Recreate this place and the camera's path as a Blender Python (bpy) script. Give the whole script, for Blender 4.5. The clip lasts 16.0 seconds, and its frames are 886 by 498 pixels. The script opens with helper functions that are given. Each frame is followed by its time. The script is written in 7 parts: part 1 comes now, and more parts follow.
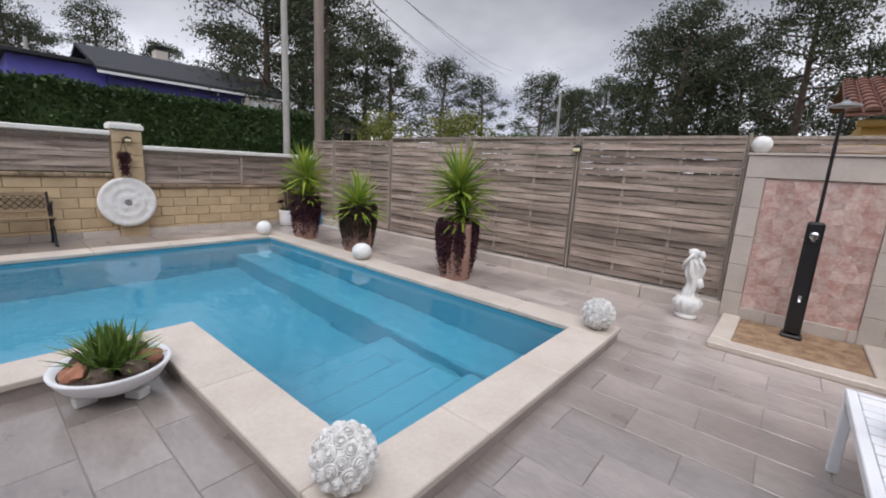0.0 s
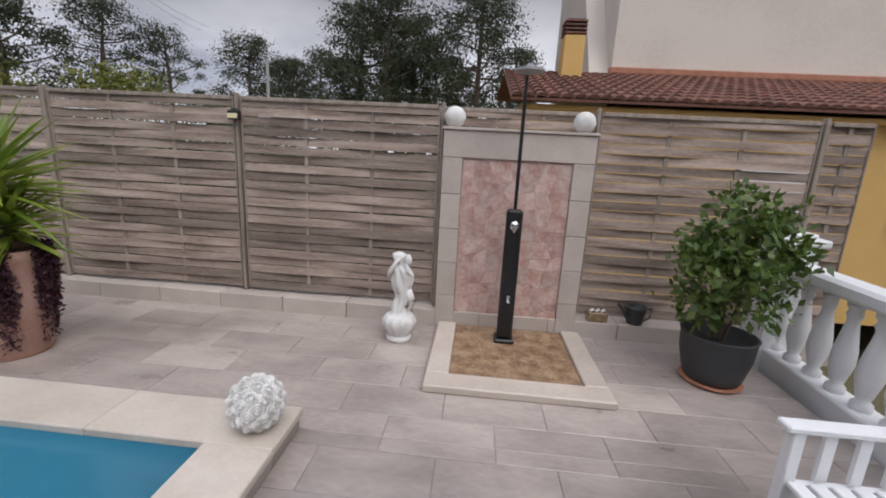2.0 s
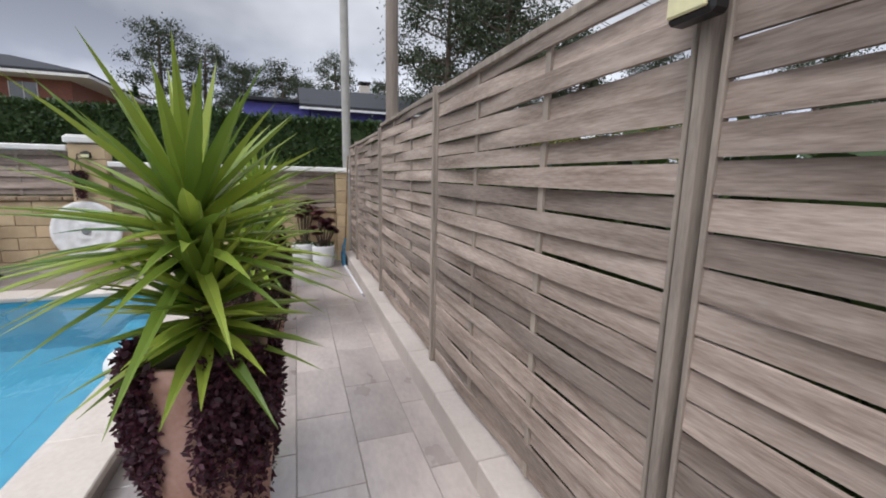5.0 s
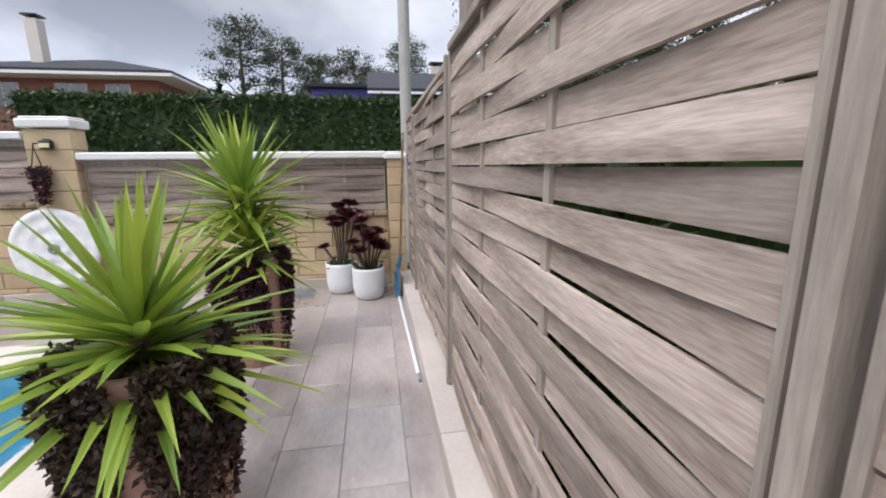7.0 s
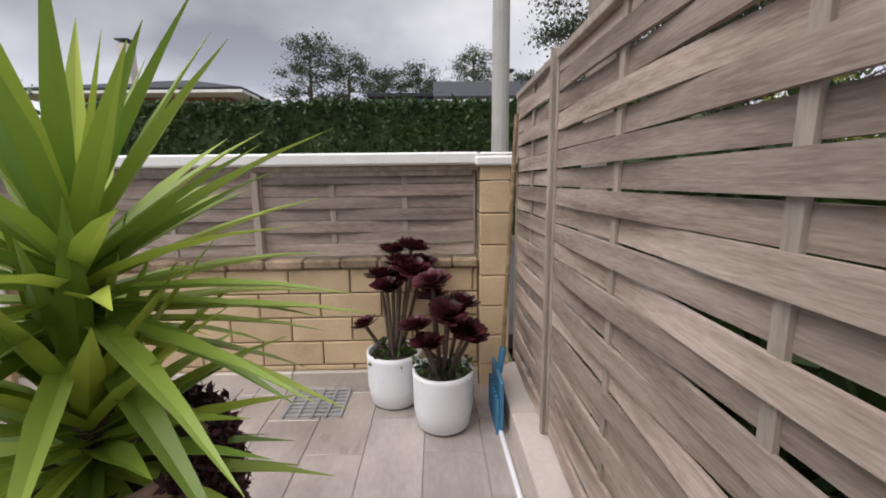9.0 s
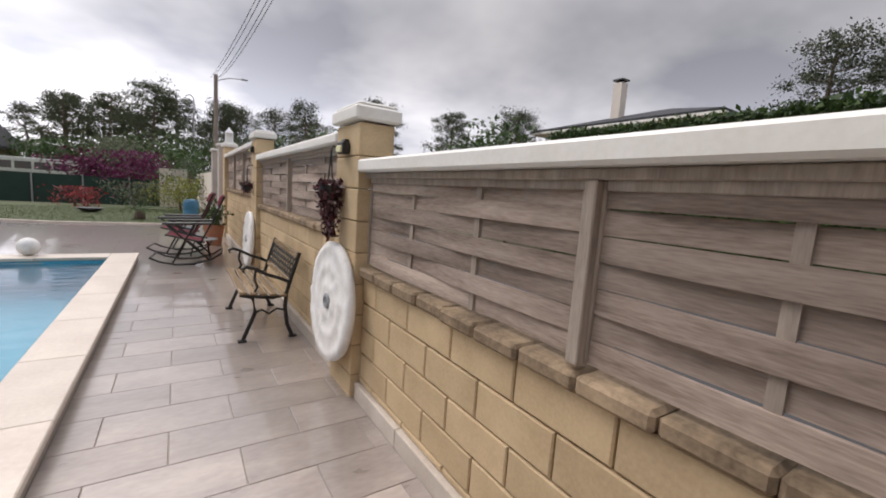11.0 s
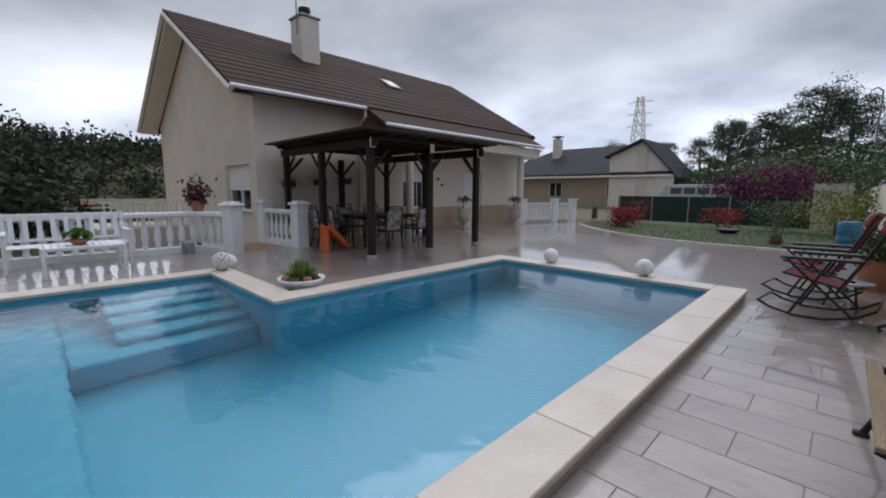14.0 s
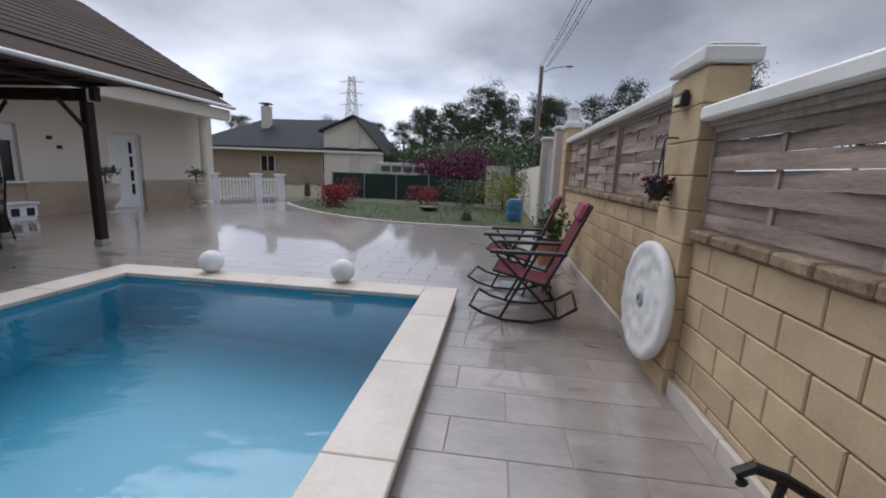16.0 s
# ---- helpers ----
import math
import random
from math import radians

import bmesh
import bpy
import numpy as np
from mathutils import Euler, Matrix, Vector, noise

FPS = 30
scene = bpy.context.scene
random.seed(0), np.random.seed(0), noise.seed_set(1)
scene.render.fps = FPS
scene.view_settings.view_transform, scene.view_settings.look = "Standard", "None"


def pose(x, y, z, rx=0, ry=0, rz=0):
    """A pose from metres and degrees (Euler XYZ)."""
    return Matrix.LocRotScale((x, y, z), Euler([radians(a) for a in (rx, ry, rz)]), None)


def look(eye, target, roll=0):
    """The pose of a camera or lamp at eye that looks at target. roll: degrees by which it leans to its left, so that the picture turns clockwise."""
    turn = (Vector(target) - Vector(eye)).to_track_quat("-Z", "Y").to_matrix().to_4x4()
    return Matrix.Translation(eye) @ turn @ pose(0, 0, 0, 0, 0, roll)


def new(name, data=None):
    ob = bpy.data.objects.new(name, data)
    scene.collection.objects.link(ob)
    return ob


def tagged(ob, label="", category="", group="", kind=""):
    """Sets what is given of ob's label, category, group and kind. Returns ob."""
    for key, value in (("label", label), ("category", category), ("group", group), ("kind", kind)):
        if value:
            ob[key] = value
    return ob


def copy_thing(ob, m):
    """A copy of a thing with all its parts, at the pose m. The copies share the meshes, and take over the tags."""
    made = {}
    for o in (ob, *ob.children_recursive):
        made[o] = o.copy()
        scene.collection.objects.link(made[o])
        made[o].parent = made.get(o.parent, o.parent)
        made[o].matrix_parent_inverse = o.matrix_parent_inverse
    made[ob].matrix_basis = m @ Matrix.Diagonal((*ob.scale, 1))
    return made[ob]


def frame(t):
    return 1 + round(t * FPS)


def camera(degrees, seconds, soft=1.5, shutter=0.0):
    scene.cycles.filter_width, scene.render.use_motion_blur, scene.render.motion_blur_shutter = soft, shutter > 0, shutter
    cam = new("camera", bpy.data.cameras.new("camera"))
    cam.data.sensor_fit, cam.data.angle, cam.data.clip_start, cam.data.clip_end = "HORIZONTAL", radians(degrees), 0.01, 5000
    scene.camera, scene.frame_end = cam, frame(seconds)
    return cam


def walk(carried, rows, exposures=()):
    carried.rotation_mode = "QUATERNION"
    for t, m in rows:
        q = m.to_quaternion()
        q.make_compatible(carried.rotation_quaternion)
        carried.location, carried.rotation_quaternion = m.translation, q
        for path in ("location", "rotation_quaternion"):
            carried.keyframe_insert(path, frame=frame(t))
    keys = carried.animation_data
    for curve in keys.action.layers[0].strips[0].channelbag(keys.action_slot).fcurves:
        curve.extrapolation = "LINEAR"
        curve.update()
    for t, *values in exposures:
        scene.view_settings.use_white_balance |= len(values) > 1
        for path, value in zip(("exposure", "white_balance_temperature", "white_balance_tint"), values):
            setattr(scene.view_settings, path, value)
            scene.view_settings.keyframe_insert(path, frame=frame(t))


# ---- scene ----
cam = camera(94.5, 16.0, soft=1.9)
PATH = [
    (0, (8.585, -5.369, 1.443), (7.324, -3.869, 1.049), 3.1),
    (0.5, (8.773, -5.097, 1.528), (8.096, -3.27, 1.076), 2.6),
    (1, (8.662, -4.658, 1.51), (8.457, -2.718, 1.07), 2.6),
    (1.5, (8.537, -4.147, 1.501), (8.527, -2.197, 1.059), 2.7),
    (2, (8.474, -3.6, 1.491), (8.323, -1.653, 1.057), 3.1),
    (2.5, (8.39, -3.014, 1.459), (7.921, -1.113, 1.049), 3.6),
    (3, (8.306, -2.42, 1.491), (7.39, -0.689, 1.084), 3.5),
    (3.5, (8.093, -1.956, 1.449), (6.758, -0.51, 1.093), 3.6),
    (4, (7.863, -1.476, 1.388), (6.194, -0.421, 1.066), 2.6),
    (4.2, (7.731, -1.353, 1.394), (6.004, -0.393, 1.081), 2.4),
    (6.3, (5.45, -0.285, 1.366), (3.531, 0.095, 0.948), -0.4),
    (6.5, (5.215, -0.300, 1.362), (3.293, 0.063, 0.948), -0.2),
    (7, (4.740, -0.370, 1.368), (2.807, -0.052, 0.966), -0.6),
    (7.5, (4.165, -0.420, 1.364), (2.224, -0.135, 0.976), -1.2),
    (8, (3.600, -0.500, 1.355), (1.654, -0.227, 0.975), -2.1),
    (10.3, (1.482, -0.501, 1.37), (-0.235, -1.493, 1.117), 3.9),
    (10.5, (1.321, -0.583, 1.376), (-0.246, -1.8, 1.125), 4.0),
    (11, (0.979, -0.87, 1.343), (-0.105, -2.531, 1.085), 4.0),
    (11.5, (0.715, -1.18, 1.324), (0.236, -3.105, 1.066), 3.5),
    (12, (0.562, -1.545, 1.328), (0.751, -3.518, 1.064), 2.1),
    (12.5, (0.493, -1.784, 1.359), (1.27, -3.61, 1.111), 1.3),
    (13, (0.464, -1.952, 1.377), (1.737, -3.476, 1.14), 0.4),
    (13.5, (0.574, -2.148, 1.322), (2.039, -3.486, 1.074), -0.0),
    (14, (0.727, -2.463, 1.33), (2.112, -3.877, 1.048), 0.4),
    (14.5, (0.868, -2.918, 1.321), (1.971, -4.555, 1.001), 1.0),
    (15, (1.053, -3.457, 1.311), (1.787, -5.284, 0.962), 1.6),
    (15.5, (1.119, -4.029, 1.316), (1.549, -5.948, 0.95), 1.9),
    (16, (1.164, -4.635, 1.312), (1.406, -6.586, 0.945), 2.3),
]
walk(cam, [(t, look(e, a, r)) for t, e, a, r in PATH], [(0.0, -0.15, 6350, 14), (1.5, -0.25, 6400, 14), (2.0, -0.35, 6400, 14), (2.5, -0.3, 6400, 14), (3.0, 0.0, 6400, 14), (3.5, 0.05, 6450, 15), (6.5, 0.2, 6000, 9), (7.0, 0.42, 6150, 13), (8.0, 0.2, 6300, 13), (10.5, 0.25, 6900, 15), (11.5, -0.15, 6600, 14), (12.5, -0.5, 6150, 12), (14.0, -0.55, 6050, 12), (16.0, -0.4, 6050, 12)])

# ---- light ----
world = bpy.data.worlds.new("overcast_sky")
scene.world = world
world.use_nodes = True
wn, wl = world.node_tree.nodes, world.node_tree.links
wn.clear()
SUN_EL, SUN_ROT = radians(55), radians(140)
w_out = wn.new("ShaderNodeOutputWorld")
w_bg = wn.new("ShaderNodeBackground")
w_sky = wn.new("ShaderNodeTexSky")
w_sky.sky_type, w_sky.sun_disc = "NISHITA", False
w_sky.sun_elevation, w_sky.sun_rotation = SUN_EL, SUN_ROT
w_sky.dust_density = 3.0
w_scale = wn.new("ShaderNodeVectorMath")
w_scale.operation = "SCALE"
w_scale.inputs["Scale"].default_value = 0.10
wl.new(w_sky.outputs[0], w_scale.inputs[0])
w_tc = wn.new("ShaderNodeTexCoord")
w_sep = wn.new("ShaderNodeSeparateXYZ")
wl.new(w_tc.outputs["Generated"], w_sep.inputs[0])
w_h = wn.new("ShaderNodeMath")
w_h.operation = "ADD"
w_h.inputs[1].default_value = 0.28
wl.new(w_sep.outputs["Z"], w_h.inputs[0])
w_comb = wn.new("ShaderNodeCombineXYZ")
for axis in ("X", "Y"):
    dv = wn.new("ShaderNodeMath")
    dv.operation = "DIVIDE"
    wl.new(w_sep.outputs[axis], dv.inputs[0])
    wl.new(w_h.outputs[0], dv.inputs[1])
    wl.new(dv.outputs[0], w_comb.inputs[axis])
w_n1 = wn.new("ShaderNodeTexNoise")
w_n1.inputs["Scale"].default_value, w_n1.inputs["Detail"].default_value = 0.75, 5.0
w_n1.inputs["Roughness"].default_value, w_n1.inputs["Distortion"].default_value = 0.52, 0.12
wl.new(w_comb.outputs[0], w_n1.inputs["Vector"])
w_ramp = wn.new("ShaderNodeValToRGB")
w_ramp.color_ramp.elements[0].position, w_ramp.color_ramp.elements[0].color = 0.38, (0.40, 0.43, 0.50, 1)
w_ramp.color_ramp.elements[1].position, w_ramp.color_ramp.elements[1].color = 0.68, (1.06, 1.08, 1.12, 1)
wl.new(w_n1.outputs["Fac"], w_ramp.inputs[0])
w_gap = wn.new("ShaderNodeValToRGB")
w_gap.color_ramp.elements[0].position, w_gap.color_ramp.elements[0].color = 0.80, (1, 1, 1, 1)
w_gap.color_ramp.elements[1].position, w_gap.color_ramp.elements[1].color = 0.95, (0, 0, 0, 1)
w_n2 = wn.new("ShaderNodeTexNoise")
w_n2.inputs["Scale"].default_value, w_n2.inputs["Detail"].default_value = 0.8, 5.0
wl.new(w_comb.outputs[0], w_n2.inputs["Vector"])
wl.new(w_n2.outputs["Fac"], w_gap.inputs[0])
w_mix = wn.new("ShaderNodeMixRGB")
wl.new(w_gap.outputs[0], w_mix.inputs[0])
wl.new(w_scale.outputs[0], w_mix.inputs[1])
wl.new(w_ramp.outputs[0], w_mix.inputs[2])
# brighter towards the horizon, a grey deck over it, and the thin bright cloud overhead
w_up = wn.new("ShaderNodeFloatCurve")
w_curve = w_up.mapping.curves[0]
w_curve.points[0].location, w_curve.points[1].location = (0.0, 0.60), (1.0, 0.78)
for z_at, level in ((0.14, 0.56), (0.27, 0.35), (0.36, 0.29), (0.50, 0.36), (0.75, 0.74)):
    w_curve.points.new(z_at, level)
w_up.mapping.update()
wl.new(w_sep.outputs["Z"], w_up.inputs["Value"])
w_west = wn.new("ShaderNodeMapRange")
w_diag = wn.new("ShaderNodeMath")
wl.new(w_sep.outputs["X"], w_diag.inputs[0])
wl.new(w_sep.outputs["Y"], w_diag.inputs[1])
w_west.inputs["From Min"].default_value, w_west.inputs["From Max"].default_value = -1.38, -0.75
w_west.inputs["To Min"].default_value, w_west.inputs["To Max"].default_value = 1.25, 2.25
wl.new(w_diag.outputs[0], w_west.inputs["Value"])
w_level = wn.new("ShaderNodeMath")
w_level.operation = "MULTIPLY"
wl.new(w_up.outputs[0], w_level.inputs[0])
wl.new(w_west.outputs[0], w_level.inputs[1])
w_grade = wn.new("ShaderNodeVectorMath")
w_grade.operation = "SCALE"
wl.new(w_mix.outputs[0], w_grade.inputs[0])
w_side = wn.new("ShaderNodeMapRange")
w_side.inputs["From Min"].default_value, w_side.inputs["From Max"].default_value = 0.3, -0.95
w_side.inputs["To Min"].default_value, w_side.inputs["To Max"].default_value = 1.12, 1.85
wl.new(w_sep.outputs["Y"], w_side.inputs["Value"])
w_both = wn.new("ShaderNodeMath")
w_both.operation = "MULTIPLY"
wl.new(w_level.outputs[0], w_both.inputs[0])
wl.new(w_side.outputs[0], w_both.inputs[1])
wl.new(w_both.outputs[0], w_grade.inputs["Scale"])
wl.new(w_grade.outputs[0], w_bg.inputs["Color"])
w_bg.inputs["Strength"].default_value = 0.95
wl.new(w_bg.outputs[0], w_out.inputs["Surface"])

sun_data = bpy.data.lights.new("sun", "SUN")
sun_data.energy, sun_data.angle, sun_data.color = 1.4, radians(40), (1.0, 0.96, 0.9)
sun = new("sun", sun_data)
sun.matrix_world = look((28, -33, 60), (0, 0, 0))


# ---- materials ----
def mat(name, base, other=None, rough=0.6, scale=6.0, fine=60.0, bump=0.15, metal=0.0, stretch=(1, 1, 1), vary=0.12, coord="Object", spec=0.5, contrast=(0.35, 0.65), wet=None):
    """A surface with a slow and a fine variation, relief, and a different shade on each object."""
    m = bpy.data.materials.new(name)
    m.use_nodes = True
    n, l = m.node_tree.nodes, m.node_tree.links
    b = n["Principled BSDF"]
    other = other or tuple(c * 0.8 for c in base)
    tc = n.new("ShaderNodeTexCoord")
    mp = n.new("ShaderNodeMapping")
    mp.inputs["Scale"].default_value = stretch
    info = n.new("ShaderNodeObjectInfo")
    shift = n.new("ShaderNodeVectorMath")
    shift.operation = "SCALE"
    shift.inputs[0].default_value = (37.0, 17.0, 53.0)
    l.new(info.outputs["Random"], shift.inputs["Scale"])
    l.new(shift.outputs[0], mp.inputs["Location"])
    l.new(tc.outputs[coord], mp.inputs["Vector"])
    n1 = n.new("ShaderNodeTexNoise")
    n1.inputs["Scale"].default_value, n1.inputs["Detail"].default_value = scale, 6.0
    n2 = n.new("ShaderNodeTexNoise")
    n2.inputs["Scale"].default_value, n2.inputs["Detail"].default_value = fine, 4.0
    l.new(mp.outputs[0], n1.inputs["Vector"])
    l.new(mp.outputs[0], n2.inputs["Vector"])
    mixf = n.new("ShaderNodeMath")
    mixf.operation = "MULTIPLY_ADD"
    mixf.inputs[1].default_value = 0.35
    l.new(n2.outputs["Fac"], mixf.inputs[0])
    half = n.new("ShaderNodeMath")
    half.operation = "MULTIPLY"
    half.inputs[1].default_value = 0.65
    l.new(n1.outputs["Fac"], half.inputs[0])
    l.new(half.outputs[0], mixf.inputs[2])
    ramp = n.new("ShaderNodeValToRGB")
    ramp.color_ramp.elements[0].position, ramp.color_ramp.elements[0].color = contrast[0], (*other, 1)
    ramp.color_ramp.elements[1].position, ramp.color_ramp.elements[1].color = contrast[1], (*base, 1)
    l.new(mixf.outputs[0], ramp.inputs[0])
    hsv = n.new("ShaderNodeHueSaturation")
    val = n.new("ShaderNodeMapRange")
    val.inputs["To Min"].default_value, val.inputs["To Max"].default_value = 1 - vary, 1 + vary
    l.new(info.outputs["Random"], val.inputs["Value"])
    l.new(val.outputs[0], hsv.inputs["Value"])
    l.new(ramp.outputs[0], hsv.inputs["Color"])
    l.new(hsv.outputs[0], b.inputs["Base Color"])
    b.inputs["Metallic"].default_value = metal
    b.inputs["Specular IOR Level"].default_value = spec
    rr = n.new("ShaderNodeMapRange")
    rr.inputs["To Min"].default_value, rr.inputs["To Max"].default_value = max(rough - 0.12, 0.02), min(rough + 0.12, 1)
    l.new(n1.outputs["Fac"], rr.inputs["Value"])
    l.new(rr.outputs[0], b.inputs["Roughness"])
    if wet:
        # rain film: puddles lie more and more densely from wet[0] to wet[1] along y
        geo = n.new("ShaderNodeNewGeometry")
        sp = n.new("ShaderNodeSeparateXYZ")
        l.new(geo.outputs["Position"], sp.inputs[0])
        far = n.new("ShaderNodeMapRange")
        far.inputs["From Min"].default_value, far.inputs["From Max"].default_value = wet[0], wet[1]
        far.inputs["To Min"].default_value, far.inputs["To Max"].default_value = -0.10, 0.6
        l.new(sp.outputs["Y"], far.inputs["Value"])
        pn = n.new("ShaderNodeTexNoise")
        pn.inputs["Scale"].default_value, pn.inputs["Detail"].default_value = 0.55, 3.0
        l.new(geo.outputs["Position"], pn.inputs["Vector"])
        add = n.new("ShaderNodeMath")
        l.new(far.outputs[0], add.inputs[0])
        l.new(pn.outputs["Fac"], add.inputs[1])
        pr = n.new("ShaderNodeMapRange")
        pr.inputs["From Min"].default_value, pr.inputs["From Max"].default_value = 0.46, 0.62
        l.new(add.outputs[0], pr.inputs["Value"])
        l.new(pr.outputs[0], b.inputs["Coat Weight"])
        soak = n.new("ShaderNodeMapRange")
        soak.inputs["To Min"].default_value, soak.inputs["To Max"].default_value = 1.0, 0.66
        l.new(pr.outputs[0], soak.inputs["Value"])
        soaked = n.new("ShaderNodeVectorMath")
        soaked.operation = "SCALE"
        l.new(hsv.outputs[0], soaked.inputs[0])
        l.new(soak.outputs[0], soaked.inputs["Scale"])
        l.new(soaked.outputs[0], b.inputs["Base Color"])
        b.inputs["Coat Roughness"].default_value = 0.05
        b.inputs["Coat IOR"].default_value = 1.55
    if bump:
        bp = n.new("ShaderNodeBump")
        bp.inputs["Strength"].default_value, bp.inputs["Distance"].default_value = bump, 0.01
        l.new(mixf.outputs[0], bp.inputs["Height"])
        l.new(bp.outputs[0], b.inputs["Normal"])
    return m


def leafy(name, base, other, rough=0.5, vary=0.15, through_light=0.25):
    """Foliage: each leaf its own shade, a little light coming through."""
    m = bpy.data.materials.new(name)
    m.use_nodes = True
    n, l = m.node_tree.nodes, m.node_tree.links
    b = n["Principled BSDF"]
    geo = n.new("ShaderNodeNewGeometry")
    ramp = n.new("ShaderNodeValToRGB")
    ramp.color_ramp.elements[0].color, ramp.color_ramp.elements[1].color = (*other, 1), (*base, 1)
    l.new(geo.outputs["Random Per Island"], ramp.inputs[0])
    info = n.new("ShaderNodeObjectInfo")
    hsv = n.new("ShaderNodeHueSaturation")
    val = n.new("ShaderNodeMapRange")
    val.inputs["To Min"].default_value, val.inputs["To Max"].default_value = 1 - vary, 1 + vary
    l.new(info.outputs["Random"], val.inputs["Value"])
    l.new(val.outputs[0], hsv.inputs["Value"])
    l.new(ramp.outputs[0], hsv.inputs["Color"])
    l.new(hsv.outputs[0], b.inputs["Base Color"])
    b.inputs["Roughness"].default_value = rough
    if through_light:
        tr = n.new("ShaderNodeBsdfTranslucent")
        l.new(hsv.outputs[0], tr.inputs["Color"])
        mx = n.new("ShaderNodeMixShader")
        mx.inputs[0].default_value = through_light
        l.new(b.outputs[0], mx.inputs[1])
        l.new(tr.outputs[0], mx.inputs[2])
        l.new(mx.outputs[0], n["Material Output"].inputs["Surface"])
    return m


M_TILE = mat("terrace_tile", (0.485, 0.42, 0.38), (0.34, 0.29, 0.265), rough=0.32, scale=2.6, fine=18, bump=0.06, stretch=(1, 2.2, 1), vary=0.13, wet=(-0.6, -7.4))
M_GROUT = mat("tile_grout", (0.33, 0.295, 0.27), rough=0.85, scale=12)
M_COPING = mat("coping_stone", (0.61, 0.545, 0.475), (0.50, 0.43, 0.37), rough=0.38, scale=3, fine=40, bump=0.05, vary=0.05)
# coping stone hue darkened: shade of the vertical side painted into the colour
M_COPING_SHADE = mat("coping_shaded_side", (0.36, 0.31, 0.28), rough=0.6, scale=5)
M_POOL = mat("pool_lining", (0.094, 0.370, 0.495), (0.075, 0.320, 0.450), rough=0.4, scale=9, fine=90, bump=0.03, vary=0.0)
M_SLAT = mat("weathered_slat", (0.455, 0.37, 0.315), (0.165, 0.122, 0.098), rough=0.8, scale=1.5, fine=16, bump=0.3, stretch=(1.2, 3, 11), vary=0.34, spec=0.2, contrast=(0.32, 0.66))
M_POST = mat("weathered_post", (0.40, 0.34, 0.285), (0.24, 0.20, 0.17), rough=0.8, scale=4, fine=30, bump=0.3, stretch=(6, 6, 0.7), vary=0.12, spec=0.2)
M_BLOCK = mat("sandstone_block", (0.60, 0.46, 0.29), (0.47, 0.35, 0.215), rough=0.85, scale=5, fine=80, bump=0.12, vary=0.09, spec=0.2)
M_MORTAR = mat("block_mortar", (0.42, 0.36, 0.28), rough=0.9, scale=14)
M_LEDGE = mat("mossy_ledge_stone", (0.36, 0.27, 0.18), (0.15, 0.11, 0.075), rough=0.9, scale=9, fine=60, bump=0.5, vary=0.2, spec=0.2)
M_CAPW = mat("white_cap_stone", (0.80, 0.79, 0.76), (0.70, 0.68, 0.63), rough=0.6, scale=4, fine=50, bump=0.08, vary=0.04)
M_SKIRT = mat("skirting_stone", (0.58, 0.52, 0.46), (0.46, 0.40, 0.34), rough=0.5, scale=4, fine=40, vary=0.08)
M_WHITE = mat("white_paint", (0.82, 0.83, 0.84), (0.74, 0.75, 0.77), rough=0.45, scale=5, fine=60, bump=0.04, vary=0.03)
M_PLASTER_W = mat("white_plaster", (0.80, 0.80, 0.79), (0.64, 0.63, 0.60), rough=0.75, scale=9, fine=60, bump=0.25, vary=0.03)
M_FRAMESTONE = mat("shower_frame_stone", (0.55, 0.485, 0.435), (0.46, 0.40, 0.355), rough=0.6, scale=4, fine=40, bump=0.1, vary=0.06)
M_REDMARBLE = mat("broken_red_marble", (0.62, 0.49, 0.44), (0.45, 0.255, 0.215), rough=0.4, scale=8, fine=34, bump=0.05, vary=0.14, contrast=(0.38, 0.60))
M_GRAVELTAN = mat("tan_shower_base", (0.44, 0.30, 0.18), (0.20, 0.115, 0.065), rough=0.6, scale=9, fine=45, bump=0.3, contrast=(0.38, 0.62))
M_BLACK = mat("black_plastic", (0.012, 0.012, 0.013), rough=0.35, scale=10, bump=0.02)
M_CHROME = mat("chrome", (0.75, 0.76, 0.78), (0.65, 0.66, 0.68), rough=0.16, metal=1.0, bump=0)
M_TERRA = mat("terracotta", (0.44, 0.20, 0.12), (0.30, 0.13, 0.08), rough=0.75, scale=6, fine=50)
M_TERRAP = mat("pinkish_terracotta", (0.46, 0.30, 0.25), (0.34, 0.19, 0.14), rough=0.75, scale=4, fine=50)
M_SOIL = mat("soil", (0.05, 0.035, 0.025), rough=0.95, scale=20, bump=0.6)
M_BARK = mat("bark", (0.16, 0.115, 0.085), (0.07, 0.05, 0.04), rough=0.95, scale=6, fine=30, bump=0.6, stretch=(3, 3, 0.6))
M_DARKWOOD = mat("dark_stained_wood", (0.034, 0.023, 0.019), (0.016, 0.011, 0.010), spec=0.25, rough=0.6, scale=4, fine=30, stretch=(4, 4, 0.6), bump=0.15)
M_IRON = mat("black_cast_iron", (0.018, 0.017, 0.016), (0.010, 0.010, 0.010), rough=0.5, scale=15, bump=0.15, spec=0.35)
M_BENCHWOOD = mat("varnished_bench_slat", (0.30, 0.215, 0.125), (0.17, 0.115, 0.065), rough=0.26, scale=3, fine=30, stretch=(6, 0.5, 6), bump=0.1, vary=0.1)
M_HOUSE = mat("cream_render", (0.74, 0.68, 0.60), (0.66, 0.605, 0.53), rough=0.85, scale=1.2, fine=40, bump=0.12, vary=0.02)
# tan of the house plinth; also the painted eave shade on the bungalow wall
M_PLINTH_AND_SHADE = mat("tan_plinth_and_shaded_wall", (0.45, 0.36, 0.27), (0.38, 0.30, 0.22), rough=0.8, scale=2, fine=40, vary=0.02)
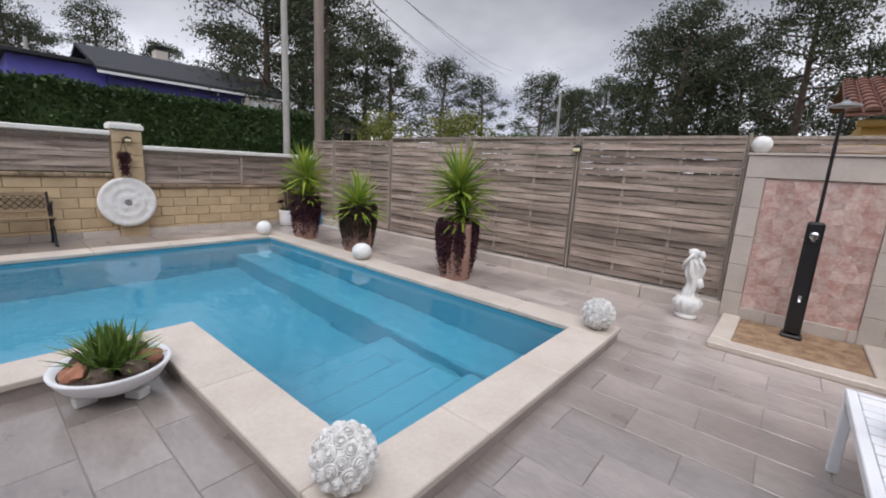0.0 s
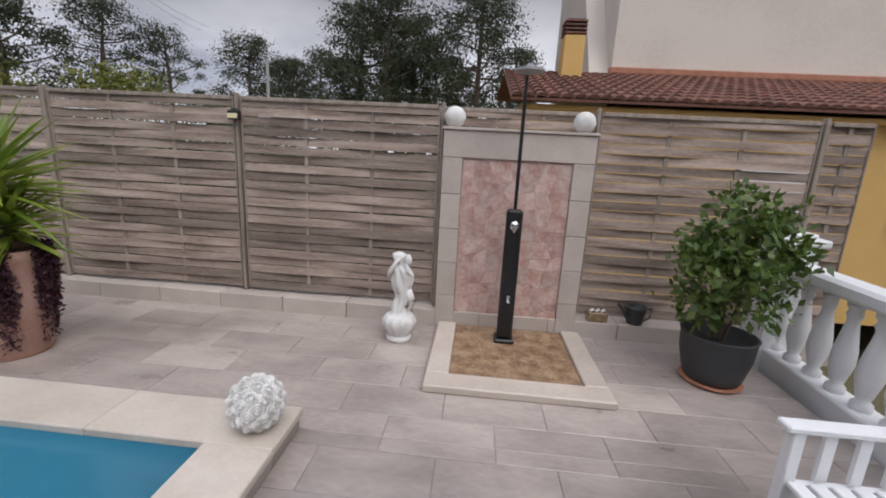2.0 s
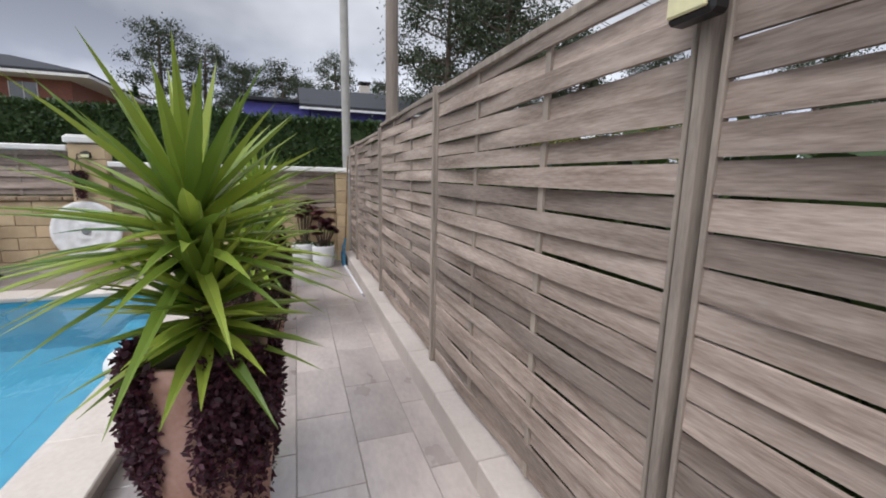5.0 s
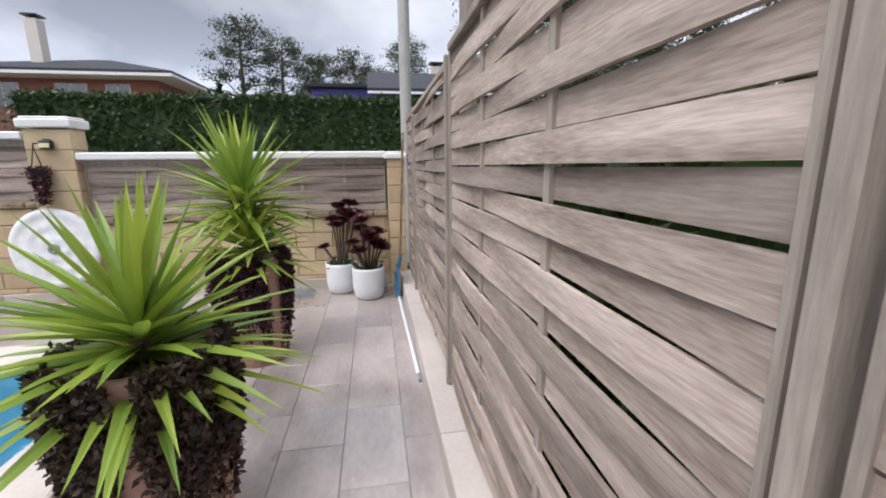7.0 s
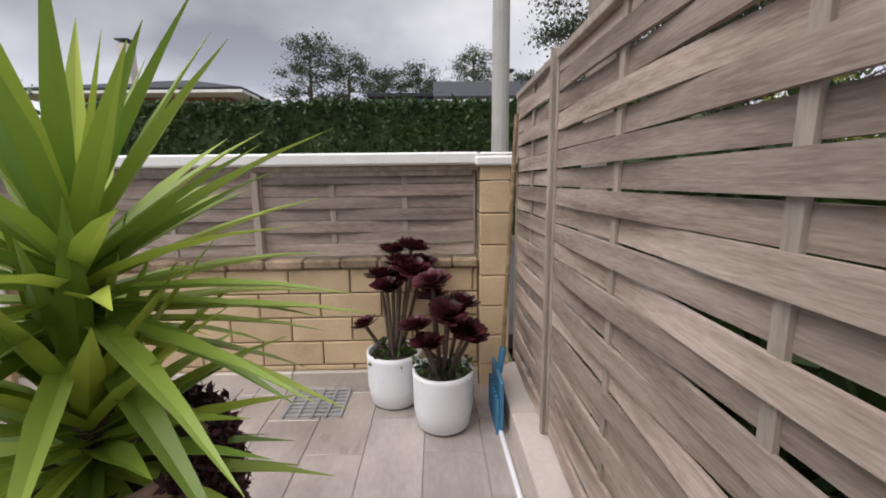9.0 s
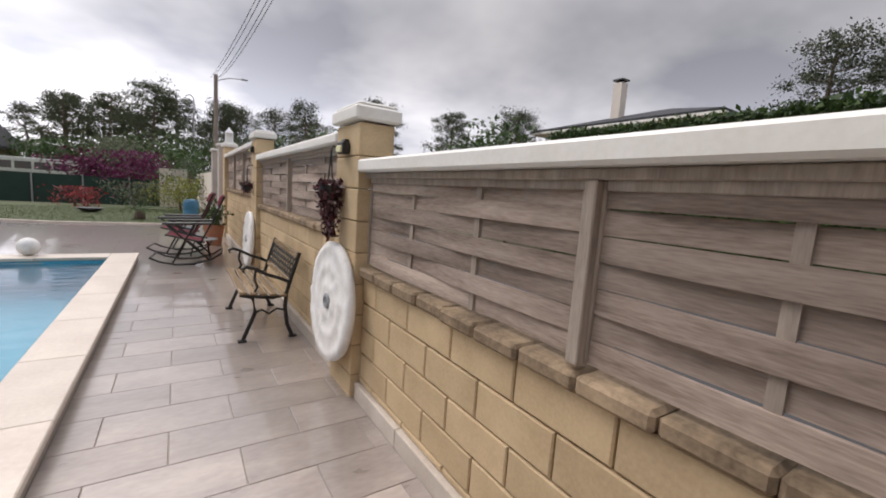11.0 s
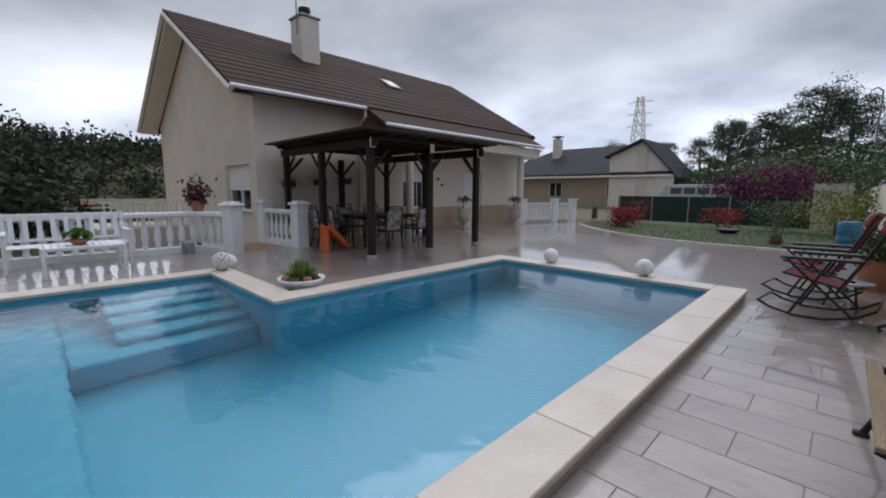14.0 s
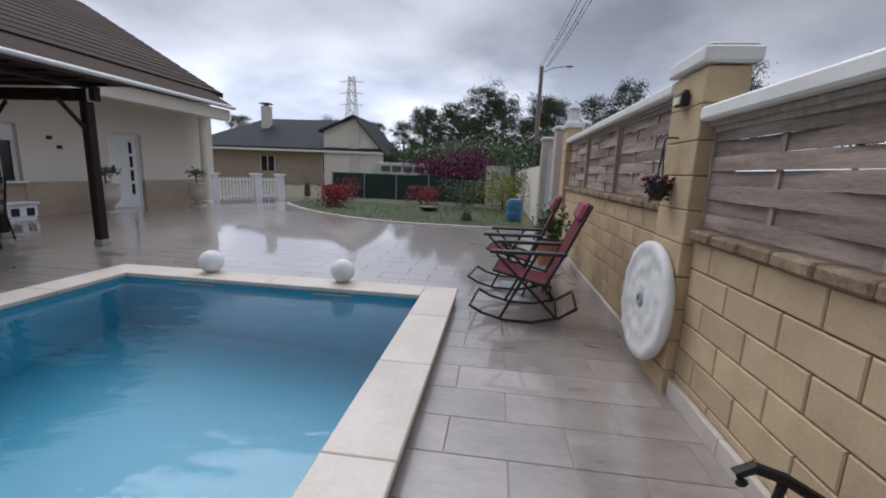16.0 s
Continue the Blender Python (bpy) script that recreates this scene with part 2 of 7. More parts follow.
M_ROOF = mat("dark_roof_tile", (0.066, 0.040, 0.032), (0.034, 0.022, 0.018), rough=0.85, scale=5, fine=30, bump=0.4, vary=0.15, spec=0.15)
M_ROOFRED = mat("old_clay_roof_tile", (0.25, 0.11, 0.075), (0.10, 0.05, 0.04), rough=0.85, scale=6, fine=30, bump=0.3, vary=0.2)
M_YELLOW = mat("ochre_render", (0.68, 0.44, 0.16), (0.61, 0.385, 0.13), rough=0.85, scale=1.0, fine=40, bump=0.1, vary=0.02)
M_PALE = mat("stained_pale_render", (0.64, 0.585, 0.52), (0.55, 0.50, 0.45), rough=0.85, scale=0.5, fine=14, bump=0.1, vary=0.02, contrast=(0.3, 0.55))
M_GLASS = mat("dark_window_glass", (0.03, 0.035, 0.04), rough=0.08, scale=2, bump=0, spec=0.8)
M_POTDARK = mat("dark_grey_pot", (0.045, 0.048, 0.052), rough=0.5, scale=8)
M_BLUE = mat("blue_plastic", (0.06, 0.22, 0.38), rough=0.45, scale=8, vary=0.05)
M_ORANGE = mat("orange_fabric", (0.72, 0.16, 0.05), rough=0.7, scale=6)
M_RED = mat("dark_red_canvas", (0.27, 0.055, 0.075), (0.19, 0.035, 0.05), rough=0.8, scale=14, fine=120)
M_GREYPLASTIC = mat("grey_metal", (0.30, 0.31, 0.32), rough=0.5, scale=8)
M_POLE = mat("weathered_pole", (0.30, 0.245, 0.205), (0.20, 0.165, 0.14), rough=0.85, scale=4, fine=30, stretch=(5, 5, 0.5), bump=0.3)
M_CONCRETE = mat("concrete_pole", (0.40, 0.39, 0.36), (0.31, 0.30, 0.28), rough=0.85, scale=5)
M_ASPHALT = mat("asphalt", (0.055, 0.055, 0.056), (0.04, 0.04, 0.041), rough=0.7, scale=3, fine=90, bump=0.3)
M_EARTH = mat("dry_earth", (0.14, 0.115, 0.07), (0.08, 0.085, 0.04), rough=0.95, scale=0.25, fine=6, bump=0.4, coord="Object")
M_BRICKRED = mat("red_brick_render", (0.33, 0.14, 0.10), (0.24, 0.10, 0.075), rough=0.85, scale=10, fine=50)
M_PURPLE = mat("blue_violet_render", (0.12, 0.11, 0.42), (0.09, 0.085, 0.34), rough=0.8, scale=3)
M_SLATE = mat("slate_roof", (0.048, 0.050, 0.056), (0.030, 0.031, 0.035), spec=0.2, rough=0.8, scale=8)
M_GREENNET = mat("green_screen_netting", (0.020, 0.052, 0.040), (0.012, 0.034, 0.028), rough=0.9, scale=3, fine=60)
M_CUSHION = mat("patterned_grey_cushion", (0.50, 0.48, 0.46), (0.16, 0.15, 0.15), rough=0.9, scale=14, fine=40, contrast=(0.44, 0.54))
M_WIRE = mat("black_cable", (0.02, 0.02, 0.022), rough=0.6, bump=0)
M_LAMPGLASS = mat("yellowed_lamp_lens", (0.75, 0.70, 0.42), rough=0.3, bump=0)
M_VAN = mat("pale_van_paint", (0.55, 0.60, 0.56), rough=0.3, bump=0)
L_YUCCA = leafy("yucca_leaf", (0.40, 0.48, 0.07), (0.15, 0.25, 0.035), rough=0.4)
L_PURPLE = leafy("purple_trailing_leaf", (0.085, 0.020, 0.035), (0.028, 0.010, 0.016), rough=0.6, through_light=0.1)
L_PURPLEGREEN = leafy("purple_green_trailing_leaf", (0.085, 0.055, 0.03), (0.028, 0.016, 0.016), rough=0.6, through_light=0.1)
L_AEON = leafy("dark_aeonium_leaf", (0.11, 0.022, 0.03), (0.035, 0.010, 0.014), rough=0.35, through_light=0.1)
L_AEONG = leafy("green_aeonium_leaf", (0.19, 0.28, 0.05), (0.07, 0.14, 0.03), rough=0.3, through_light=0.15)
L_BUSH = leafy("glossy_shrub_leaf", (0.07, 0.125, 0.032), (0.025, 0.055, 0.016), rough=0.45, through_light=0.15)
L_SHRUB = leafy("bright_shrub_leaf", (0.17, 0.25, 0.055), (0.06, 0.115, 0.025), rough=0.4)
L_WOODS = leafy("dark_wood_leaf", (0.040, 0.052, 0.026), (0.016, 0.024, 0.013), rough=0.8, through_light=0.1)
L_PINE = leafy("pine_needles", (0.072, 0.090, 0.042), (0.025, 0.036, 0.018), rough=0.7, through_light=0.15)
L_OLIVE = leafy("grey_green_leaf", (0.13, 0.15, 0.09), (0.06, 0.075, 0.045), rough=0.7)
L_HEDGE = leafy("hedge_leaf", (0.058, 0.105, 0.022), (0.014, 0.036, 0.010), rough=0.6)
L_YELLOW = leafy("yellow_green_leaf", (0.25, 0.24, 0.04), (0.10, 0.13, 0.03), rough=0.6)
L_GRASS = leafy("grass_blade", (0.085, 0.115, 0.032), (0.04, 0.062, 0.018), rough=0.7)
L_BOUG = leafy("magenta_bract", (0.17, 0.014, 0.085), (0.05, 0.012, 0.032), rough=0.6)
L_REDLEAF = leafy("red_leaf", (0.30, 0.03, 0.035), (0.12, 0.02, 0.02), rough=0.6)
L_AGAVE = leafy("bromeliad_leaf", (0.20, 0.29, 0.06), (0.06, 0.12, 0.03), rough=0.4)

# water: a clear, faintly blue body with small ripples
M_WATER = bpy.data.materials.new("pool_water")
M_WATER.use_nodes = True
_n, _l = M_WATER.node_tree.nodes, M_WATER.node_tree.links
_b = _n["Principled BSDF"]
_b.inputs["Base Color"].default_value = (0.80, 0.95, 1.0, 1)
_b.inputs["Roughness"].default_value, _b.inputs["IOR"].default_value = 0.0, 1.33
_b.inputs["Transmission Weight"].default_value = 1.0
_tc = _n.new("ShaderNodeTexCoord")
_w1 = _n.new("ShaderNodeTexNoise")
_w1.inputs["Scale"].default_value, _w1.inputs["Detail"].default_value = 2.6, 3.0
_mp = _n.new("ShaderNodeMapping")
_mp.inputs["Scale"].default_value = (1.0, 2.0, 1.0)
_l.new(_tc.outputs["Object"], _mp.inputs["Vector"])
_l.new(_mp.outputs[0], _w1.inputs["Vector"])
_bp = _n.new("ShaderNodeBump")
_bp.inputs["Strength"].default_value, _bp.inputs["Distance"].default_value = 0.20, 0.04
_l.new(_w1.outputs["Fac"], _bp.inputs["Height"])
_l.new(_bp.outputs[0], _b.inputs["Normal"])


# ---- building helpers ----
def link_mesh(name, me, parent=None, label=""):
    ob = new(name, me)
    if parent is not None:
        ob.parent = parent
    if label:
        ob["label"] = label
    return ob


def part(name, bm, material, parent=None, label="", smooth=False):
    """Links a bmesh as one mesh object under a thing or a part."""
    me = bpy.data.meshes.new(name)
    bm.to_mesh(me)
    bm.free()
    me.materials.append(material)
    if smooth:
        me.shade_smooth()
    return link_mesh(name, me, parent, label)


def pydata(name, verts, faces, material, parent=None, label="", smooth=False):
    me = bpy.data.meshes.new(name)
    me.from_pydata(verts, [], faces)
    me.materials.append(material)
    if smooth:
        me.shade_smooth()
    return link_mesh(name, me, parent, label)


def thing(name, label, category, m=None, group="", kind=""):
    ob = new(name)
    ob.empty_display_size = 0.1
    ob.matrix_basis = m or Matrix.Identity(4)
    return tagged(ob, label, category, group, kind)


def box(bm, x0, x1, y0, y1, z0, z1, bevel=0.0, m=None):
    r = bmesh.ops.create_cube(bm, size=1.0)
    vs = r["verts"]
    t = Matrix.Translation(((x0 + x1) / 2, (y0 + y1) / 2, (z0 + z1) / 2)) @ Matrix.Diagonal((abs(x1 - x0), abs(y1 - y0), abs(z1 - z0), 1))
    bmesh.ops.transform(bm, matrix=(m or Matrix.Identity(4)) @ t, verts=vs)
    if bevel:
        es = list({e for v in vs for e in v.link_edges})
        bmesh.ops.bevel(bm, geom=es, offset=bevel, segments=1, affect="EDGES")
    return bm


def boxed(*a, **k):
    return box(bmesh.new(), *a, **k)


def lathe(bm, profile, seg=20, m=None, cap=True):
    """A turned body from rows of radius and height."""
    rings = []
    for r, z in profile:
        rings.append([bm.verts.new((m or Matrix.Identity(4)) @ Vector((r * math.cos(i * math.tau / seg), r * math.sin(i * math.tau / seg), z))) for i in range(seg)])
    for a, b in zip(rings, rings[1:]):
        for i in range(seg):
            bm.faces.new((a[i], a[(i + 1) % seg], b[(i + 1) % seg], b[i]))
    if cap:
        bm.faces.new(list(reversed(rings[0])))
        bm.faces.new(rings[-1])
    return bm


def lathed(profile, seg=20, m=None, cap=True):
    return lathe(bmesh.new(), profile, seg, m, cap)


def tube(bm, pts, radii, seg=8):
    """A pipe along points."""
    pts = [Vector(p) for p in pts]
    if not isinstance(radii, (list, tuple)):
        radii = [radii] * len(pts)
    rings = []
    for i, p in enumerate(pts):
        d = (pts[min(i + 1, len(pts) - 1)] - pts[max(i - 1, 0)]).normalized()
        side = d.cross(Vector((0, 0, 1)) if abs(d.z) < 0.9 else Vector((1, 0, 0))).normalized()
        up = side.cross(d)
        rings.append([bm.verts.new(p + radii[i] * (math.cos(k * math.tau / seg) * side + math.sin(k * math.tau / seg) * up)) for k in range(seg)])
    for a, b in zip(rings, rings[1:]):
        for k in range(seg):
            bm.faces.new((a[k], a[(k + 1) % seg], b[(k + 1) % seg], b[k]))
    bm.faces.new(list(reversed(rings[0])))
    bm.faces.new(rings[-1])
    return bm


def piped(pts, r, seg=8):
    return tube(bmesh.new(), pts, r, seg)


def slab(bm, outline, z0, z1):
    """A prism over an outline of x, y."""
    lo = [bm.verts.new((x, y, z0)) for x, y in outline]
    hi = [bm.verts.new((x, y, z1)) for x, y in outline]
    k = len(outline)
    bm.faces.new(list(reversed(lo)))
    bm.faces.new(hi)
    for i in range(k):
        bm.faces.new((lo[i], lo[(i + 1) % k], hi[(i + 1) % k], hi[i]))
    return bm


def blades(rows, bend=0.35, folds=3):
    """Strap leaves: rows of base, direction, length, width; each droops towards its tip."""
    vs, fs = [], []
    for base, d, length, width in rows:
        base, d = Vector(base), Vector(d).normalized()
        side = d.cross(Vector((0, 0, 1)))
        side = side.normalized() if side.length > 1e-3 else Vector((1, 0, 0))
        start = len(vs)
        drop = side.cross(d).normalized()
        for i in range(folds + 1):
            f = i / folds
            p = base + d * (length * f) + Vector((0, 0, -bend * length * f * f * (1 - 0.6 * d.z)))
            w = width * (0.55 + 0.9 * f if f < 0.4 else 0.91 * (1 - f) / 0.6 + 0.02) * 0.5
            vs += [p - side * w, p - drop * w * 0.55, p + side * w]
        for i in range(folds):
            a = start + 3 * i
            fs += [(a, a + 1, a + 4, a + 3), (a + 1, a + 2, a + 5, a + 4)]
    return vs, fs


def leaf_cards(points, size, rng, flat=0.0):
    """A small folded leaf at each point, turned at random."""
    vs, fs = [], []
    for p in points:
        a, t = rng.uniform(0, math.tau), rng.uniform(-1.2, 1.2) * (1 - flat)
        d = Vector((math.cos(a) * math.cos(t), math.sin(a) * math.cos(t), math.sin(t)))
        s = d.cross(Vector((rng.uniform(-1, 1), rng.uniform(-1, 1), rng.uniform(-1, 1)))).normalized()
        k = size * rng.uniform(0.6, 1.3)
        p = Vector(p)
        i = len(vs)
        vs += [p, p + d * k * 0.5 + s * k * 0.26, p + d * k, p + d * k * 0.5 - s * k * 0.26]
        fs.append((i, i + 1, i + 2, i + 3))
    return vs, fs


# ---- ground ----
POOL_X0, POOL_X1, POOL_X2 = 1.83, 5.09, 7.28
POOL_Y0, POOL_Y1, POOL_Y2 = -1.99, -4.29, -8.47
RIM = 0.325
COP_Z = 0.12


def ground_sheet():
    xs = [-1500, -400, -120, -60, -30, -12, -0.3, 1.6, 5.4, 7.5, 10.9, 11.25, 14, 20, 30, 60, 120, 400, 1500]
    ys = [-1500, -400, -120, -60, -30, -16, -8.7, -6.62, -6.5, -4.5, -1.8, 0.1, 0.3, 3, 8, 20, 50, 120, 400, 1500]

    def height(x, y):
        if x > 11 and y > -6.6:
            return -2.6
        if y > 0.2:
            return -0.5 if x < 8 else -1.6
        return -0.09
    vs = [(x, y, height(x, y)) for y in ys for x in xs]
    fs = []
    for j in range(len(ys) - 1):
        for i in range(len(xs) - 1):
            cx, cy = (xs[i] + xs[i + 1]) / 2, (ys[j] + ys[j + 1]) / 2
            if 1.6 < cx < 5.4 and -8.7 < cy < -1.8 or 5.4 < cx < 7.5 and -4.5 < cy < -1.8:
                continue
            a = j * len(xs) + i
            fs.append((a, a + 1, a + 1 + len(xs), a + len(xs)))
    tagged(pydata("ground", vs, fs, M_EARTH), "dry earth and scrub around the garden plot", "ground", kind="structure")


ground_sheet()
tagged(part("road", boxed(-6.6, -1.0, -70, 60, -0.2, -0.06), M_ASPHALT), "grey asphalt street outside the garden wall", "road", kind="structure")


# ---- pool ----
def pool():
    x0, x1, x2, y0, y1, y2 = POOL_X0, POOL_X1, POOL_X2, POOL_Y0, POOL_Y1, POOL_Y2
    line = [(x0, y0), (x0, y2), (x1, y2), (x1, y1), (x2, y1), (x2, y0)]
    root = thing("swimming_pool", "L-shaped pool lined in light blue, full of clear water", "swimming pool", kind="structure")
    bm = bmesh.new()
    floor = -1.45
    lo = [bm.verts.new((x, y, floor)) for x, y in line]
    hi = [bm.verts.new((x, y, COP_Z - 0.05)) for x, y in line]
    bm.faces.new(lo)
    for i in range(6):
        bm.faces.new((lo[i], lo[(i + 1) % 6], hi[(i + 1) % 6], hi[i]))
    part("basin", bm, M_POOL, root)
    # seat along the fence side, and steps down from the end of the shallow arm
    part("ledge", boxed(x0 + 0.004, x2 - 0.004, y0 - 0.60, y0 - 0.004, floor + 0.004, -0.74, 0.03), M_POOL, root)
    part("shallow_floor", boxed(x1 + 0.45, x2 - 0.006, y1 + 0.006, y0 - 0.602, floor + 0.004, -0.90, 0.03), M_POOL, root)
    for k in range(4):
        part("step", boxed(x2 - 0.36 * (k + 1), x2 - 0.008 - 0.36 * k, y1 + 0.008, y1 + 1.30, -0.898, -0.22 - 0.17 * k, 0.03), M_POOL, root)
    bm = bmesh.new()
    bm.faces.new([bm.verts.new((x, y, 0.045)) for x, y in line])
    water = tagged(part("water", bm, M_WATER), "clear blue pool water with small ripples", "water", kind="structure")
    water.visible_shadow = False
    for name, bb in (("skimmer", (4.05, 4.45)), ("skimmer", (2.55, 2.95))):
        part(name, boxed(bb[0], bb[1], y2, y2 + 0.02, -0.03, 0.05, 0.004), M_GREYPLASTIC, root)


pool()


def coping():
    root = thing("coping", "cream stone coping slabs round the pool, raised above the terrace", "pool coping", kind="structure")
    x0, x1, x2, y0, y1, y2 = POOL_X0, POOL_X1, POOL_X2, POOL_Y0, POOL_Y1, POOL_Y2
    o = RIM
    lip = 0.015

    def run(axis, a, b, c0, c1, n):
        step = (b - a) / n
        for i in range(n):
            s, e = a + i * step + 0.002, a + (i + 1) * step - 0.002
            if axis == "x":
                bm = boxed(s, e, c0, c1, COP_Z - 0.045, COP_Z, 0.006)
            else:
                bm = boxed(c0, c1, s, e, COP_Z - 0.045, COP_Z, 0.006)
            part("coping_slab", bm, M_COPING, root)
    run("y", y2 - o, y0 + o, x0 - o, x0 + lip, 8)
    run("x", x0 + lip, x2 + o, y0 - lip, y0 + o, 6)
    run("y", y1 - o, y0 - lip, x2 - lip, x2 + o, 3)
    run("x", x1 - lip, x2 - lip, y1 - o, y1 + lip, 2)
    run("y", y2 - o, y1 - o, x1 - lip, x1 + o, 4)
    run("x", x0 + lip, x1 - lip, y2 - o, y2 + lip, 4)
    q = 0.02
    g = 0.006
    # side faces under the lip, in the darker colour that paints their shade
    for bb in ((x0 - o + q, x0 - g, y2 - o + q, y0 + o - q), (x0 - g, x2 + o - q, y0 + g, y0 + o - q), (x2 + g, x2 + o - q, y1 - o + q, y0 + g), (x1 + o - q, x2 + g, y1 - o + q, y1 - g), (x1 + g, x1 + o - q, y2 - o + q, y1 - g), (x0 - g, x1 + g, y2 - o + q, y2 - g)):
        part("riser", boxed(bb[0], bb[1], bb[2], bb[3], -0.08, COP_Z - 0.045), M_COPING_SHADE, root)


coping()


# ---- wooden fence ----
def slat_mesh(name, length, height, phase, battens, material):
    """A thin board woven past its battens; local x along, y out, z up from its foot."""
    n, th = 12, 0.007
    vs, fs = [], []
    for i in range(n + 1):
        f = i / n
        off = 0.012 * math.sin(math.pi * battens * f) * (1 if phase else -1)
        for dy, z in ((-th, 0), (-th + 0.004, height), (th + 0.004, height), (th, 0)):
            vs.append((f * length, off + dy, z))
    for i in range(n):
        a = 4 * i
        for k in range(4):
            fs.append((a + k, a + (k + 1) % 4, a + 4 + (k + 1) % 4, a + 4 + k))
    fs += [(3, 2, 1, 0), (4 * n, 4 * n + 1, 4 * n + 2, 4 * n + 3)]
    me = bpy.data.meshes.new(name)
    me.from_pydata(vs, [], fs)
    me.materials.append(material)
    return me


def woven_panel(root, length, z0, z1, rows, origin, turn, battens=2, seed=0, fill=0.905):
    """Boards, battens and edge posts of one woven panel, set along its own x axis."""
    rng = random.Random(seed)
    base = Matrix.Translation(origin) @ Matrix.Rotation(turn, 4, "Z")
    pitch = (z1 - z0) / rows
    sl = [slat_mesh("slat", length - 0.02, pitch * fill, p, battens, M_SLAT) for p in (0, 1)]
    for r in range(rows):
        ob = link_mesh("slat", sl[r % 2], root)
        ob.matrix_basis = base @ Matrix.Translation((0.01, 0, z0 + r * pitch)) @ Matrix.Rotation(radians(rng.uniform(-0.25, 0.25)), 4, "Y") @ Matrix.Rotation(radians(rng.uniform(-1.2, 1.2)), 4, "X")
    for b in range(battens):
        x = length * (b + 1) / (battens + 1)
        part("batten", boxed(x - 0.016, x + 0.016, -0.006, 0.006, z0, z1, m=base), M_POST, root)
    for x in (0.0, length - 0.026):
        part("panel_edge", boxed(x + 0.006, x + 0.02, -0.015, 0.015, z0, z1, 0.003, m=base), M_POST, root)
    part("top_rail", boxed(0.027, length - 0.027, -0.024, 0.024, z1 - 0.028, z1 + 0.004, 0.003, m=base), M_POST, root)


FENCE_Z0, FENCE_Z1 = 0.17, 1.92
fence = thing("wooden_fence", "tall weathered grey-brown woven wooden screen fence on a stone plinth", "fence", kind="structure")
POSTS = [0.815, 2.645, 4.47, 6.31]
spans = [(0.02, 0.79), (0.84, 2.62), (2.67, 4.445), (4.495, 6.285), (6.335, 8.12)]
for k, (a, b) in enumerate(spans):
    woven_panel(fence, b - a, FENCE_Z0 + 0.01, FENCE_Z1 - (0.06 if k < 2 else 0.0), 22, (a, 0.02, 0), 0.0, 2 if b - a > 1 else 1, k)
woven_panel(fence, 1.72, FENCE_Z0 + 0.01, FENCE_Z1, 22, (9.43, 0.02, 0), 0.0, 2, 11)
woven_panel(fence, 0.36, FENCE_Z0 + 0.01, FENCE_Z1, 22, (11.18, 0.02, 0), 0.0, 1, 12)
woven_panel(fence, 1.28, 1.70, FENCE_Z1, 3, (8.135, 0.10, 0), 0.0, 2, 13)
for x in POSTS + [8.135, 9.415, 11.165]:
    part("post", boxed(x - 0.014, x + 0.014, -0.012, 0.05, FENCE_Z0 - 0.02, FENCE_Z1 + (-0.03 if x < 2.7 else 0.03), 0.005), M_POST, fence)
for k in range(19):
    a = 0.02 + 0.61 * k
    if a > 11.4:
        break
    part("plinth_stone", boxed(a, min(a + 0.604, 11.55), -0.115, 0.14, -0.08, FENCE_Z0 - 0.022, 0.006), M_FRAMESTONE, fence)


# ---- street wall of sandstone blocks ----
def cushion_block(w, h, d=0.04):
    c = 0.006
    vs = [(-0.02, 0, 0), (-0.02, w, 0), (-0.02, w, h), (-0.02, 0, h), (d - c, 0, 0), (d - c, w, 0), (d - c, w, h), (d - c, 0, h), (d, c, c), (d, w - c, c), (d, w - c, h - c), (d, c, h - c)]
    fs = []
    for a in (0, 4):
        for k in range(4):
            fs.append((a + k, a + (k + 1) % 4, a + 4 + (k + 1) % 4, a + 4 + k))
    fs.append((8, 9, 10, 11))
    me = bpy.data.meshes.new("block")
    me.from_pydata(vs, [], fs)
    me.materials.append(M_BLOCK)
    return me


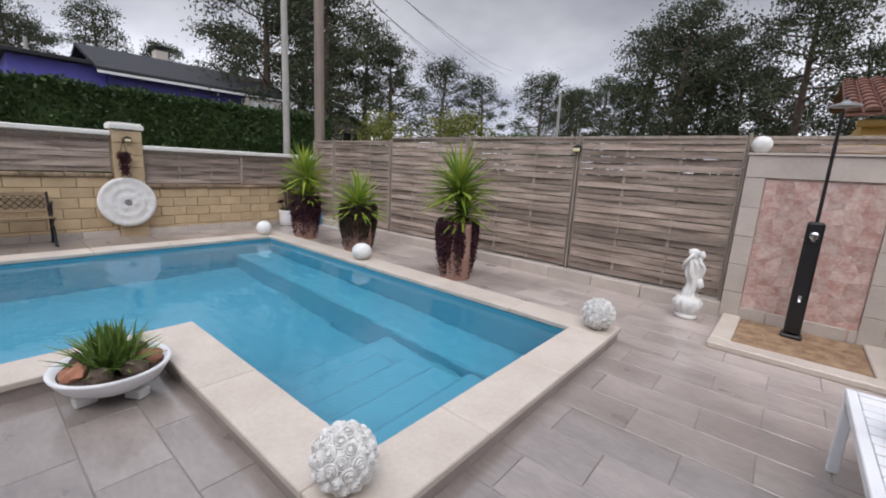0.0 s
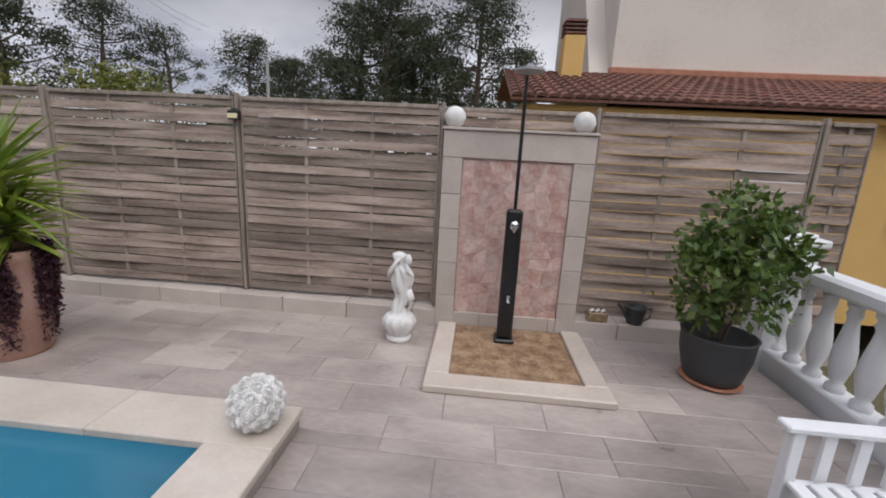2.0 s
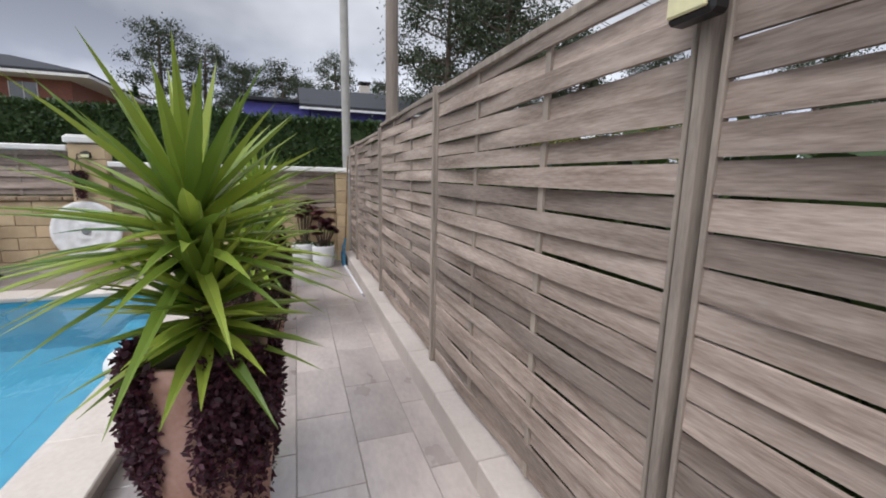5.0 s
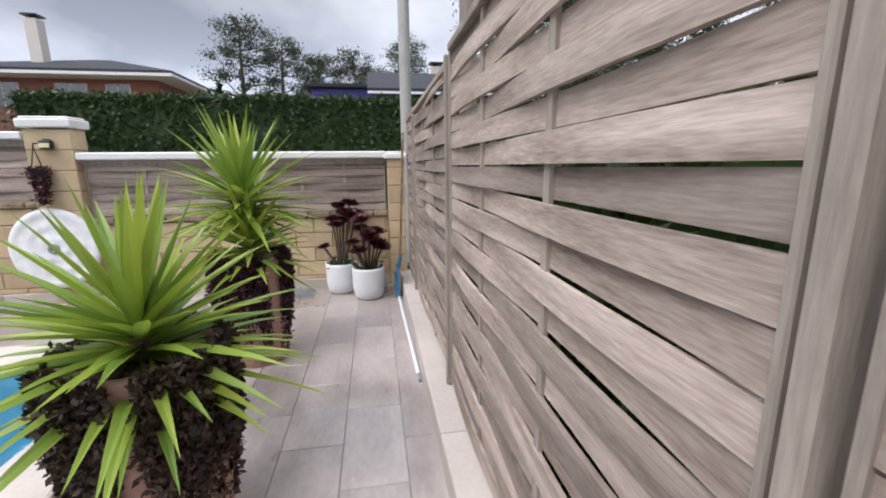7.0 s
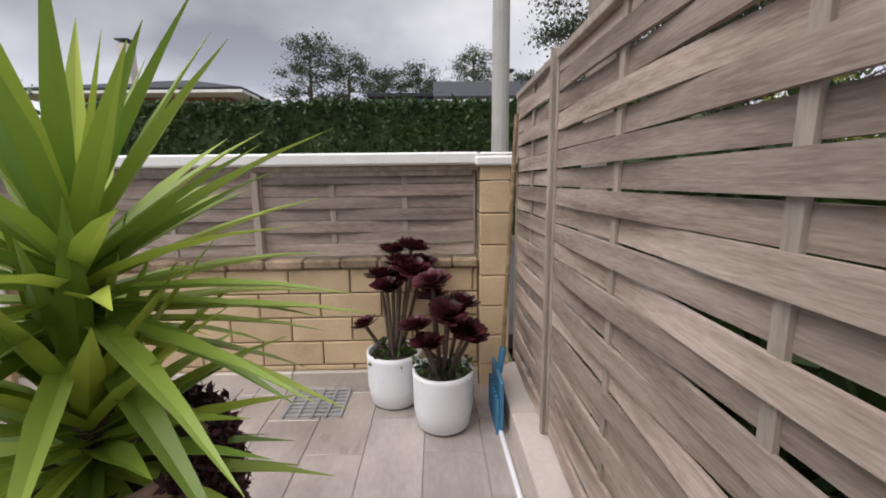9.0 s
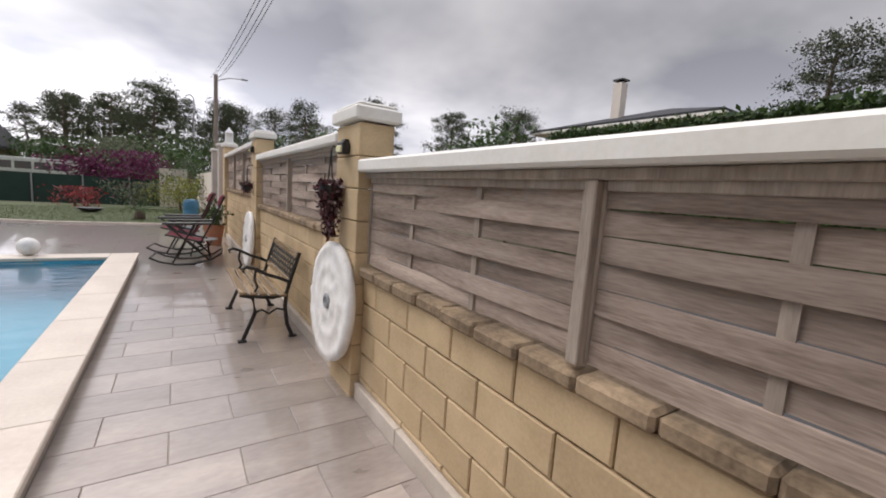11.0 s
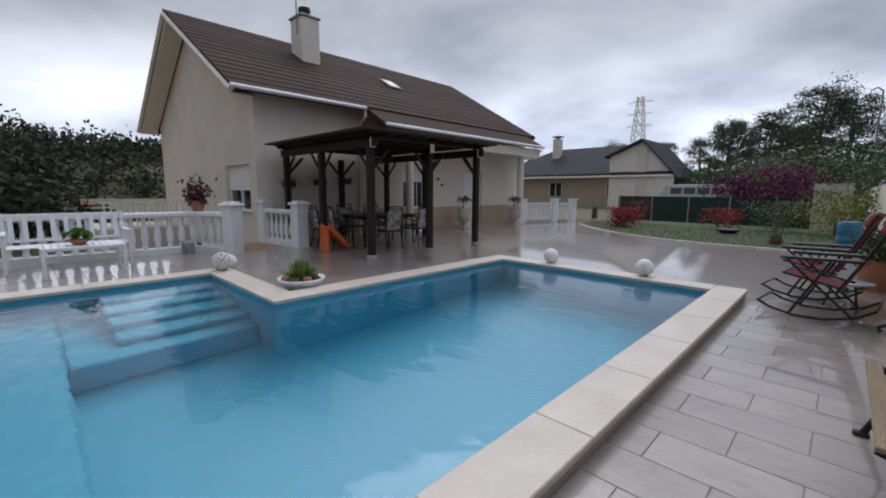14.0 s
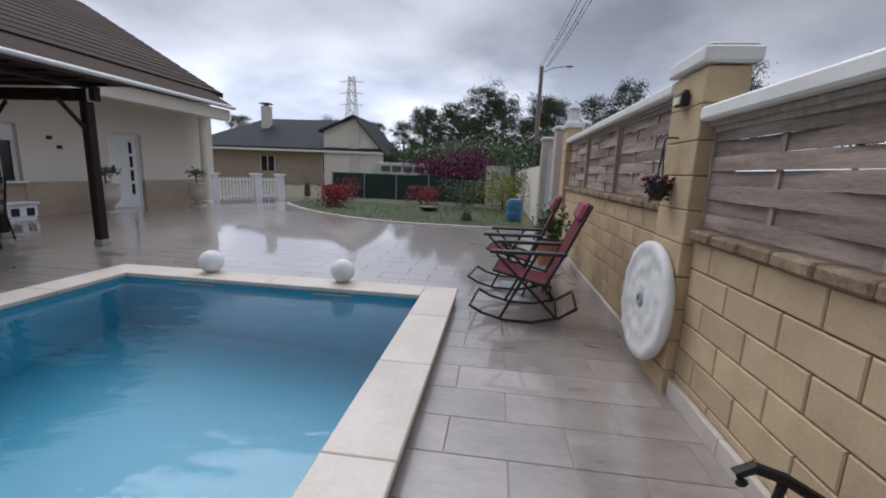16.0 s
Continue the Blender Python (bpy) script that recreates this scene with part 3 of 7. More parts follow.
BLOCK_L, BLOCK_H, JOINT = 0.40, 0.165, 0.008
wall = thing("wall_street", "low sandstone block wall with woven wood panels and white caps", "wall", kind="structure")
SECTIONS = [(-0.225, -3.27, 0.80, 1.45, (-1.62,)), (-3.69, -7.18, 0.98, 1.65, (-5.42,)), (-7.62, -11.85, 1.10, 1.87, (-9.0, -10.4))]
full_block = cushion_block(BLOCK_L - JOINT, BLOCK_H - JOINT)
for si, (ya, yb, zl, zc, mids) in enumerate(SECTIONS):
    part("core", boxed(-0.22, -0.035, yb, ya, -0.1, zl), M_MORTAR, wall)
    rows = int((zl - 0.12) / BLOCK_H) + 1
    for r in range(rows):
        ztop = zl - r * BLOCK_H
        zlow = max(ztop - BLOCK_H, 0.10)
        if ztop - zlow < 0.03:
            continue
        y = yb - (0.39 if r % 2 else 0.19)
        while y < ya:
            s, e = max(y, yb), min(y + BLOCK_L, ya)
            if e - s > 0.03:
                whole = e - s > BLOCK_L - 0.001 and ztop - zlow > BLOCK_H - 0.001
                me = full_block if whole else cushion_block(e - s - JOINT, ztop - zlow - JOINT)
                ob = link_mesh("block", me, wall)
                ob.location = (-0.04, s + JOINT / 2, zlow + JOINT / 2)
            y += BLOCK_L
    # ledge stones
    y = yb
    rng = random.Random(5 + si)
    while y < ya - 0.01:
        e = min(y + 0.24, ya)
        bm = boxed(-0.22, 0.034 + rng.uniform(-0.009, 0.009), y + 0.002, e - 0.002, zl + 0.002, zl + 0.064 + rng.uniform(-0.004, 0.004), 0.013)
        part("ledge_stone", bm, M_LEDGE, wall)
        y += 0.24
    # cap and panels
    y = yb
    while y < ya - 0.01:
        e = min(y + 5.0, ya)
        part("cap_stone", boxed(-0.17, 0.07, y + 0.002, e - 0.002, zc, zc + 0.075, 0.012), M_CAPW, wall)
        y += 5.0
    marks = [ya, *mids, yb]
    for p, q in zip(marks, marks[1:]):
        woven_panel(wall, p - q - 0.02, zl + 0.085, zc - 0.035, 7, (-0.03, q + 0.01, 0), radians(90), 2, si * 7 + int(abs(p) * 10), 0.955)
    part("head_rail", boxed(-0.06, 0.012, yb, ya, zc - 0.034, zc - 0.002, 0.004), M_POST, wall)
    for ym in mids:
        part("post", boxed(-0.055, 0.018, ym - 0.022, ym + 0.022, zl + 0.08, zc - 0.035, 0.004), M_POST, wall)
    y = yb
    while y < ya - 0.01:
        e = min(y + 0.6, ya)
        part("skirting_stone", boxed(-0.02, 0.03, y + 0.002, e - 0.002, -0.05, 0.10, 0.004), M_SKIRT, wall)
        y += 0.6


def pillar(y0, y1, top, cap_h=0.085):
    root = thing("wall_pillar", "square sandstone pillar with a white stone cap", "pillar", kind="structure")
    z, k = -0.05, 0
    while z < top - 0.02:
        e = min(z + 0.20, top)
        part("block", boxed(-0.17, 0.06, y0, y1, z + 0.002, e - 0.003, 0.006), M_BLOCK, root)
        z += 0.20
    part("cap", boxed(-0.205, 0.095, y0 - 0.032, y1 + 0.032, top, top + cap_h, 0.012), M_CAPW, root)
    part("cap_top", boxed(-0.185, 0.075, y0 - 0.012, y1 + 0.012, top + cap_h, top + cap_h + 0.022, 0.012), M_CAPW, root)
    return root


pillar(-0.22, -0.03, 1.44, 0.06)
pillar(-3.685, -3.275, 1.76)
pillar(-7.615, -7.185, 1.96)
pillar(-12.28, -11.86, 2.12)


# ---- terrace tiles ----
def terrace():
    floor = thing("floor", "beige stone-look rectangular tiles, wet with rain", "floor", kind="structure")
    px0, px1, px2 = POOL_X0 - RIM + 0.02, POOL_X1 + RIM - 0.02, POOL_X2 + RIM - 0.02
    py0, py1, py2 = POOL_Y0 + RIM - 0.02, POOL_Y1 - RIM + 0.02, POOL_Y2 - RIM + 0.02
    zones = [(0.03, 10.75, py0, -0.03), (0.03, px0, py2, py0), (px2, 10.75, py1, py0), (px1, 9.8, -6.6, py1), (9.8, 10.75, -5.0, py1), (px1, 11.3, py2, -6.6), (0.03, 11.3, -15.2, py2), (5.0, 11.3, -21.5, -15.2)]
    bm = bmesh.new()
    for a, b, c, d in zones:
        box(bm, a, b, c, d, -0.085, -0.006)
    part("grout_bed", bm, M_GROUT, floor)
    pl, pw, g, c = 0.61, 0.305, 0.0018, 0.003

    def piece(x0, x1, y0, y1):
        vs = [(x0 + g, y0 + g, -0.007), (x1 - g, y0 + g, -0.007), (x1 - g, y1 - g, -0.007), (x0 + g, y1 - g, -0.007)]
        vs += [(x0 + g, y0 + g, -c), (x1 - g, y0 + g, -c), (x1 - g, y1 - g, -c), (x0 + g, y1 - g, -c)]
        vs += [(x0 + g + c, y0 + g + c, 0), (x1 - g - c, y0 + g + c, 0), (x1 - g - c, y1 - g - c, 0), (x0 + g + c, y1 - g - c, 0)]
        fs = [(a + k, a + (k + 1) % 4, a + 4 + (k + 1) % 4, a + 4 + k) for a in (0, 4) for k in range(4)]
        return vs, fs + [(8, 9, 10, 11)]
    near, rest_v, rest_f = 0, [], []
    shared = {}
    rng = random.Random(3)
    for zone in zones:
        a, b, c0, d0 = zone
        j = math.floor((c0 - 0.035) / pw)
        while j * pw + 0.035 < d0:
            y0, y1 = max(j * pw + 0.035, c0), min((j + 1) * pw + 0.035, d0)
            off = (j % 2) * pl / 2 + 0.12
            i = math.floor((a - off) / pl)
            while i * pl + off < b:
                x0, x1 = max(i * pl + off, a), min((i + 1) * pl + off, b)
                if x1 - x0 > 0.02 and y1 - y0 > 0.02:
                    cx, cy = (x0 + x1) / 2, (y0 + y1) / 2
                    if near < 300 and cy > -7.6 and not (cx > 8.2 and cy < -4.6):
                        key = (round(x1 - x0, 3), round(y1 - y0, 3))
                        if key not in shared:
                            me = bpy.data.meshes.new("tile")
                            me.from_pydata(*[piece(-key[0] / 2, key[0] / 2, -key[1] / 2, key[1] / 2)[0], [], piece(0, 1, 0, 1)[1]])
                            me.materials.append(M_TILE)
                            shared[key] = me
                        ob = link_mesh("tile", shared[key], floor)
                        ob.location = (cx, cy, rng.uniform(-0.0008, 0.0008))
                        near += 1
                    else:
                        vs, fs = piece(x0, x1, y0, y1)
                        s = len(rest_v)
                        rest_v += vs
                        rest_f += [tuple(q + s for q in f) for f in fs]
                i += 1
            j += 1
    rest = pydata("tile_field", rest_v, rest_f, M_TILE, floor)
    rest["kind"] = "stuff"


# ---- shower corner ----
def shower_wall():
    root = thing("shower_wall", "stone-framed panel of broken pink and red marble behind the shower", "shower wall", kind="structure")
    x0, x1 = 8.16, 9.40
    part("backing", boxed(x0, x1, -0.09, 0.06, -0.05, 1.72), M_FRAMESTONE, root)
    part("marble_field", boxed(x0 + 0.17, x1 - 0.17, -0.102, -0.092, 0.03, 1.50), M_REDMARBLE, root)
    z = 0.0
    for k in range(5):
        for a in (x0, x1 - 0.168):
            part("frame_stone", boxed(a, a + 0.168, -0.125, -0.092, z + 0.002, z + 0.298, 0.004), M_FRAMESTONE, root)
        z += 0.30
    for k in range(2):
        w = (x1 - x0) / 2
        part("frame_stone", boxed(x0 + k * w + 0.001, x0 + (k + 1) * w - 0.001, -0.125, -0.092, 1.502, 1.718, 0.004), M_FRAMESTONE, root)
    part("top_stone", boxed(x0 - 0.01, x1 + 0.01, -0.14, 0.07, 1.722, 1.745, 0.004), M_FRAMESTONE, root)
    # broken marble pieces
    rng = random.Random(9)
    x = x0 + 0.175
    nx, nz = 7, 11
    dx, dz = (x1 - x0 - 0.35) / nx, 1.44 / nz
    jit = {}
    for i in range(nx + 1):
        for j in range(nz + 1):
            jx = 0 if i in (0, nx) else rng.uniform(-0.35, 0.35) * dx
            jz = 0 if j in (0, nz) else rng.uniform(-0.35, 0.35) * dz
            jit[i, j] = (x + i * dx + jx, 0.045 + j * dz + jz)
    for i in range(nx):
        for j in range(nz):
            q = [jit[i, j], jit[i + 1, j], jit[i + 1, j + 1], jit[i, j + 1]]
            cx, cz = sum(p[0] for p in q) / 4, sum(p[1] for p in q) / 4
            q = [(cx + (a - cx) * 0.985, cz + (b - cz) * 0.985) for a, b in q]
            y = -0.106 - rng.uniform(0, 0.002)
            vs = [(a, -0.1, b) for a, b in q] + [(a, y, b) for a, b in q]
            fs = [(4, 5, 6, 7)] + [(k, (k + 1) % 4, 4 + (k + 1) % 4, 4 + k) for k in range(4)]
            pydata("marble_piece", vs, fs, M_REDMARBLE, root)
    tray = thing("shower_tray", "shower tray with a pale stone kerb and tan pebble base", "shower tray")
    part("kerb", boxed(8.20, 9.44, -1.22, -1.04, 0.0, 0.055, 0.008), M_COPING, tray)
    part("kerb", boxed(8.20, 8.36, -1.038, -0.13, 0.0, 0.055, 0.008), M_COPING, tray)
    part("kerb", boxed(9.28, 9.44, -1.038, -0.13, 0.0, 0.055, 0.008), M_COPING, tray)
    part("base", boxed(8.362, 9.278, -1.038, -0.13, 0.0, 0.03), M_GRAVELTAN, tray)


shower_wall()


def shower():
    root = thing("garden_shower", "black solar shower column with a slim pipe and round head", "shower", pose(8.77, -0.38, 0.03))
    part("foot", boxed(-0.08, 0.08, -0.08, 0.08, 0, 0.035, 0.01), M_BLACK, root)
    part("column", boxed(-0.062, 0.062, -0.055, 0.055, 0.036, 1.10, 0.018), M_BLACK, root)
    part("pipe", piped([(0, 0, 1.101), (0, 0, 2.05), (0, -0.05, 2.12), (0, -0.16, 2.14)], 0.014), M_BLACK, root)
    part("shower_head", lathed([(0.02, 0.05), (0.035, 0.03), (0.10, 0.015), (0.105, 0.0)], 24, pose(0, -0.17, 2.07)), M_GREYPLASTIC, root)
    part("mixer", lathed([(0.034, 0), (0.034, 0.018), (0.02, 0.03)], 16, pose(0, -0.055, 0.98, 90)), M_CHROME, root)
    part("lever", boxed(-0.012, 0.012, -0.105, -0.09, 0.93, 1.0, 0.005), M_CHROME, root)
    part("foot_tap", piped([(0, -0.055, 0.42), (0, -0.10, 0.42), (0, -0.11, 0.37)], 0.013), M_CHROME, root)


shower()


def statue():
    rows = [(0.10, 0), (0.105, 0.03), (0.088, 0.05), (0.10, 0.07), (0.128, 0.13), (0.135, 0.18), (0.115, 0.215), (0.075, 0.235), (0.060, 0.28), (0.055, 0.34), (0.060, 0.40), (0.072, 0.46), (0.082, 0.52), (0.086, 0.57), (0.070, 0.615), (0.040, 0.638), (0.046, 0.665), (0.058, 0.695), (0.050, 0.728), (0.012, 0.745)]
    bm = lathed(rows, 36)
    bmesh.ops.subdivide_edges(bm, edges=bm.edges[:], cuts=1, use_grid_fill=True)
    for v in bm.verts:
        a = math.atan2(v.co.y, v.co.x)
        r = Vector((v.co.x, v.co.y, 0))
        if r.length < 0.004 or v.co.z < 0.055:
            continue
        if v.co.z < 0.235:
            k = 0.010 * math.cos(11 * a) * math.sin(math.pi * (v.co.z - 0.055) / 0.18)
        elif v.co.z < 0.62:
            k = 0.008 * math.cos(7 * a + 14 * v.co.z) + 0.022 * noise.noise(Vector((v.co.x * 14, v.co.y * 14, v.co.z * 8)))
        else:
            k = 0.012 * noise.noise(v.co * 34)
        v.co += r.normalized() * (k + 0.005 * noise.noise(v.co * 45))
        if v.co.z > 0.235:
            v.co.x += 0.020 * math.sin((v.co.z - 0.235) * 8)
    for sx, top in ((-1, 0.70), (1, 0.67)):
        tube(bm, [(sx * 0.060, -0.01, 0.595), (sx * 0.090, -0.030, 0.545), (sx * 0.072, -0.065, 0.60), (sx * 0.030 + 0.02, -0.060, top)], [0.020, 0.020, 0.017, 0.013], 10)
    tube(bm, [(0.075, -0.03, 0.44), (0.095, -0.035, 0.37), (0.060, -0.03, 0.30)], [0.026, 0.034, 0.018], 10)
    tube(bm, [(0.055, -0.045, 0.64), (0.072, -0.050, 0.69), (0.058, -0.045, 0.735)], [0.018, 0.030, 0.020], 10)
    ob = tagged(part("garden_statue", bm, M_PLASTER_W, None, smooth=True), "small white plaster garden statue on a round base", "statue")
    ob.location = (7.90, -0.46, 0.0)


statue()


# ---- balls ----
def plain_ball(name, x, y, z, r, label, squash=1.0):
    bm = bmesh.new()
    bmesh.ops.create_icosphere(bm, subdivisions=4, radius=r)
    for v in bm.verts:
        v.co += v.normal * noise.noise(v.co * 40) * 0.004
        v.co.z *= squash
    low = min(v.co.z for v in bm.verts)
    for v in bm.verts:
        v.co.z = max(v.co.z - low - 0.006, 0)
    ob = tagged(part(name, bm, M_PLASTER_W, None, smooth=True), label, "ball ornament", group="white balls")
    ob.location = (x, y, z)


def rose_ball(x, y, z, r, label):
    """A ball covered in small carved rosettes."""
    bm = bmesh.new()
    n = 64
    bmesh.ops.create_icosphere(bm, subdivisions=3, radius=r * 0.9)
    for i in range(n):
        f = (i + 0.5) / n
        th, ph = math.acos(1 - 2 * f), math.pi * (1 + 5 ** 0.5) * i
        d = Vector((math.sin(th) * math.cos(ph), math.sin(th) * math.sin(ph), math.cos(th)))
        m = Matrix.Translation(d * r * 0.87) @ d.to_track_quat("Z", "Y").to_matrix().to_4x4() @ Matrix.Rotation(i * 1.7, 4, "Z")
        k = r * 0.235
        for q, (a, h) in enumerate(((k, 0.0), (k * 0.70, 0.006), (k * 0.42, 0.011))):
            turned = m @ Matrix.Translation((k * 0.05 * (q - 1), k * 0.06 * q, 0))
            lathe(bm, [(a, h), (a * 1.02, h + 0.011), (a * 0.86, h + 0.014), (a * 0.74, h + 0.003)], 9, turned)
    for v in bm.verts:
        v.co.z = max(v.co.z + r, 0)
    ob = tagged(part("rose_ball", bm, M_PLASTER_W), label, "ball ornament", group="carved balls")
    ob.location = (x, y, z)


rose_ball(7.45, -1.86, COP_Z, 0.135, "whitewashed ball carved with roses on the pool coping")
rose_ball(7.36, -4.47, COP_Z, 0.135, "whitewashed ball carved with roses on the coping corner")
plain_ball("white_ball", 4.14, -1.83, COP_Z, 0.135, "slightly flattened white ball on the pool coping", 0.85)
plain_ball("white_ball", 1.66, -2.00, COP_Z, 0.125, "white ball on the coping corner", 0.95)
plain_ball("white_ball", 4.26, -8.72, COP_Z, 0.125, "white ball on the far pool coping")
plain_ball("white_ball", 2.74, -8.72, COP_Z, 0.125, "white ball on the far pool coping")
plain_ball("white_ball", 7.9, -4.72, 0.0, 0.15, "white ball on the wet terrace", 0.95)
plain_ball("white_ball", 8.24, -0.03, 1.745, 0.088, "round white lamp-like ball on the shower wall")
plain_ball("white_ball", 9.30, -0.03, 1.745, 0.088, "round white lamp-like ball on the shower wall")


# ---- potted yuccas ----
def pot_profile(r, h):
    return [(r * 0.80, 0), (r * 0.86, 0.02), (r * 0.98, h * 0.35), (r, h * 0.6), (r * 0.95, h * 0.88), (r * 0.97, h * 0.92), (r * 0.98, h), (r * 0.86, h), (r * 0.84, h - 0.05)]


def trailing(rng, r, h, n_str, gaps, leafs):
    vs_pts = []
    for _ in range(n_str):
        a = rng.uniform(0, math.tau)
        if any(abs((a - g + math.pi) % math.tau - math.pi) < wd for g, wd in gaps):
            continue
        drop = rng.uniform(0.55, 1.0) * h * 0.97
        out = r * rng.uniform(0.98, 1.13)
        for k in range(leafs):
            f = k / leafs
            rr = out * (0.95 + 0.12 * math.sin(math.pi * min(f * 1.1, 1))) * (1 - 0.16 * f)
            aa = a + 0.05 * math.sin(7 * f + a * 5)
            vs_pts.append((rr * math.cos(aa) + rng.uniform(-0.012, 0.012), rr * math.sin(aa) + rng.uniform(-0.012, 0.012), max(h + 0.02 - f * drop + rng.uniform(-0.01, 0.01), 0.05)))
    return vs_pts


def yucca(x, y, r, h, heads, label, seed, leafmat, gaps, turn=0):
    rng = random.Random(seed)
    root = thing("potted_yucca", label, "potted plant", pose(x, y, 0, 0, 0, turn), group="yuccas by the fence")
    pot = part("pot", lathed(pot_profile(r, h), 28, cap=False), M_TERRAP, root, "pinkish terracotta pot", True)
    part("saucer", lathed([(r * 0.80, 0.0), (r * 0.88, 0.03), (r * 0.84, 0.032), (r * 0.7, 0.01)], 28), M_TERRA, root, "", True)
    part("soil", lathed([(r * 0.84, h - 0.07), (r * 0.84, h - 0.05), (0.01, h - 0.02)], 20), M_SOIL, root)
    rows = []
    for hx, hy, hz, n, ln in heads:
        part("trunk", piped([(hx * 0.3, hy * 0.3, h - 0.05), (hx * 0.7, hy * 0.7, h + (hz - h) * 0.6), (hx, hy, hz)], [0.04, 0.034, 0.028]), M_BARK, root)
        for i in range(n):
            f = i / n
            el = radians(80 - 92 * f ** 0.68 + rng.uniform(-9, 9))
            az = i * 2.399963 + rng.uniform(-0.2, 0.2)
            d = (math.cos(el) * math.cos(az), math.cos(el) * math.sin(az), math.sin(el))
            rows.append(((hx, hy, hz - 0.20 * f), d, ln * rng.uniform(0.8, 1.12), rng.uniform(0.052, 0.072)))
    vs, fs = blades(rows, 0.22, 4)
    pydata("leaves", vs, fs, L_YUCCA, root)
    pts = trailing(rng, r * 1.04, h, 620, gaps, 46)
    vs, fs = leaf_cards(pts, 0.031, rng)
    pydata("trailing_plant", vs, fs, leafmat, root, "dark purple trailing succulent")


yucca(5.30, -1.19, 0.232, 0.74, [(0.0, 0.0, 1.27, 110, 0.60), (0.06, 0.03, 1.00, 80, 0.43)], "tall yucca in a terracotta pot draped with purple trailing plants", 1, L_PURPLE, [(radians(-14), 0.26), (radians(-62), 0.10), (radians(80), 0.2)])
yucca(3.24, -1.20, 0.25, 0.74, [(0.0, 0.0, 0.86, 120, 0.57)], "short wide yucca in a big pot overgrown with purple trailers", 2, L_PURPLEGREEN, [(radians(12), 0.13)])
yucca(1.76, -1.25, 0.225, 0.76, [(0.0, 0.0, 1.24, 95, 0.60), (0.06, 0.03, 0.93, 70, 0.46)], "yucca in a terracotta pot hung with purple trailing plants", 3, L_PURPLE, [(radians(50), 0.24)])


# ---- aeoniums in white pots ----
def rosette(rows_v, rows_f, centre, axis, size, rng, layers=5):
    q = Vector(axis).to_track_quat("Z", "Y").to_matrix()
    centre = Vector(centre)
    for L in range(layers):
        f = L / (layers - 1)
        n = int(6 + 9 * f)
        for i in range(n):
            a = (i + 0.5 * (L % 2)) / n * math.tau + rng.uniform(-0.1, 0.1)
            el = radians(78 - 62 * f + rng.uniform(-9, 9))
            ln = size * (0.35 + 0.65 * f)
            d = q @ Vector((math.cos(a) * math.cos(el), math.sin(a) * math.cos(el), math.sin(el)))
            s = q @ Vector((-math.sin(a), math.cos(a), 0))
            w = ln * 0.30
            p = centre + (q @ Vector((0, 0, 0.12 * size * (1 - f))))
            k = len(rows_v)
            nrm = d.cross(s) * (-0.10 * ln)
            rows_v += [p, p + d * ln * 0.6 - s * w, p + d * ln * 0.6 + s * w, p + d * ln - s * w * 0.6 - nrm, p + d * ln + s * w * 0.6 - nrm, p + d * ln * 1.08 - nrm]
            rows_f += [(k, k + 1, k + 2), (k + 1, k + 3, k + 4, k + 2), (k + 3, k + 5, k + 4)]


def aeonium(x, y, stems, label, seed):
    rng = random.Random(seed)
    root = thing("potted_aeonium", label, "potted plant", pose(x, y, 0), group="aeoniums in white pots")
    part("pot", lathed([(0.125, 0), (0.15, 0.02), (0.165, 0.12), (0.168, 0.30), (0.17, 0.33), (0.155, 0.33), (0.15, 0.29)], 26, cap=False), M_WHITE, root, "glossy white pot", True)
    part("base", lathed([(0.125, 0), (0.125, 0.01)], 20), M_WHITE, root)
    part("soil", lathed([(0.152, 0.27), (0.152, 0.29), (0.01, 0.30)], 16), M_SOIL, root)
    for sx, sy, sz, size in stems:
        part("stem", piped([(sx * 0.2, sy * 0.2, 0.28), (sx * 0.6, sy * 0.6, (0.28 + sz) / 2), (sx, sy, sz)], 0.011), M_BARK, root)
        v, f = [], []
        rosette(v, f, (sx, sy, sz), (sx * 2.2  + rng.uniform(-0.2, 0.2), sy * 1.2 + rng.uniform(-0.2, 0.2), 1), size, rng)
        ros = pydata("rosette", v, f, L_AEON, root)
        v, f = [], []
        rosette(v, f, (sx, sy, sz + size * 0.10), (sx * 2.2, sy * 2.2, 1), size * 0.32, rng, 3)
        pydata("heart", v, f, L_AEONG, ros, "green rosette heart")
    v, f = leaf_cards([(rng.uniform(-0.13, 0.13), rng.uniform(-0.13, 0.13), rng.uniform(0.29, 0.37)) for _ in range(120)], 0.05, rng)
    pydata("ground_cover", v, f, L_BUSH, root)["kind"] = "stuff"


aeonium(0.21, -0.765, [(0.01, 0.12, 0.95, 0.115), (0.03, 0.06, 0.86, 0.115), (0.0, -0.07, 0.78, 0.105), (0.10, 0.12, 0.84, 0.115), (-0.05, 0.18, 0.84, 0.105), (0.05, -0.16, 0.50, 0.085), (0.0, 0.04, 0.76, 0.10), (0.11, -0.02, 0.74, 0.10), (-0.06, 0.0, 0.92, 0.10)], "tall dark purple aeonium in a white pot by the wall", 21)
aeonium(0.475, -0.47, [(0.0, -0.05, 0.80, 0.11), (0.0, 0.10, 0.68, 0.11), (0.06, -0.14, 0.58, 0.10), (0.10, 0.02, 0.66, 0.11), (0.03, 0.15, 0.52, 0.10), (-0.08, -0.06, 0.70, 0.105), (0.11, -0.08, 0.50, 0.10), (0.07, 0.12, 0.56, 0.10), (-0.02, 0.03, 0.58, 0.10)], "dark purple aeonium in a white pot by the fence corner", 22)


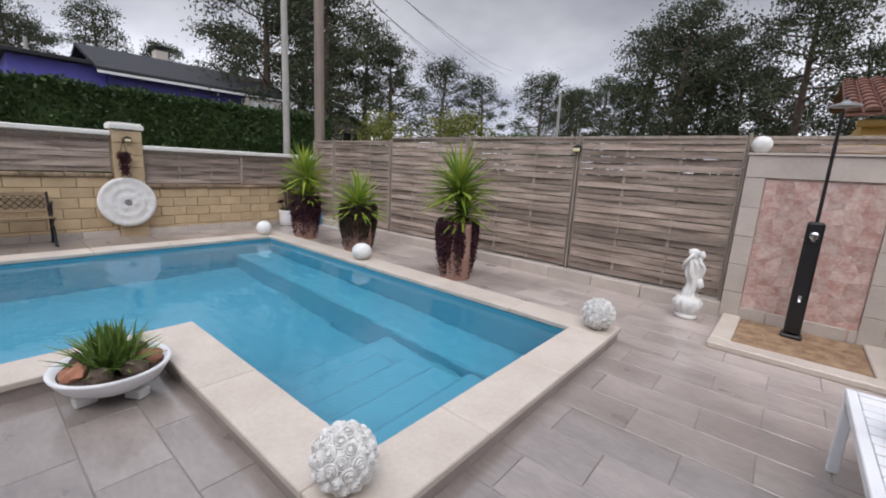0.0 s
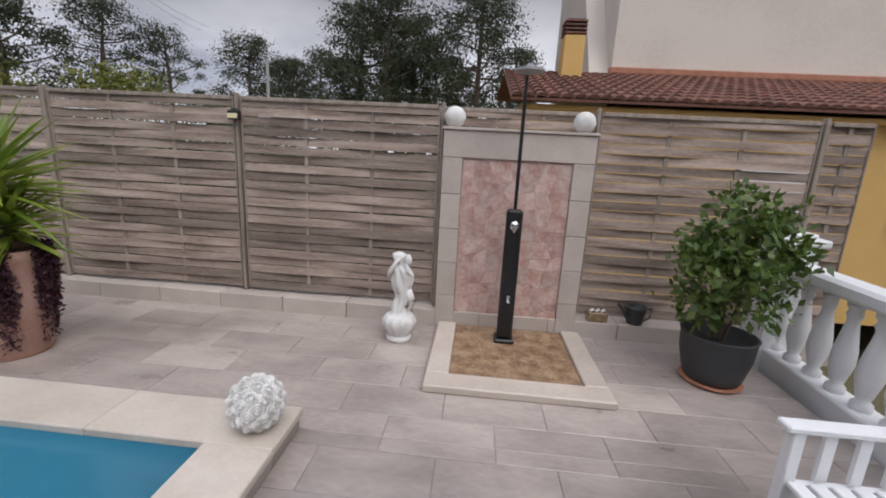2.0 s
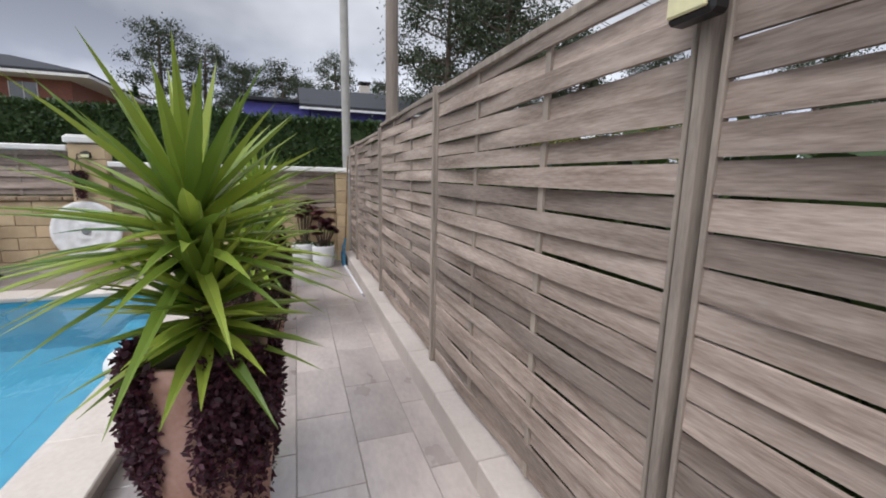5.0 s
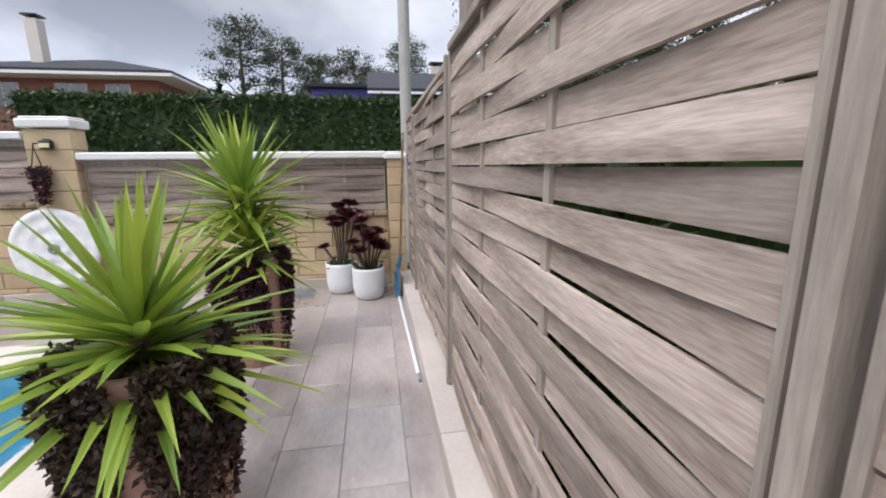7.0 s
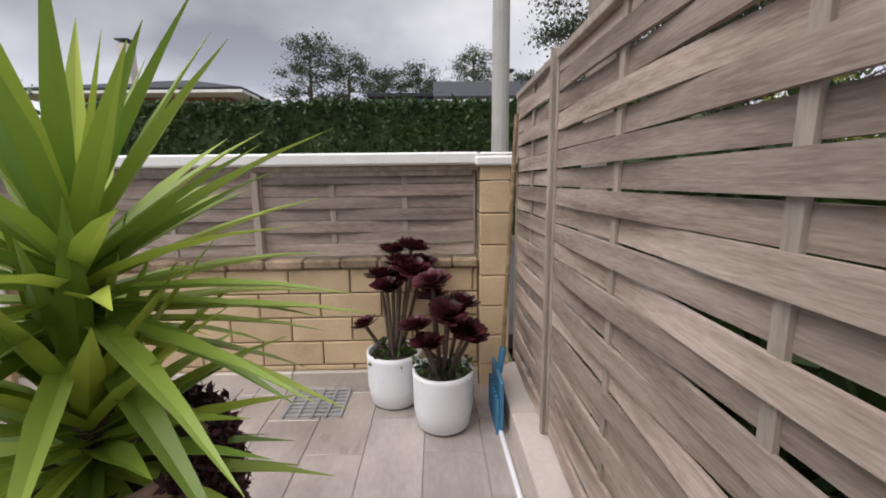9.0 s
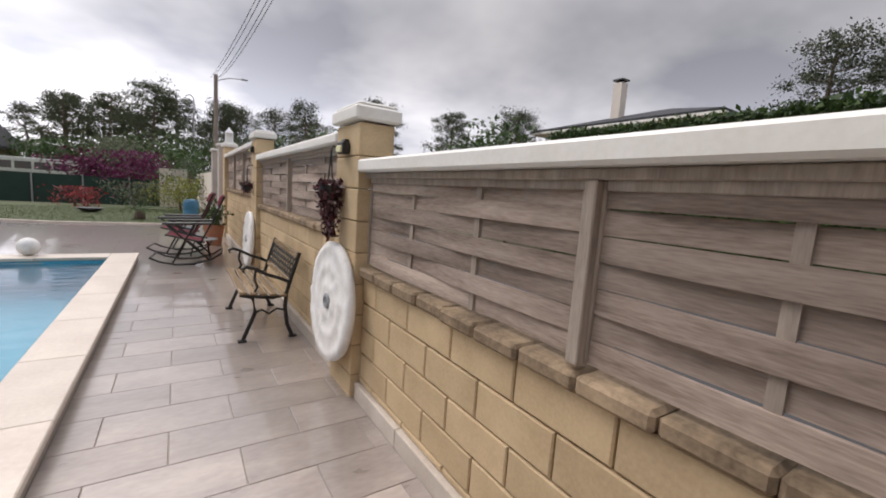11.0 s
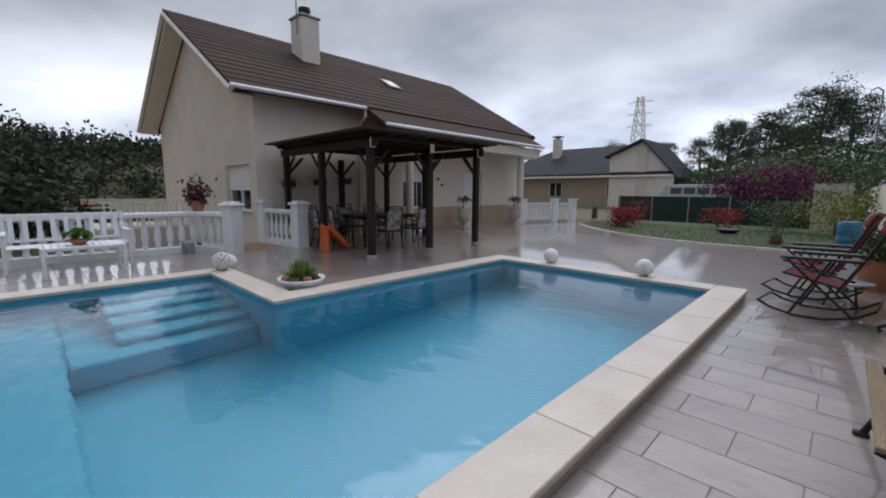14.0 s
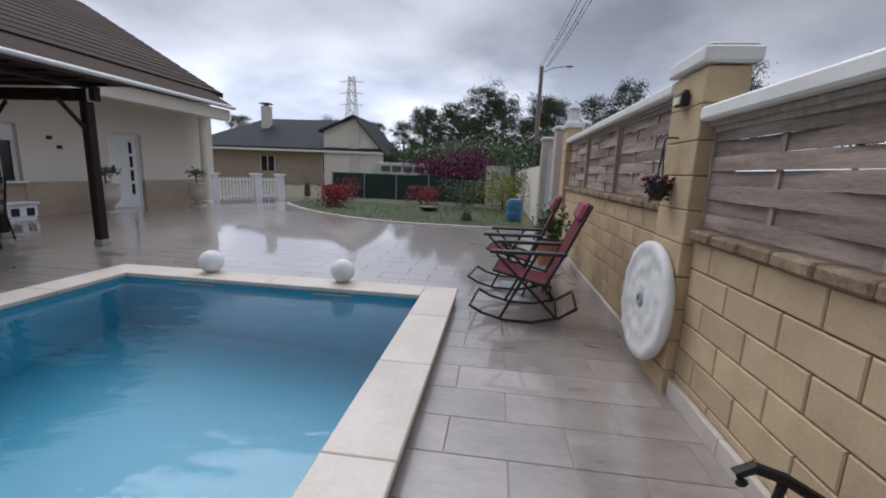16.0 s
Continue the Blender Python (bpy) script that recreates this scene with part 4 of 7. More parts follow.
# ---- small things along the fence ----
def broom():
    root = thing("leaf_rake", "blue plastic leaf rake with a pale handle leaning on the fence", "rake")
    part("handle", piped([(0.42, -0.13, 0.36), (0.33, -0.055, 1.70)], 0.012), M_BENCHWOOD, root)
    bm = boxed(0.28, 0.60, -0.17, -0.15, 0.01, 0.30, 0.004)
    part("head", bm, M_BLUE, root)
    part("socket", piped([(0.43, -0.15, 0.28), (0.415, -0.125, 0.42)], 0.02), M_BLUE, root)
    for k in range(8):
        xx = 0.29 + 0.042 * k
        part("tine", boxed(xx, xx + 0.014, -0.19, -0.174, 0.0, 0.20), M_BLUE, root)


broom()
pipe_pole = thing("pool_pole", "thin white aluminium pool pole lying along the fence", "pole")
part("tube", piped([(0.50, -0.165, 0.013), (2.25, -0.135, 0.013)], 0.013), M_WHITE, pipe_pole)
part("grip", piped([(2.251, -0.135, 0.013), (2.34, -0.133, 0.013)], 0.012), M_GREYPLASTIC, pipe_pole)
part("end_cap", piped([(0.46, -0.166, 0.014), (0.499, -0.165, 0.014)], 0.014), M_GREYPLASTIC, pipe_pole)

grate = thing("drain_grate", "square grey metal drain grate set in the tiles", "drain")
for k in range(8):
    part("bar", boxed(0.08 + k * 0.042, 0.094 + k * 0.042, -1.40, -1.07, 0.001, 0.008), M_GREYPLASTIC, grate)
for k in range(5):
    part("cross_bar", boxed(0.07, 0.41, -1.41 + k * 0.083, -1.398 + k * 0.083, 0.0085, 0.013), M_GREYPLASTIC, grate)


def wall_lamp(x, y, z, turn, label):
    root = thing("wall_lamp", label, "lamp", pose(x, y, z, 0, 0, turn), group="small solar lamps")
    part("body", boxed(-0.055, 0.055, -0.05, -0.002, -0.04, 0.04, 0.008), M_BLACK, root)
    part("lens", boxed(-0.045, 0.045, -0.062, -0.051, -0.03, 0.012, 0.003), M_LAMPGLASS, root)
    part("bracket", boxed(-0.03, 0.03, -0.03, -0.002, 0.041, 0.055, 0.003), M_BLACK, root)


wall_lamp(6.31, -0.013, 1.76, 0, "small black solar lamp on a fence post")
wall_lamp(0.061, -3.48, 1.60, 90, "small black solar lamp on the pillar")
wall_lamp(0.061, -7.40, 1.80, 90, "small black solar lamp on the pillar")


def hanging_plant(y, z_hook, z_top, seed, n, label, drop):
    rng = random.Random(seed)
    root = thing("hanging_plant", label, "hanging plant", pose(0, y, 0), group="plants hung on the pillars")
    part("hook", piped([(0.06, 0, z_hook + 0.03), (0.13, 0, z_hook + 0.03), (0.14, 0, z_hook)], 0.006), M_BLACK, root)
    for a in (-0.05, 0.05):
        part("cord", piped([(0.14, 0, z_hook), (0.14, a, z_top + 0.02)], 0.005), M_BLACK, root)
    part("basket", lathed([(0.03, 0), (0.065, 0.05), (0.075, 0.10), (0.065, 0.10), (0.02, 0.05)], 14, pose(0.14, 0, z_top - 0.08)), M_BLACK, root)
    pts = []
    for _ in range(n):
        a, r = rng.uniform(0, math.tau), rng.uniform(0.02, 0.10)
        dz = rng.uniform(0, 1) ** 1.6 * drop
        s = 1 - 0.55 * dz / drop
        pts.append((0.14 + r * s * math.cos(a), r * s * math.sin(a), z_top + 0.04 - dz))
    vs, fs = leaf_cards(pts, 0.036, rng)
    pydata("foliage", vs, fs, L_AEON, root)


hanging_plant(-3.56, 1.58, 1.34, 31, 900, "dark red trailing plant hung from the pillar", 0.36)
hanging_plant(-7.44, 1.55, 1.28, 32, 350, "small dark plant basket hung from the pillar", 0.13)


def millstone(y, z, label):
    """Round white relief disc leaning on the wall."""
    root = thing("relief_disc", label, "wall ornament", pose(0.104, y, z, 0, 90 - 2.5, 0), group="white discs on the wall")
    r = 0.405
    rows = [(0.0001, -0.02), (r * 0.98, -0.02), (r, 0.0), (r, 0.02), (r * 0.97, 0.034), (r * 0.86, 0.036), (r * 0.82, 0.031), (r * 0.66, 0.031), (r * 0.62, 0.036), (r * 0.52, 0.036), (r * 0.48, 0.031), (r * 0.34, 0.031), (r * 0.30, 0.036), (r * 0.2, 0.036), (r * 0.16, 0.031), (0.0001, 0.028)]
    bm = lathed(rows, 64, cap=False)
    for v in bm.verts:
        if v.co.z > 0.02:
            v.co.z += noise.noise(Vector((v.co.x * 18, v.co.y * 18, y))) * 0.010
    part("disc", bm, M_PLASTER_W, root, "", True)
    part("hub", lathed([(0.055, 0.026), (0.05, 0.045), (0.03, 0.05), (0.024, 0.036)], 18), M_GREYPLASTIC, root, "worn grey hub")


millstone(-3.56, 0.58, "big round white relief disc leaning on the block wall")
millstone(-7.50, 0.51, "big round white relief disc leaning on the block wall")

# ---- cast-iron bench ----
def iron_bench():
    root = thing("garden_bench", "garden bench with black cast-iron ends and varnished slats", "bench")
    y0, y1 = -4.54, -5.60
    for y in (y0, y1):
        side = part("bench_end", piped([(0.54, y, 0.0), (0.50, y, 0.10), (0.44, y, 0.25), (0.46, y, 0.38), (0.56, y, 0.41)], 0.017), M_IRON, root, "cast-iron bench end")
        part("rear_leg", piped([(0.13, y, 0.0), (0.18, y, 0.12), (0.20, y, 0.28), (0.19, y, 0.40), (0.15, y, 0.55), (0.085, y, 0.76)], 0.017), M_IRON, side)
        part("seat_rail", piped([(0.56, y, 0.41), (0.42, y, 0.385), (0.30, y, 0.37), (0.19, y, 0.39)], 0.016), M_IRON, side)
        part("cross_scroll", piped([(0.46, y, 0.24), (0.39, y, 0.27), (0.33, y, 0.23), (0.27, y, 0.27), (0.20, y, 0.25)], 0.010), M_IRON, side)
        part("armrest", piped([(0.17, y, 0.50), (0.24, y, 0.535), (0.34, y, 0.57), (0.44, y, 0.625), (0.51, y, 0.645), (0.545, y, 0.625), (0.53, y, 0.60)], 0.015), M_IRON, side)
        part("arm_support", piped([(0.46, y, 0.40), (0.425, y, 0.47), (0.45, y, 0.54), (0.44, y, 0.61)], 0.011), M_IRON, side)
        for fx in (0.54, 0.13):
            part("foot", boxed(fx - 0.035, fx + 0.035, y - 0.024, y + 0.024, 0.0, 0.02, 0.006), M_IRON, side)
    for k in range(5):
        x = 0.535 - k * 0.078
        z = 0.415 - 0.009 * k
        part("seat_slat", boxed(x - 0.031, x + 0.031, y1 - 0.03, y0 + 0.03, z, z + 0.022, 0.005), M_BENCHWOOD, root)
    tilt = pose(0.168, 0, 0.47, 0, -16, 0)
    for z in (0.0, 0.245):
        part("back_rail", boxed(-0.011, 0.011, y1 + 0.02, y0 - 0.02, z, z + 0.05, 0.004, m=tilt), M_BENCHWOOD, root)
    # lattice of the backrest
    bm = bmesh.new()
    n = 22
    for i in range(n):
        ya = y1 + 0.03 + (y0 - y1 - 0.06) * i / n
        yb = y1 + 0.03 + (y0 - y1 - 0.06) * (i + 1) / n
        for j in range(4):
            za, zb = 0.05 + j * 0.0487, 0.05 + (j + 1) * 0.0487
            s = (i + j) % 2
            p, q = ((0, ya, za), (0, yb, zb)) if s else ((0, yb, za), (0, ya, zb))
            tube(bm, [tilt @ Vector(p), tilt @ Vector(q)], 0.0065, 5)
    part("back_lattice", bm, M_IRON, root, "black cast lattice")


iron_bench()


# ---- folding rocking chairs ----
def rocking_chair(m, label):
    root = thing("rocking_chair", label, "rocking chair", m, group="rocking chairs")
    w = 0.29
    for s in (-1, 1):
        y = s * w
        part("rocker", piped([(-0.42, y, 0.19), (-0.28, y, 0.09), (-0.05, y, 0.022), (0.20, y, 0.016), (0.40, y, 0.06), (0.52, y, 0.12)], 0.014), M_IRON, root)
        part("back_post", piped([(-0.12, y, 0.32), (-0.30, y, 0.70), (-0.46, y, 1.08)], 0.013), M_IRON, root)
        part("seat_side", piped([(-0.20, y, 0.36), (0.32, y, 0.47)], 0.013), M_IRON, root)
        part("leg", piped([(-0.26, y, 0.08), (0.30, y, 0.62)], 0.013), M_IRON, root)
        part("leg", piped([(0.24, y, 0.022), (-0.05, y, 0.64)], 0.013), M_IRON, root)
        part("armrest", piped([(-0.30, y, 0.66), (0.0, y, 0.65), (0.36, y, 0.64)], 0.02), M_BLACK, root)
    for x, z in ((-0.42, 0.19), (0.52, 0.12), (0.32, 0.47), (-0.46, 1.08), (-0.26, 0.08)):
        part("cross_tube", piped([(x, -w, z), (x, w, z)], 0.012), M_IRON, root)
    seat = bmesh.new()
    rows = [(0.32, 0.475), (0.05, 0.39), (-0.16, 0.36), (-0.26, 0.62), (-0.40, 0.97), (-0.45, 1.06)]
    prev = None
    for x, z in rows:
        cur = [seat.verts.new((x, -w + 0.02, z)), seat.verts.new((x, w - 0.02, z))]
        if prev:
            seat.faces.new((prev[0], prev[1], cur[1], cur[0]))
        prev = cur
    bmesh.ops.solidify(seat, geom=seat.faces[:], thickness=0.012)
    part("sling", seat, M_RED, root, "dark red canvas sling")
    part("headrest", boxed(-0.035, 0.035, -w + 0.04, w - 0.04, -0.09, 0.09, 0.03, m=pose(-0.41, 0, 1.02, 0, -22, 0)), M_RED, root, "padded dark red headrest")


rocking_chair(pose(0.80, -8.50, 0, 0, 0, -6), "dark red folding rocking chair with black frame on wet tiles")
rocking_chair(pose(0.88, -9.55, 0, 0, 0, -8), "dark red folding rocking chair beside its twin")
for x, y, r, h, mm, lab in ((0.36, -10.6, 0.2, 0.42, M_TERRA, "terracotta pot with a plant against the wall"),):
    root = thing("potted_plant", lab, "potted plant", pose(x, y, 0))
    part("pot", lathed([(r * 0.7, 0), (r * 0.95, h * 0.8), (r, h), (r * 0.88, h), (r * 0.8, h - 0.06)], 20), mm, root)
    rng = random.Random(4)
    vs, fs = leaf_cards([(rng.gauss(0, 0.11), rng.gauss(0, 0.11), h + 0.2 + rng.gauss(0, 0.13)) for _ in range(350)], 0.09, rng)
    pydata("foliage", vs, fs, L_BUSH, root)
side_table = thing("side_table", "low round glass side table between the rocking chairs", "table", pose(0.62, -9.08, 0))
part("tabletop", lathed([(0.22, 0.30), (0.225, 0.305), (0.225, 0.315), (0.2, 0.32)], 24), M_GREYPLASTIC, side_table)
for k in range(3):
    a = k * 2.1
    part("leg", piped([(0.19 * math.cos(a), 0.19 * math.sin(a), 0), (0.12 * math.cos(a), 0.12 * math.sin(a), 0.30)], 0.01), M_IRON, side_table)


# ---- planter bowl ----
def planter_bowl():
    root = thing("planter_bowl", "wide white bowl with a spiky green plant and stones", "planter", pose(5.68, -4.90, 0) @ Matrix.Scale(0.76, 4))
    for a in (0.6, 2.7, 4.8):
        part("support_stone", boxed(-0.07, 0.07, -0.055, 0.055, 0.0, 0.075, 0.012, m=pose(0.19 * math.cos(a), 0.19 * math.sin(a), 0, 0, 0, a * 57)), M_PLASTER_W, root)
    part("bowl", lathed([(0.10, 0.076), (0.22, 0.09), (0.33, 0.16), (0.385, 0.25), (0.39, 0.27), (0.36, 0.27), (0.30, 0.20)], 40, cap=False), M_WHITE, root, "", True)
    part("bowl_base", lathed([(0.10, 0.076), (0.10, 0.08)], 20), M_WHITE, root)
    part("soil", lathed([(0.345, 0.22), (0.345, 0.235), (0.01, 0.25)], 24), M_SOIL, root)
    rng = random.Random(6)
    for k in range(7):
        a = k * math.tau / 7 + 0.4
        rr = rng.uniform(0.07, 0.10)
        bm = bmesh.new()
        bmesh.ops.create_icosphere(bm, subdivisions=2, radius=rr)
        for v in bm.verts:
            v.co += v.normal * noise.noise(v.co * 20 + Vector((k, 0, 0))) * 0.02
            v.co.z *= 0.7
        ob = part("stone", bm, M_TERRA if k % 2 else M_BARK, root, "brown stone")
        ob.location = (0.235 * math.cos(a), 0.235 * math.sin(a), 0.27)
    rows = []
    for i in range(190):
        el, az = radians(rng.uniform(25, 88)), rng.uniform(0, math.tau)
        rows.append(((rng.uniform(-0.14, 0.14), rng.uniform(-0.1, 0.1), 0.24), (math.cos(el) * math.cos(az), math.cos(el) * math.sin(az), math.sin(el)), rng.uniform(0.30, 0.42), 0.042))
    vs, fs = blades(rows, 0.2)
    pydata("plant", vs, fs, L_AGAVE, root)


planter_bowl()


# ---- balustrade ----
def baluster_mesh(h):
    rows = [(0.055, 0), (0.055, 0.04), (0.035, 0.06), (0.045, 0.10), (0.068, 0.20), (0.062, 0.30), (0.036, 0.46), (0.032, 0.50), (0.045, 0.53), (0.034, 0.56), (0.05, 0.585), (0.05, h)]
    bm = lathed(rows, 14)
    me = bpy.data.meshes.new("baluster")
    bm.to_mesh(me)
    bm.free()
    me.materials.append(M_WHITE)
    me.shade_smooth()
    return me


BALUSTER = baluster_mesh(0.62)


def balustrade(x0, y0, x1, y1, ends, label):
    """A run of turned balusters between a kerb and a rail; ends: which of the two gets a pier."""
    a, b = Vector((x0, y0, 0)), Vector((x1, y1, 0))
    length = (b - a).length
    turn = math.degrees(math.atan2(y1 - y0, x1 - x0))
    root = thing("balustrade", label, "balustrade", pose(x0, y0, 0, 0, 0, turn), kind="structure", group="white balustrades")
    part("kerb", boxed(0, length, -0.10, 0.10, -0.1, 0.13, 0.01), M_WHITE, root)
    part("rail", boxed(0, length, -0.10, 0.10, 0.752, 0.86, 0.025), M_WHITE, root)
    n = max(2, int(length / 0.205))
    for i in range(n):
        ob = link_mesh("baluster", BALUSTER, root)
        ob.location = ((i + 0.5) * length / n, 0, 0.131)
    for flag, at in zip(ends, (0, length)):
        if flag:
            pier = part("pier", boxed(at - 0.14, at + 0.14, -0.14, 0.14, -0.1, 0.98, 0.01), M_WHITE, root)
            part("pier_cap", boxed(at - 0.18, at + 0.18, -0.18, 0.18, 0.981, 1.04, 0.012), M_WHITE, pier)
            part("pier_top", boxed(at - 0.12, at + 0.12, -0.12, 0.12, 1.041, 1.075, 0.012), M_WHITE, pier)


balustrade(10.95, -0.2, 10.62, -5.05, (True, False), "white turned-baluster balustrade along the terrace edge")
balustrade(10.62, -5.07, 9.72, -5.44, (False, True), "short white balustrade ending in a square pier")
balustrade(11.20, -6.72, 9.72, -6.90, (True, True), "short white balustrade between two piers by the house")
tagged(part("floor_ramp", slab(bmesh.new(), [(9.8, -5.5), (11.3, -5.5), (11.3, -6.6), (9.8, -6.6)], -0.07, -0.004), M_GRAVELTAN), "tan paved landing between the balustrades", "floor", kind="structure")
tagged(part("retaining_wall", boxed(10.76, 11.0, -6.6, 0.0, -2.6, -0.09), M_PALE), "retaining wall under the terrace edge", "wall", kind="structure")


# ---- white slatted table and bench ----
def white_table():
    root = thing("garden_table", "white slatted wooden coffee table", "table", pose(8.94, -3.56, 0))
    w, l, h = 0.64, 1.0, 0.45
    n = 11
    for i in range(n):
        y = 0.04 + i * (l - 0.08) / n
        part("slat", boxed(0.045, w - 0.045, y, y + (l - 0.08) / n - 0.012, h - 0.022, h, 0.003), M_WHITE, root)
    for x in (0.0, w - 0.042):
        part("rail", boxed(x, x + 0.042, 0, l, h - 0.045, h + 0.002, 0.004), M_WHITE, root)
    for y in (0.0, l - 0.038):
        part("end_rail", boxed(0.043, w - 0.043, y, y + 0.038, h - 0.044, h + 0.002, 0.004), M_WHITE, root)
    for x in (0.0, w - 0.05):
        for y in (0.004, l - 0.054):
            part("leg", boxed(x + 0.002, x + 0.048, y, y + 0.05, 0, h - 0.046, 0.004), M_WHITE, root)


white_table()


def white_bench():
    root = thing("garden_settee", "white slatted wooden two-seat garden bench", "bench", pose(9.66, -3.74, 0))
    d, l = 0.66, 1.58
    for y in (0.0, l - 0.045):
        part("front_leg", boxed(0.0, 0.045, y, y + 0.045, 0, 0.60, 0.004), M_WHITE, root)
        part("rear_leg", boxed(-0.022, 0.022, 0, 0.045, 0, 0.92, 0.004, m=pose(d - 0.05, y, 0, 0, 8, 0)), M_WHITE, root)
        part("armrest", boxed(-0.03, d - 0.02, y - 0.012, y + 0.057, 0.601, 0.628, 0.006), M_WHITE, root)
        for k in range(3):
            x = 0.12 + k * 0.12
            part("arm_slat", boxed(x, x + 0.04, y + 0.012, y + 0.03, 0.40, 0.60), M_WHITE, root)
        part("side_rail", boxed(0.046, d - 0.05, y + 0.008, y + 0.036, 0.32, 0.385), M_WHITE, root)
    for k in range(7):
        x = 0.01 + k * 0.075
        part("seat_slat", boxed(x, x + 0.055, 0.05, l - 0.05, 0.386, 0.408, 0.004), M_WHITE, root)
    part("centre_bar", boxed(0.02, d - 0.06, l / 2 - 0.02, l / 2 + 0.02, 0.355, 0.384), M_WHITE, root)
    tilt = pose(d - 0.045, 0, 0, 0, 8, 0)
    for z in (0.44, 0.86):
        part("back_rail", boxed(-0.014, 0.014, 0.046, l - 0.046, z, z + 0.05, 0.004, m=tilt), M_WHITE, root)
    for k in range(9):
        y = 0.09 + k * (l - 0.24) / 8
        part("back_slat", boxed(-0.009, 0.009, y, y + 0.062, 0.491, 0.859, 0.003, m=tilt), M_WHITE, root)


white_bench()


def succulent_pot():
    root = thing("potted_succulent", "green rosette succulent in a terracotta bowl on the table", "potted plant", pose(9.25, -3.02, 0.453) @ Matrix.Scale(0.8, 4))
    part("bowl", lathed([(0.085, 0), (0.10, 0.01), (0.155, 0.09), (0.165, 0.115), (0.15, 0.115), (0.12, 0.07)], 26), M_TERRA, root, "", True)
    rng = random.Random(8)
    for k in range(13):
        a, rr = k * 2.4, 0.03 + 0.012 * k
        v, f = [], []
        rosette(v, f, (rr * math.cos(a), rr * math.sin(a), 0.26 - 0.008 * k), (math.cos(a) * rr * 8, math.sin(a) * rr * 8, 1), 0.105, rng, 5)
        pydata("rosette", v, f, L_AEONG, root)


succulent_pot()


def bushy_pot():
    root = thing("potted_shrub", "leafy green shrub in a dark grey pot by the fence", "potted plant", pose(10.26, -0.70, 0) @ Matrix.Scale(0.9, 4))
    part("saucer", lathed([(0.20, 0), (0.23, 0.025), (0.2, 0.03)], 24), M_TERRA, root)
    part("pot", lathed([(0.185, 0.03), (0.21, 0.06), (0.255, 0.25), (0.265, 0.40), (0.275, 0.42), (0.25, 0.42), (0.235, 0.36)], 28), M_POTDARK, root, "", True)
    rng = random.Random(12)
    for k in range(6):
        a = k * 1.05
        part("stem", piped([(0.03 * math.cos(a), 0.03 * math.sin(a), 0.36), (0.12 * math.cos(a), 0.12 * math.sin(a), 0.75), (0.24 * math.cos(a), 0.24 * math.sin(a), 1.2)], [0.012, 0.01, 0.006]), M_BARK, root)
    pts = []
    for _ in range(55):
        a, z = rng.uniform(0, math.tau), rng.uniform(0.52, 1.48)
        rr = (0.40 - 0.30 * abs((z - 0.95) / 0.62) ** 2) * math.sqrt(rng.uniform(0.1, 1))
        c = (rr * math.cos(a), rr * math.sin(a), z)
        pts += [(c[0] + rng.gauss(0, 0.06), c[1] + rng.gauss(0, 0.06), c[2] + rng.gauss(0, 0.06)) for _ in range(42)]
    vs, fs = leaf_cards(pts, 0.085, rng)
    pydata("foliage", vs, fs, L_SHRUB, root)


bushy_pot()
pebble_box = thing("tan_box", "small tan box of pale stones on the fence plinth", "box", pose(9.60, -0.06, 0))
part("body", boxed(-0.085, 0.085, -0.05, 0.05, 0.149, 0.235, 0.006), M_BENCHWOOD, pebble_box)
for k in range(6):
    part("pebble", boxed(-0.012, 0.012, -0.012, 0.012, 0, 0.02, 0.006, m=pose(-0.06 + 0.024 * k, (k % 2) * 0.03 - 0.015, 0.236)), M_WHITE, pebble_box)
bucket = thing("small_watering_can", "small grey-blue plastic watering can on the fence plinth", "watering can", pose(9.93, -0.055, 0.149))
part("body", lathed([(0.06, 0), (0.065, 0.01), (0.085, 0.15), (0.09, 0.155), (0.08, 0.155), (0.06, 0.02)], 20), M_POTDARK, bucket, "", True)
part("spout", piped([(-0.07, -0.01, 0.05), (-0.13, -0.02, 0.14), (-0.17, -0.025, 0.18)], [0.018, 0.012, 0.014]), M_POTDARK, bucket)
part("handle", piped([(0.08, 0, 0.14), (0.13, 0, 0.15), (0.125, 0, 0.06), (0.07, 0, 0.03)], 0.009), M_POTDARK, bucket)
can = thing("watering_can", "grey metal watering can on the terrace", "watering can", pose(10.3, -4.75, 0, 0, 0, 150))
part("body", lathed([(0.12, 0), (0.12, 0.02), (0.115, 0.24), (0.09, 0.27)], 18), M_GREYPLASTIC, can)
part("spout", piped([(0.11, 0, 0.06), (0.27, 0, 0.24), (0.36, 0, 0.32)], [0.025, 0.016, 0.013]), M_GREYPLASTIC, can)
part("handle", piped([(-0.11, 0, 0.08), (-0.22, 0, 0.17), (-0.12, 0, 0.33), (0.05, 0, 0.30)], 0.011), M_GREYPLASTIC, can)


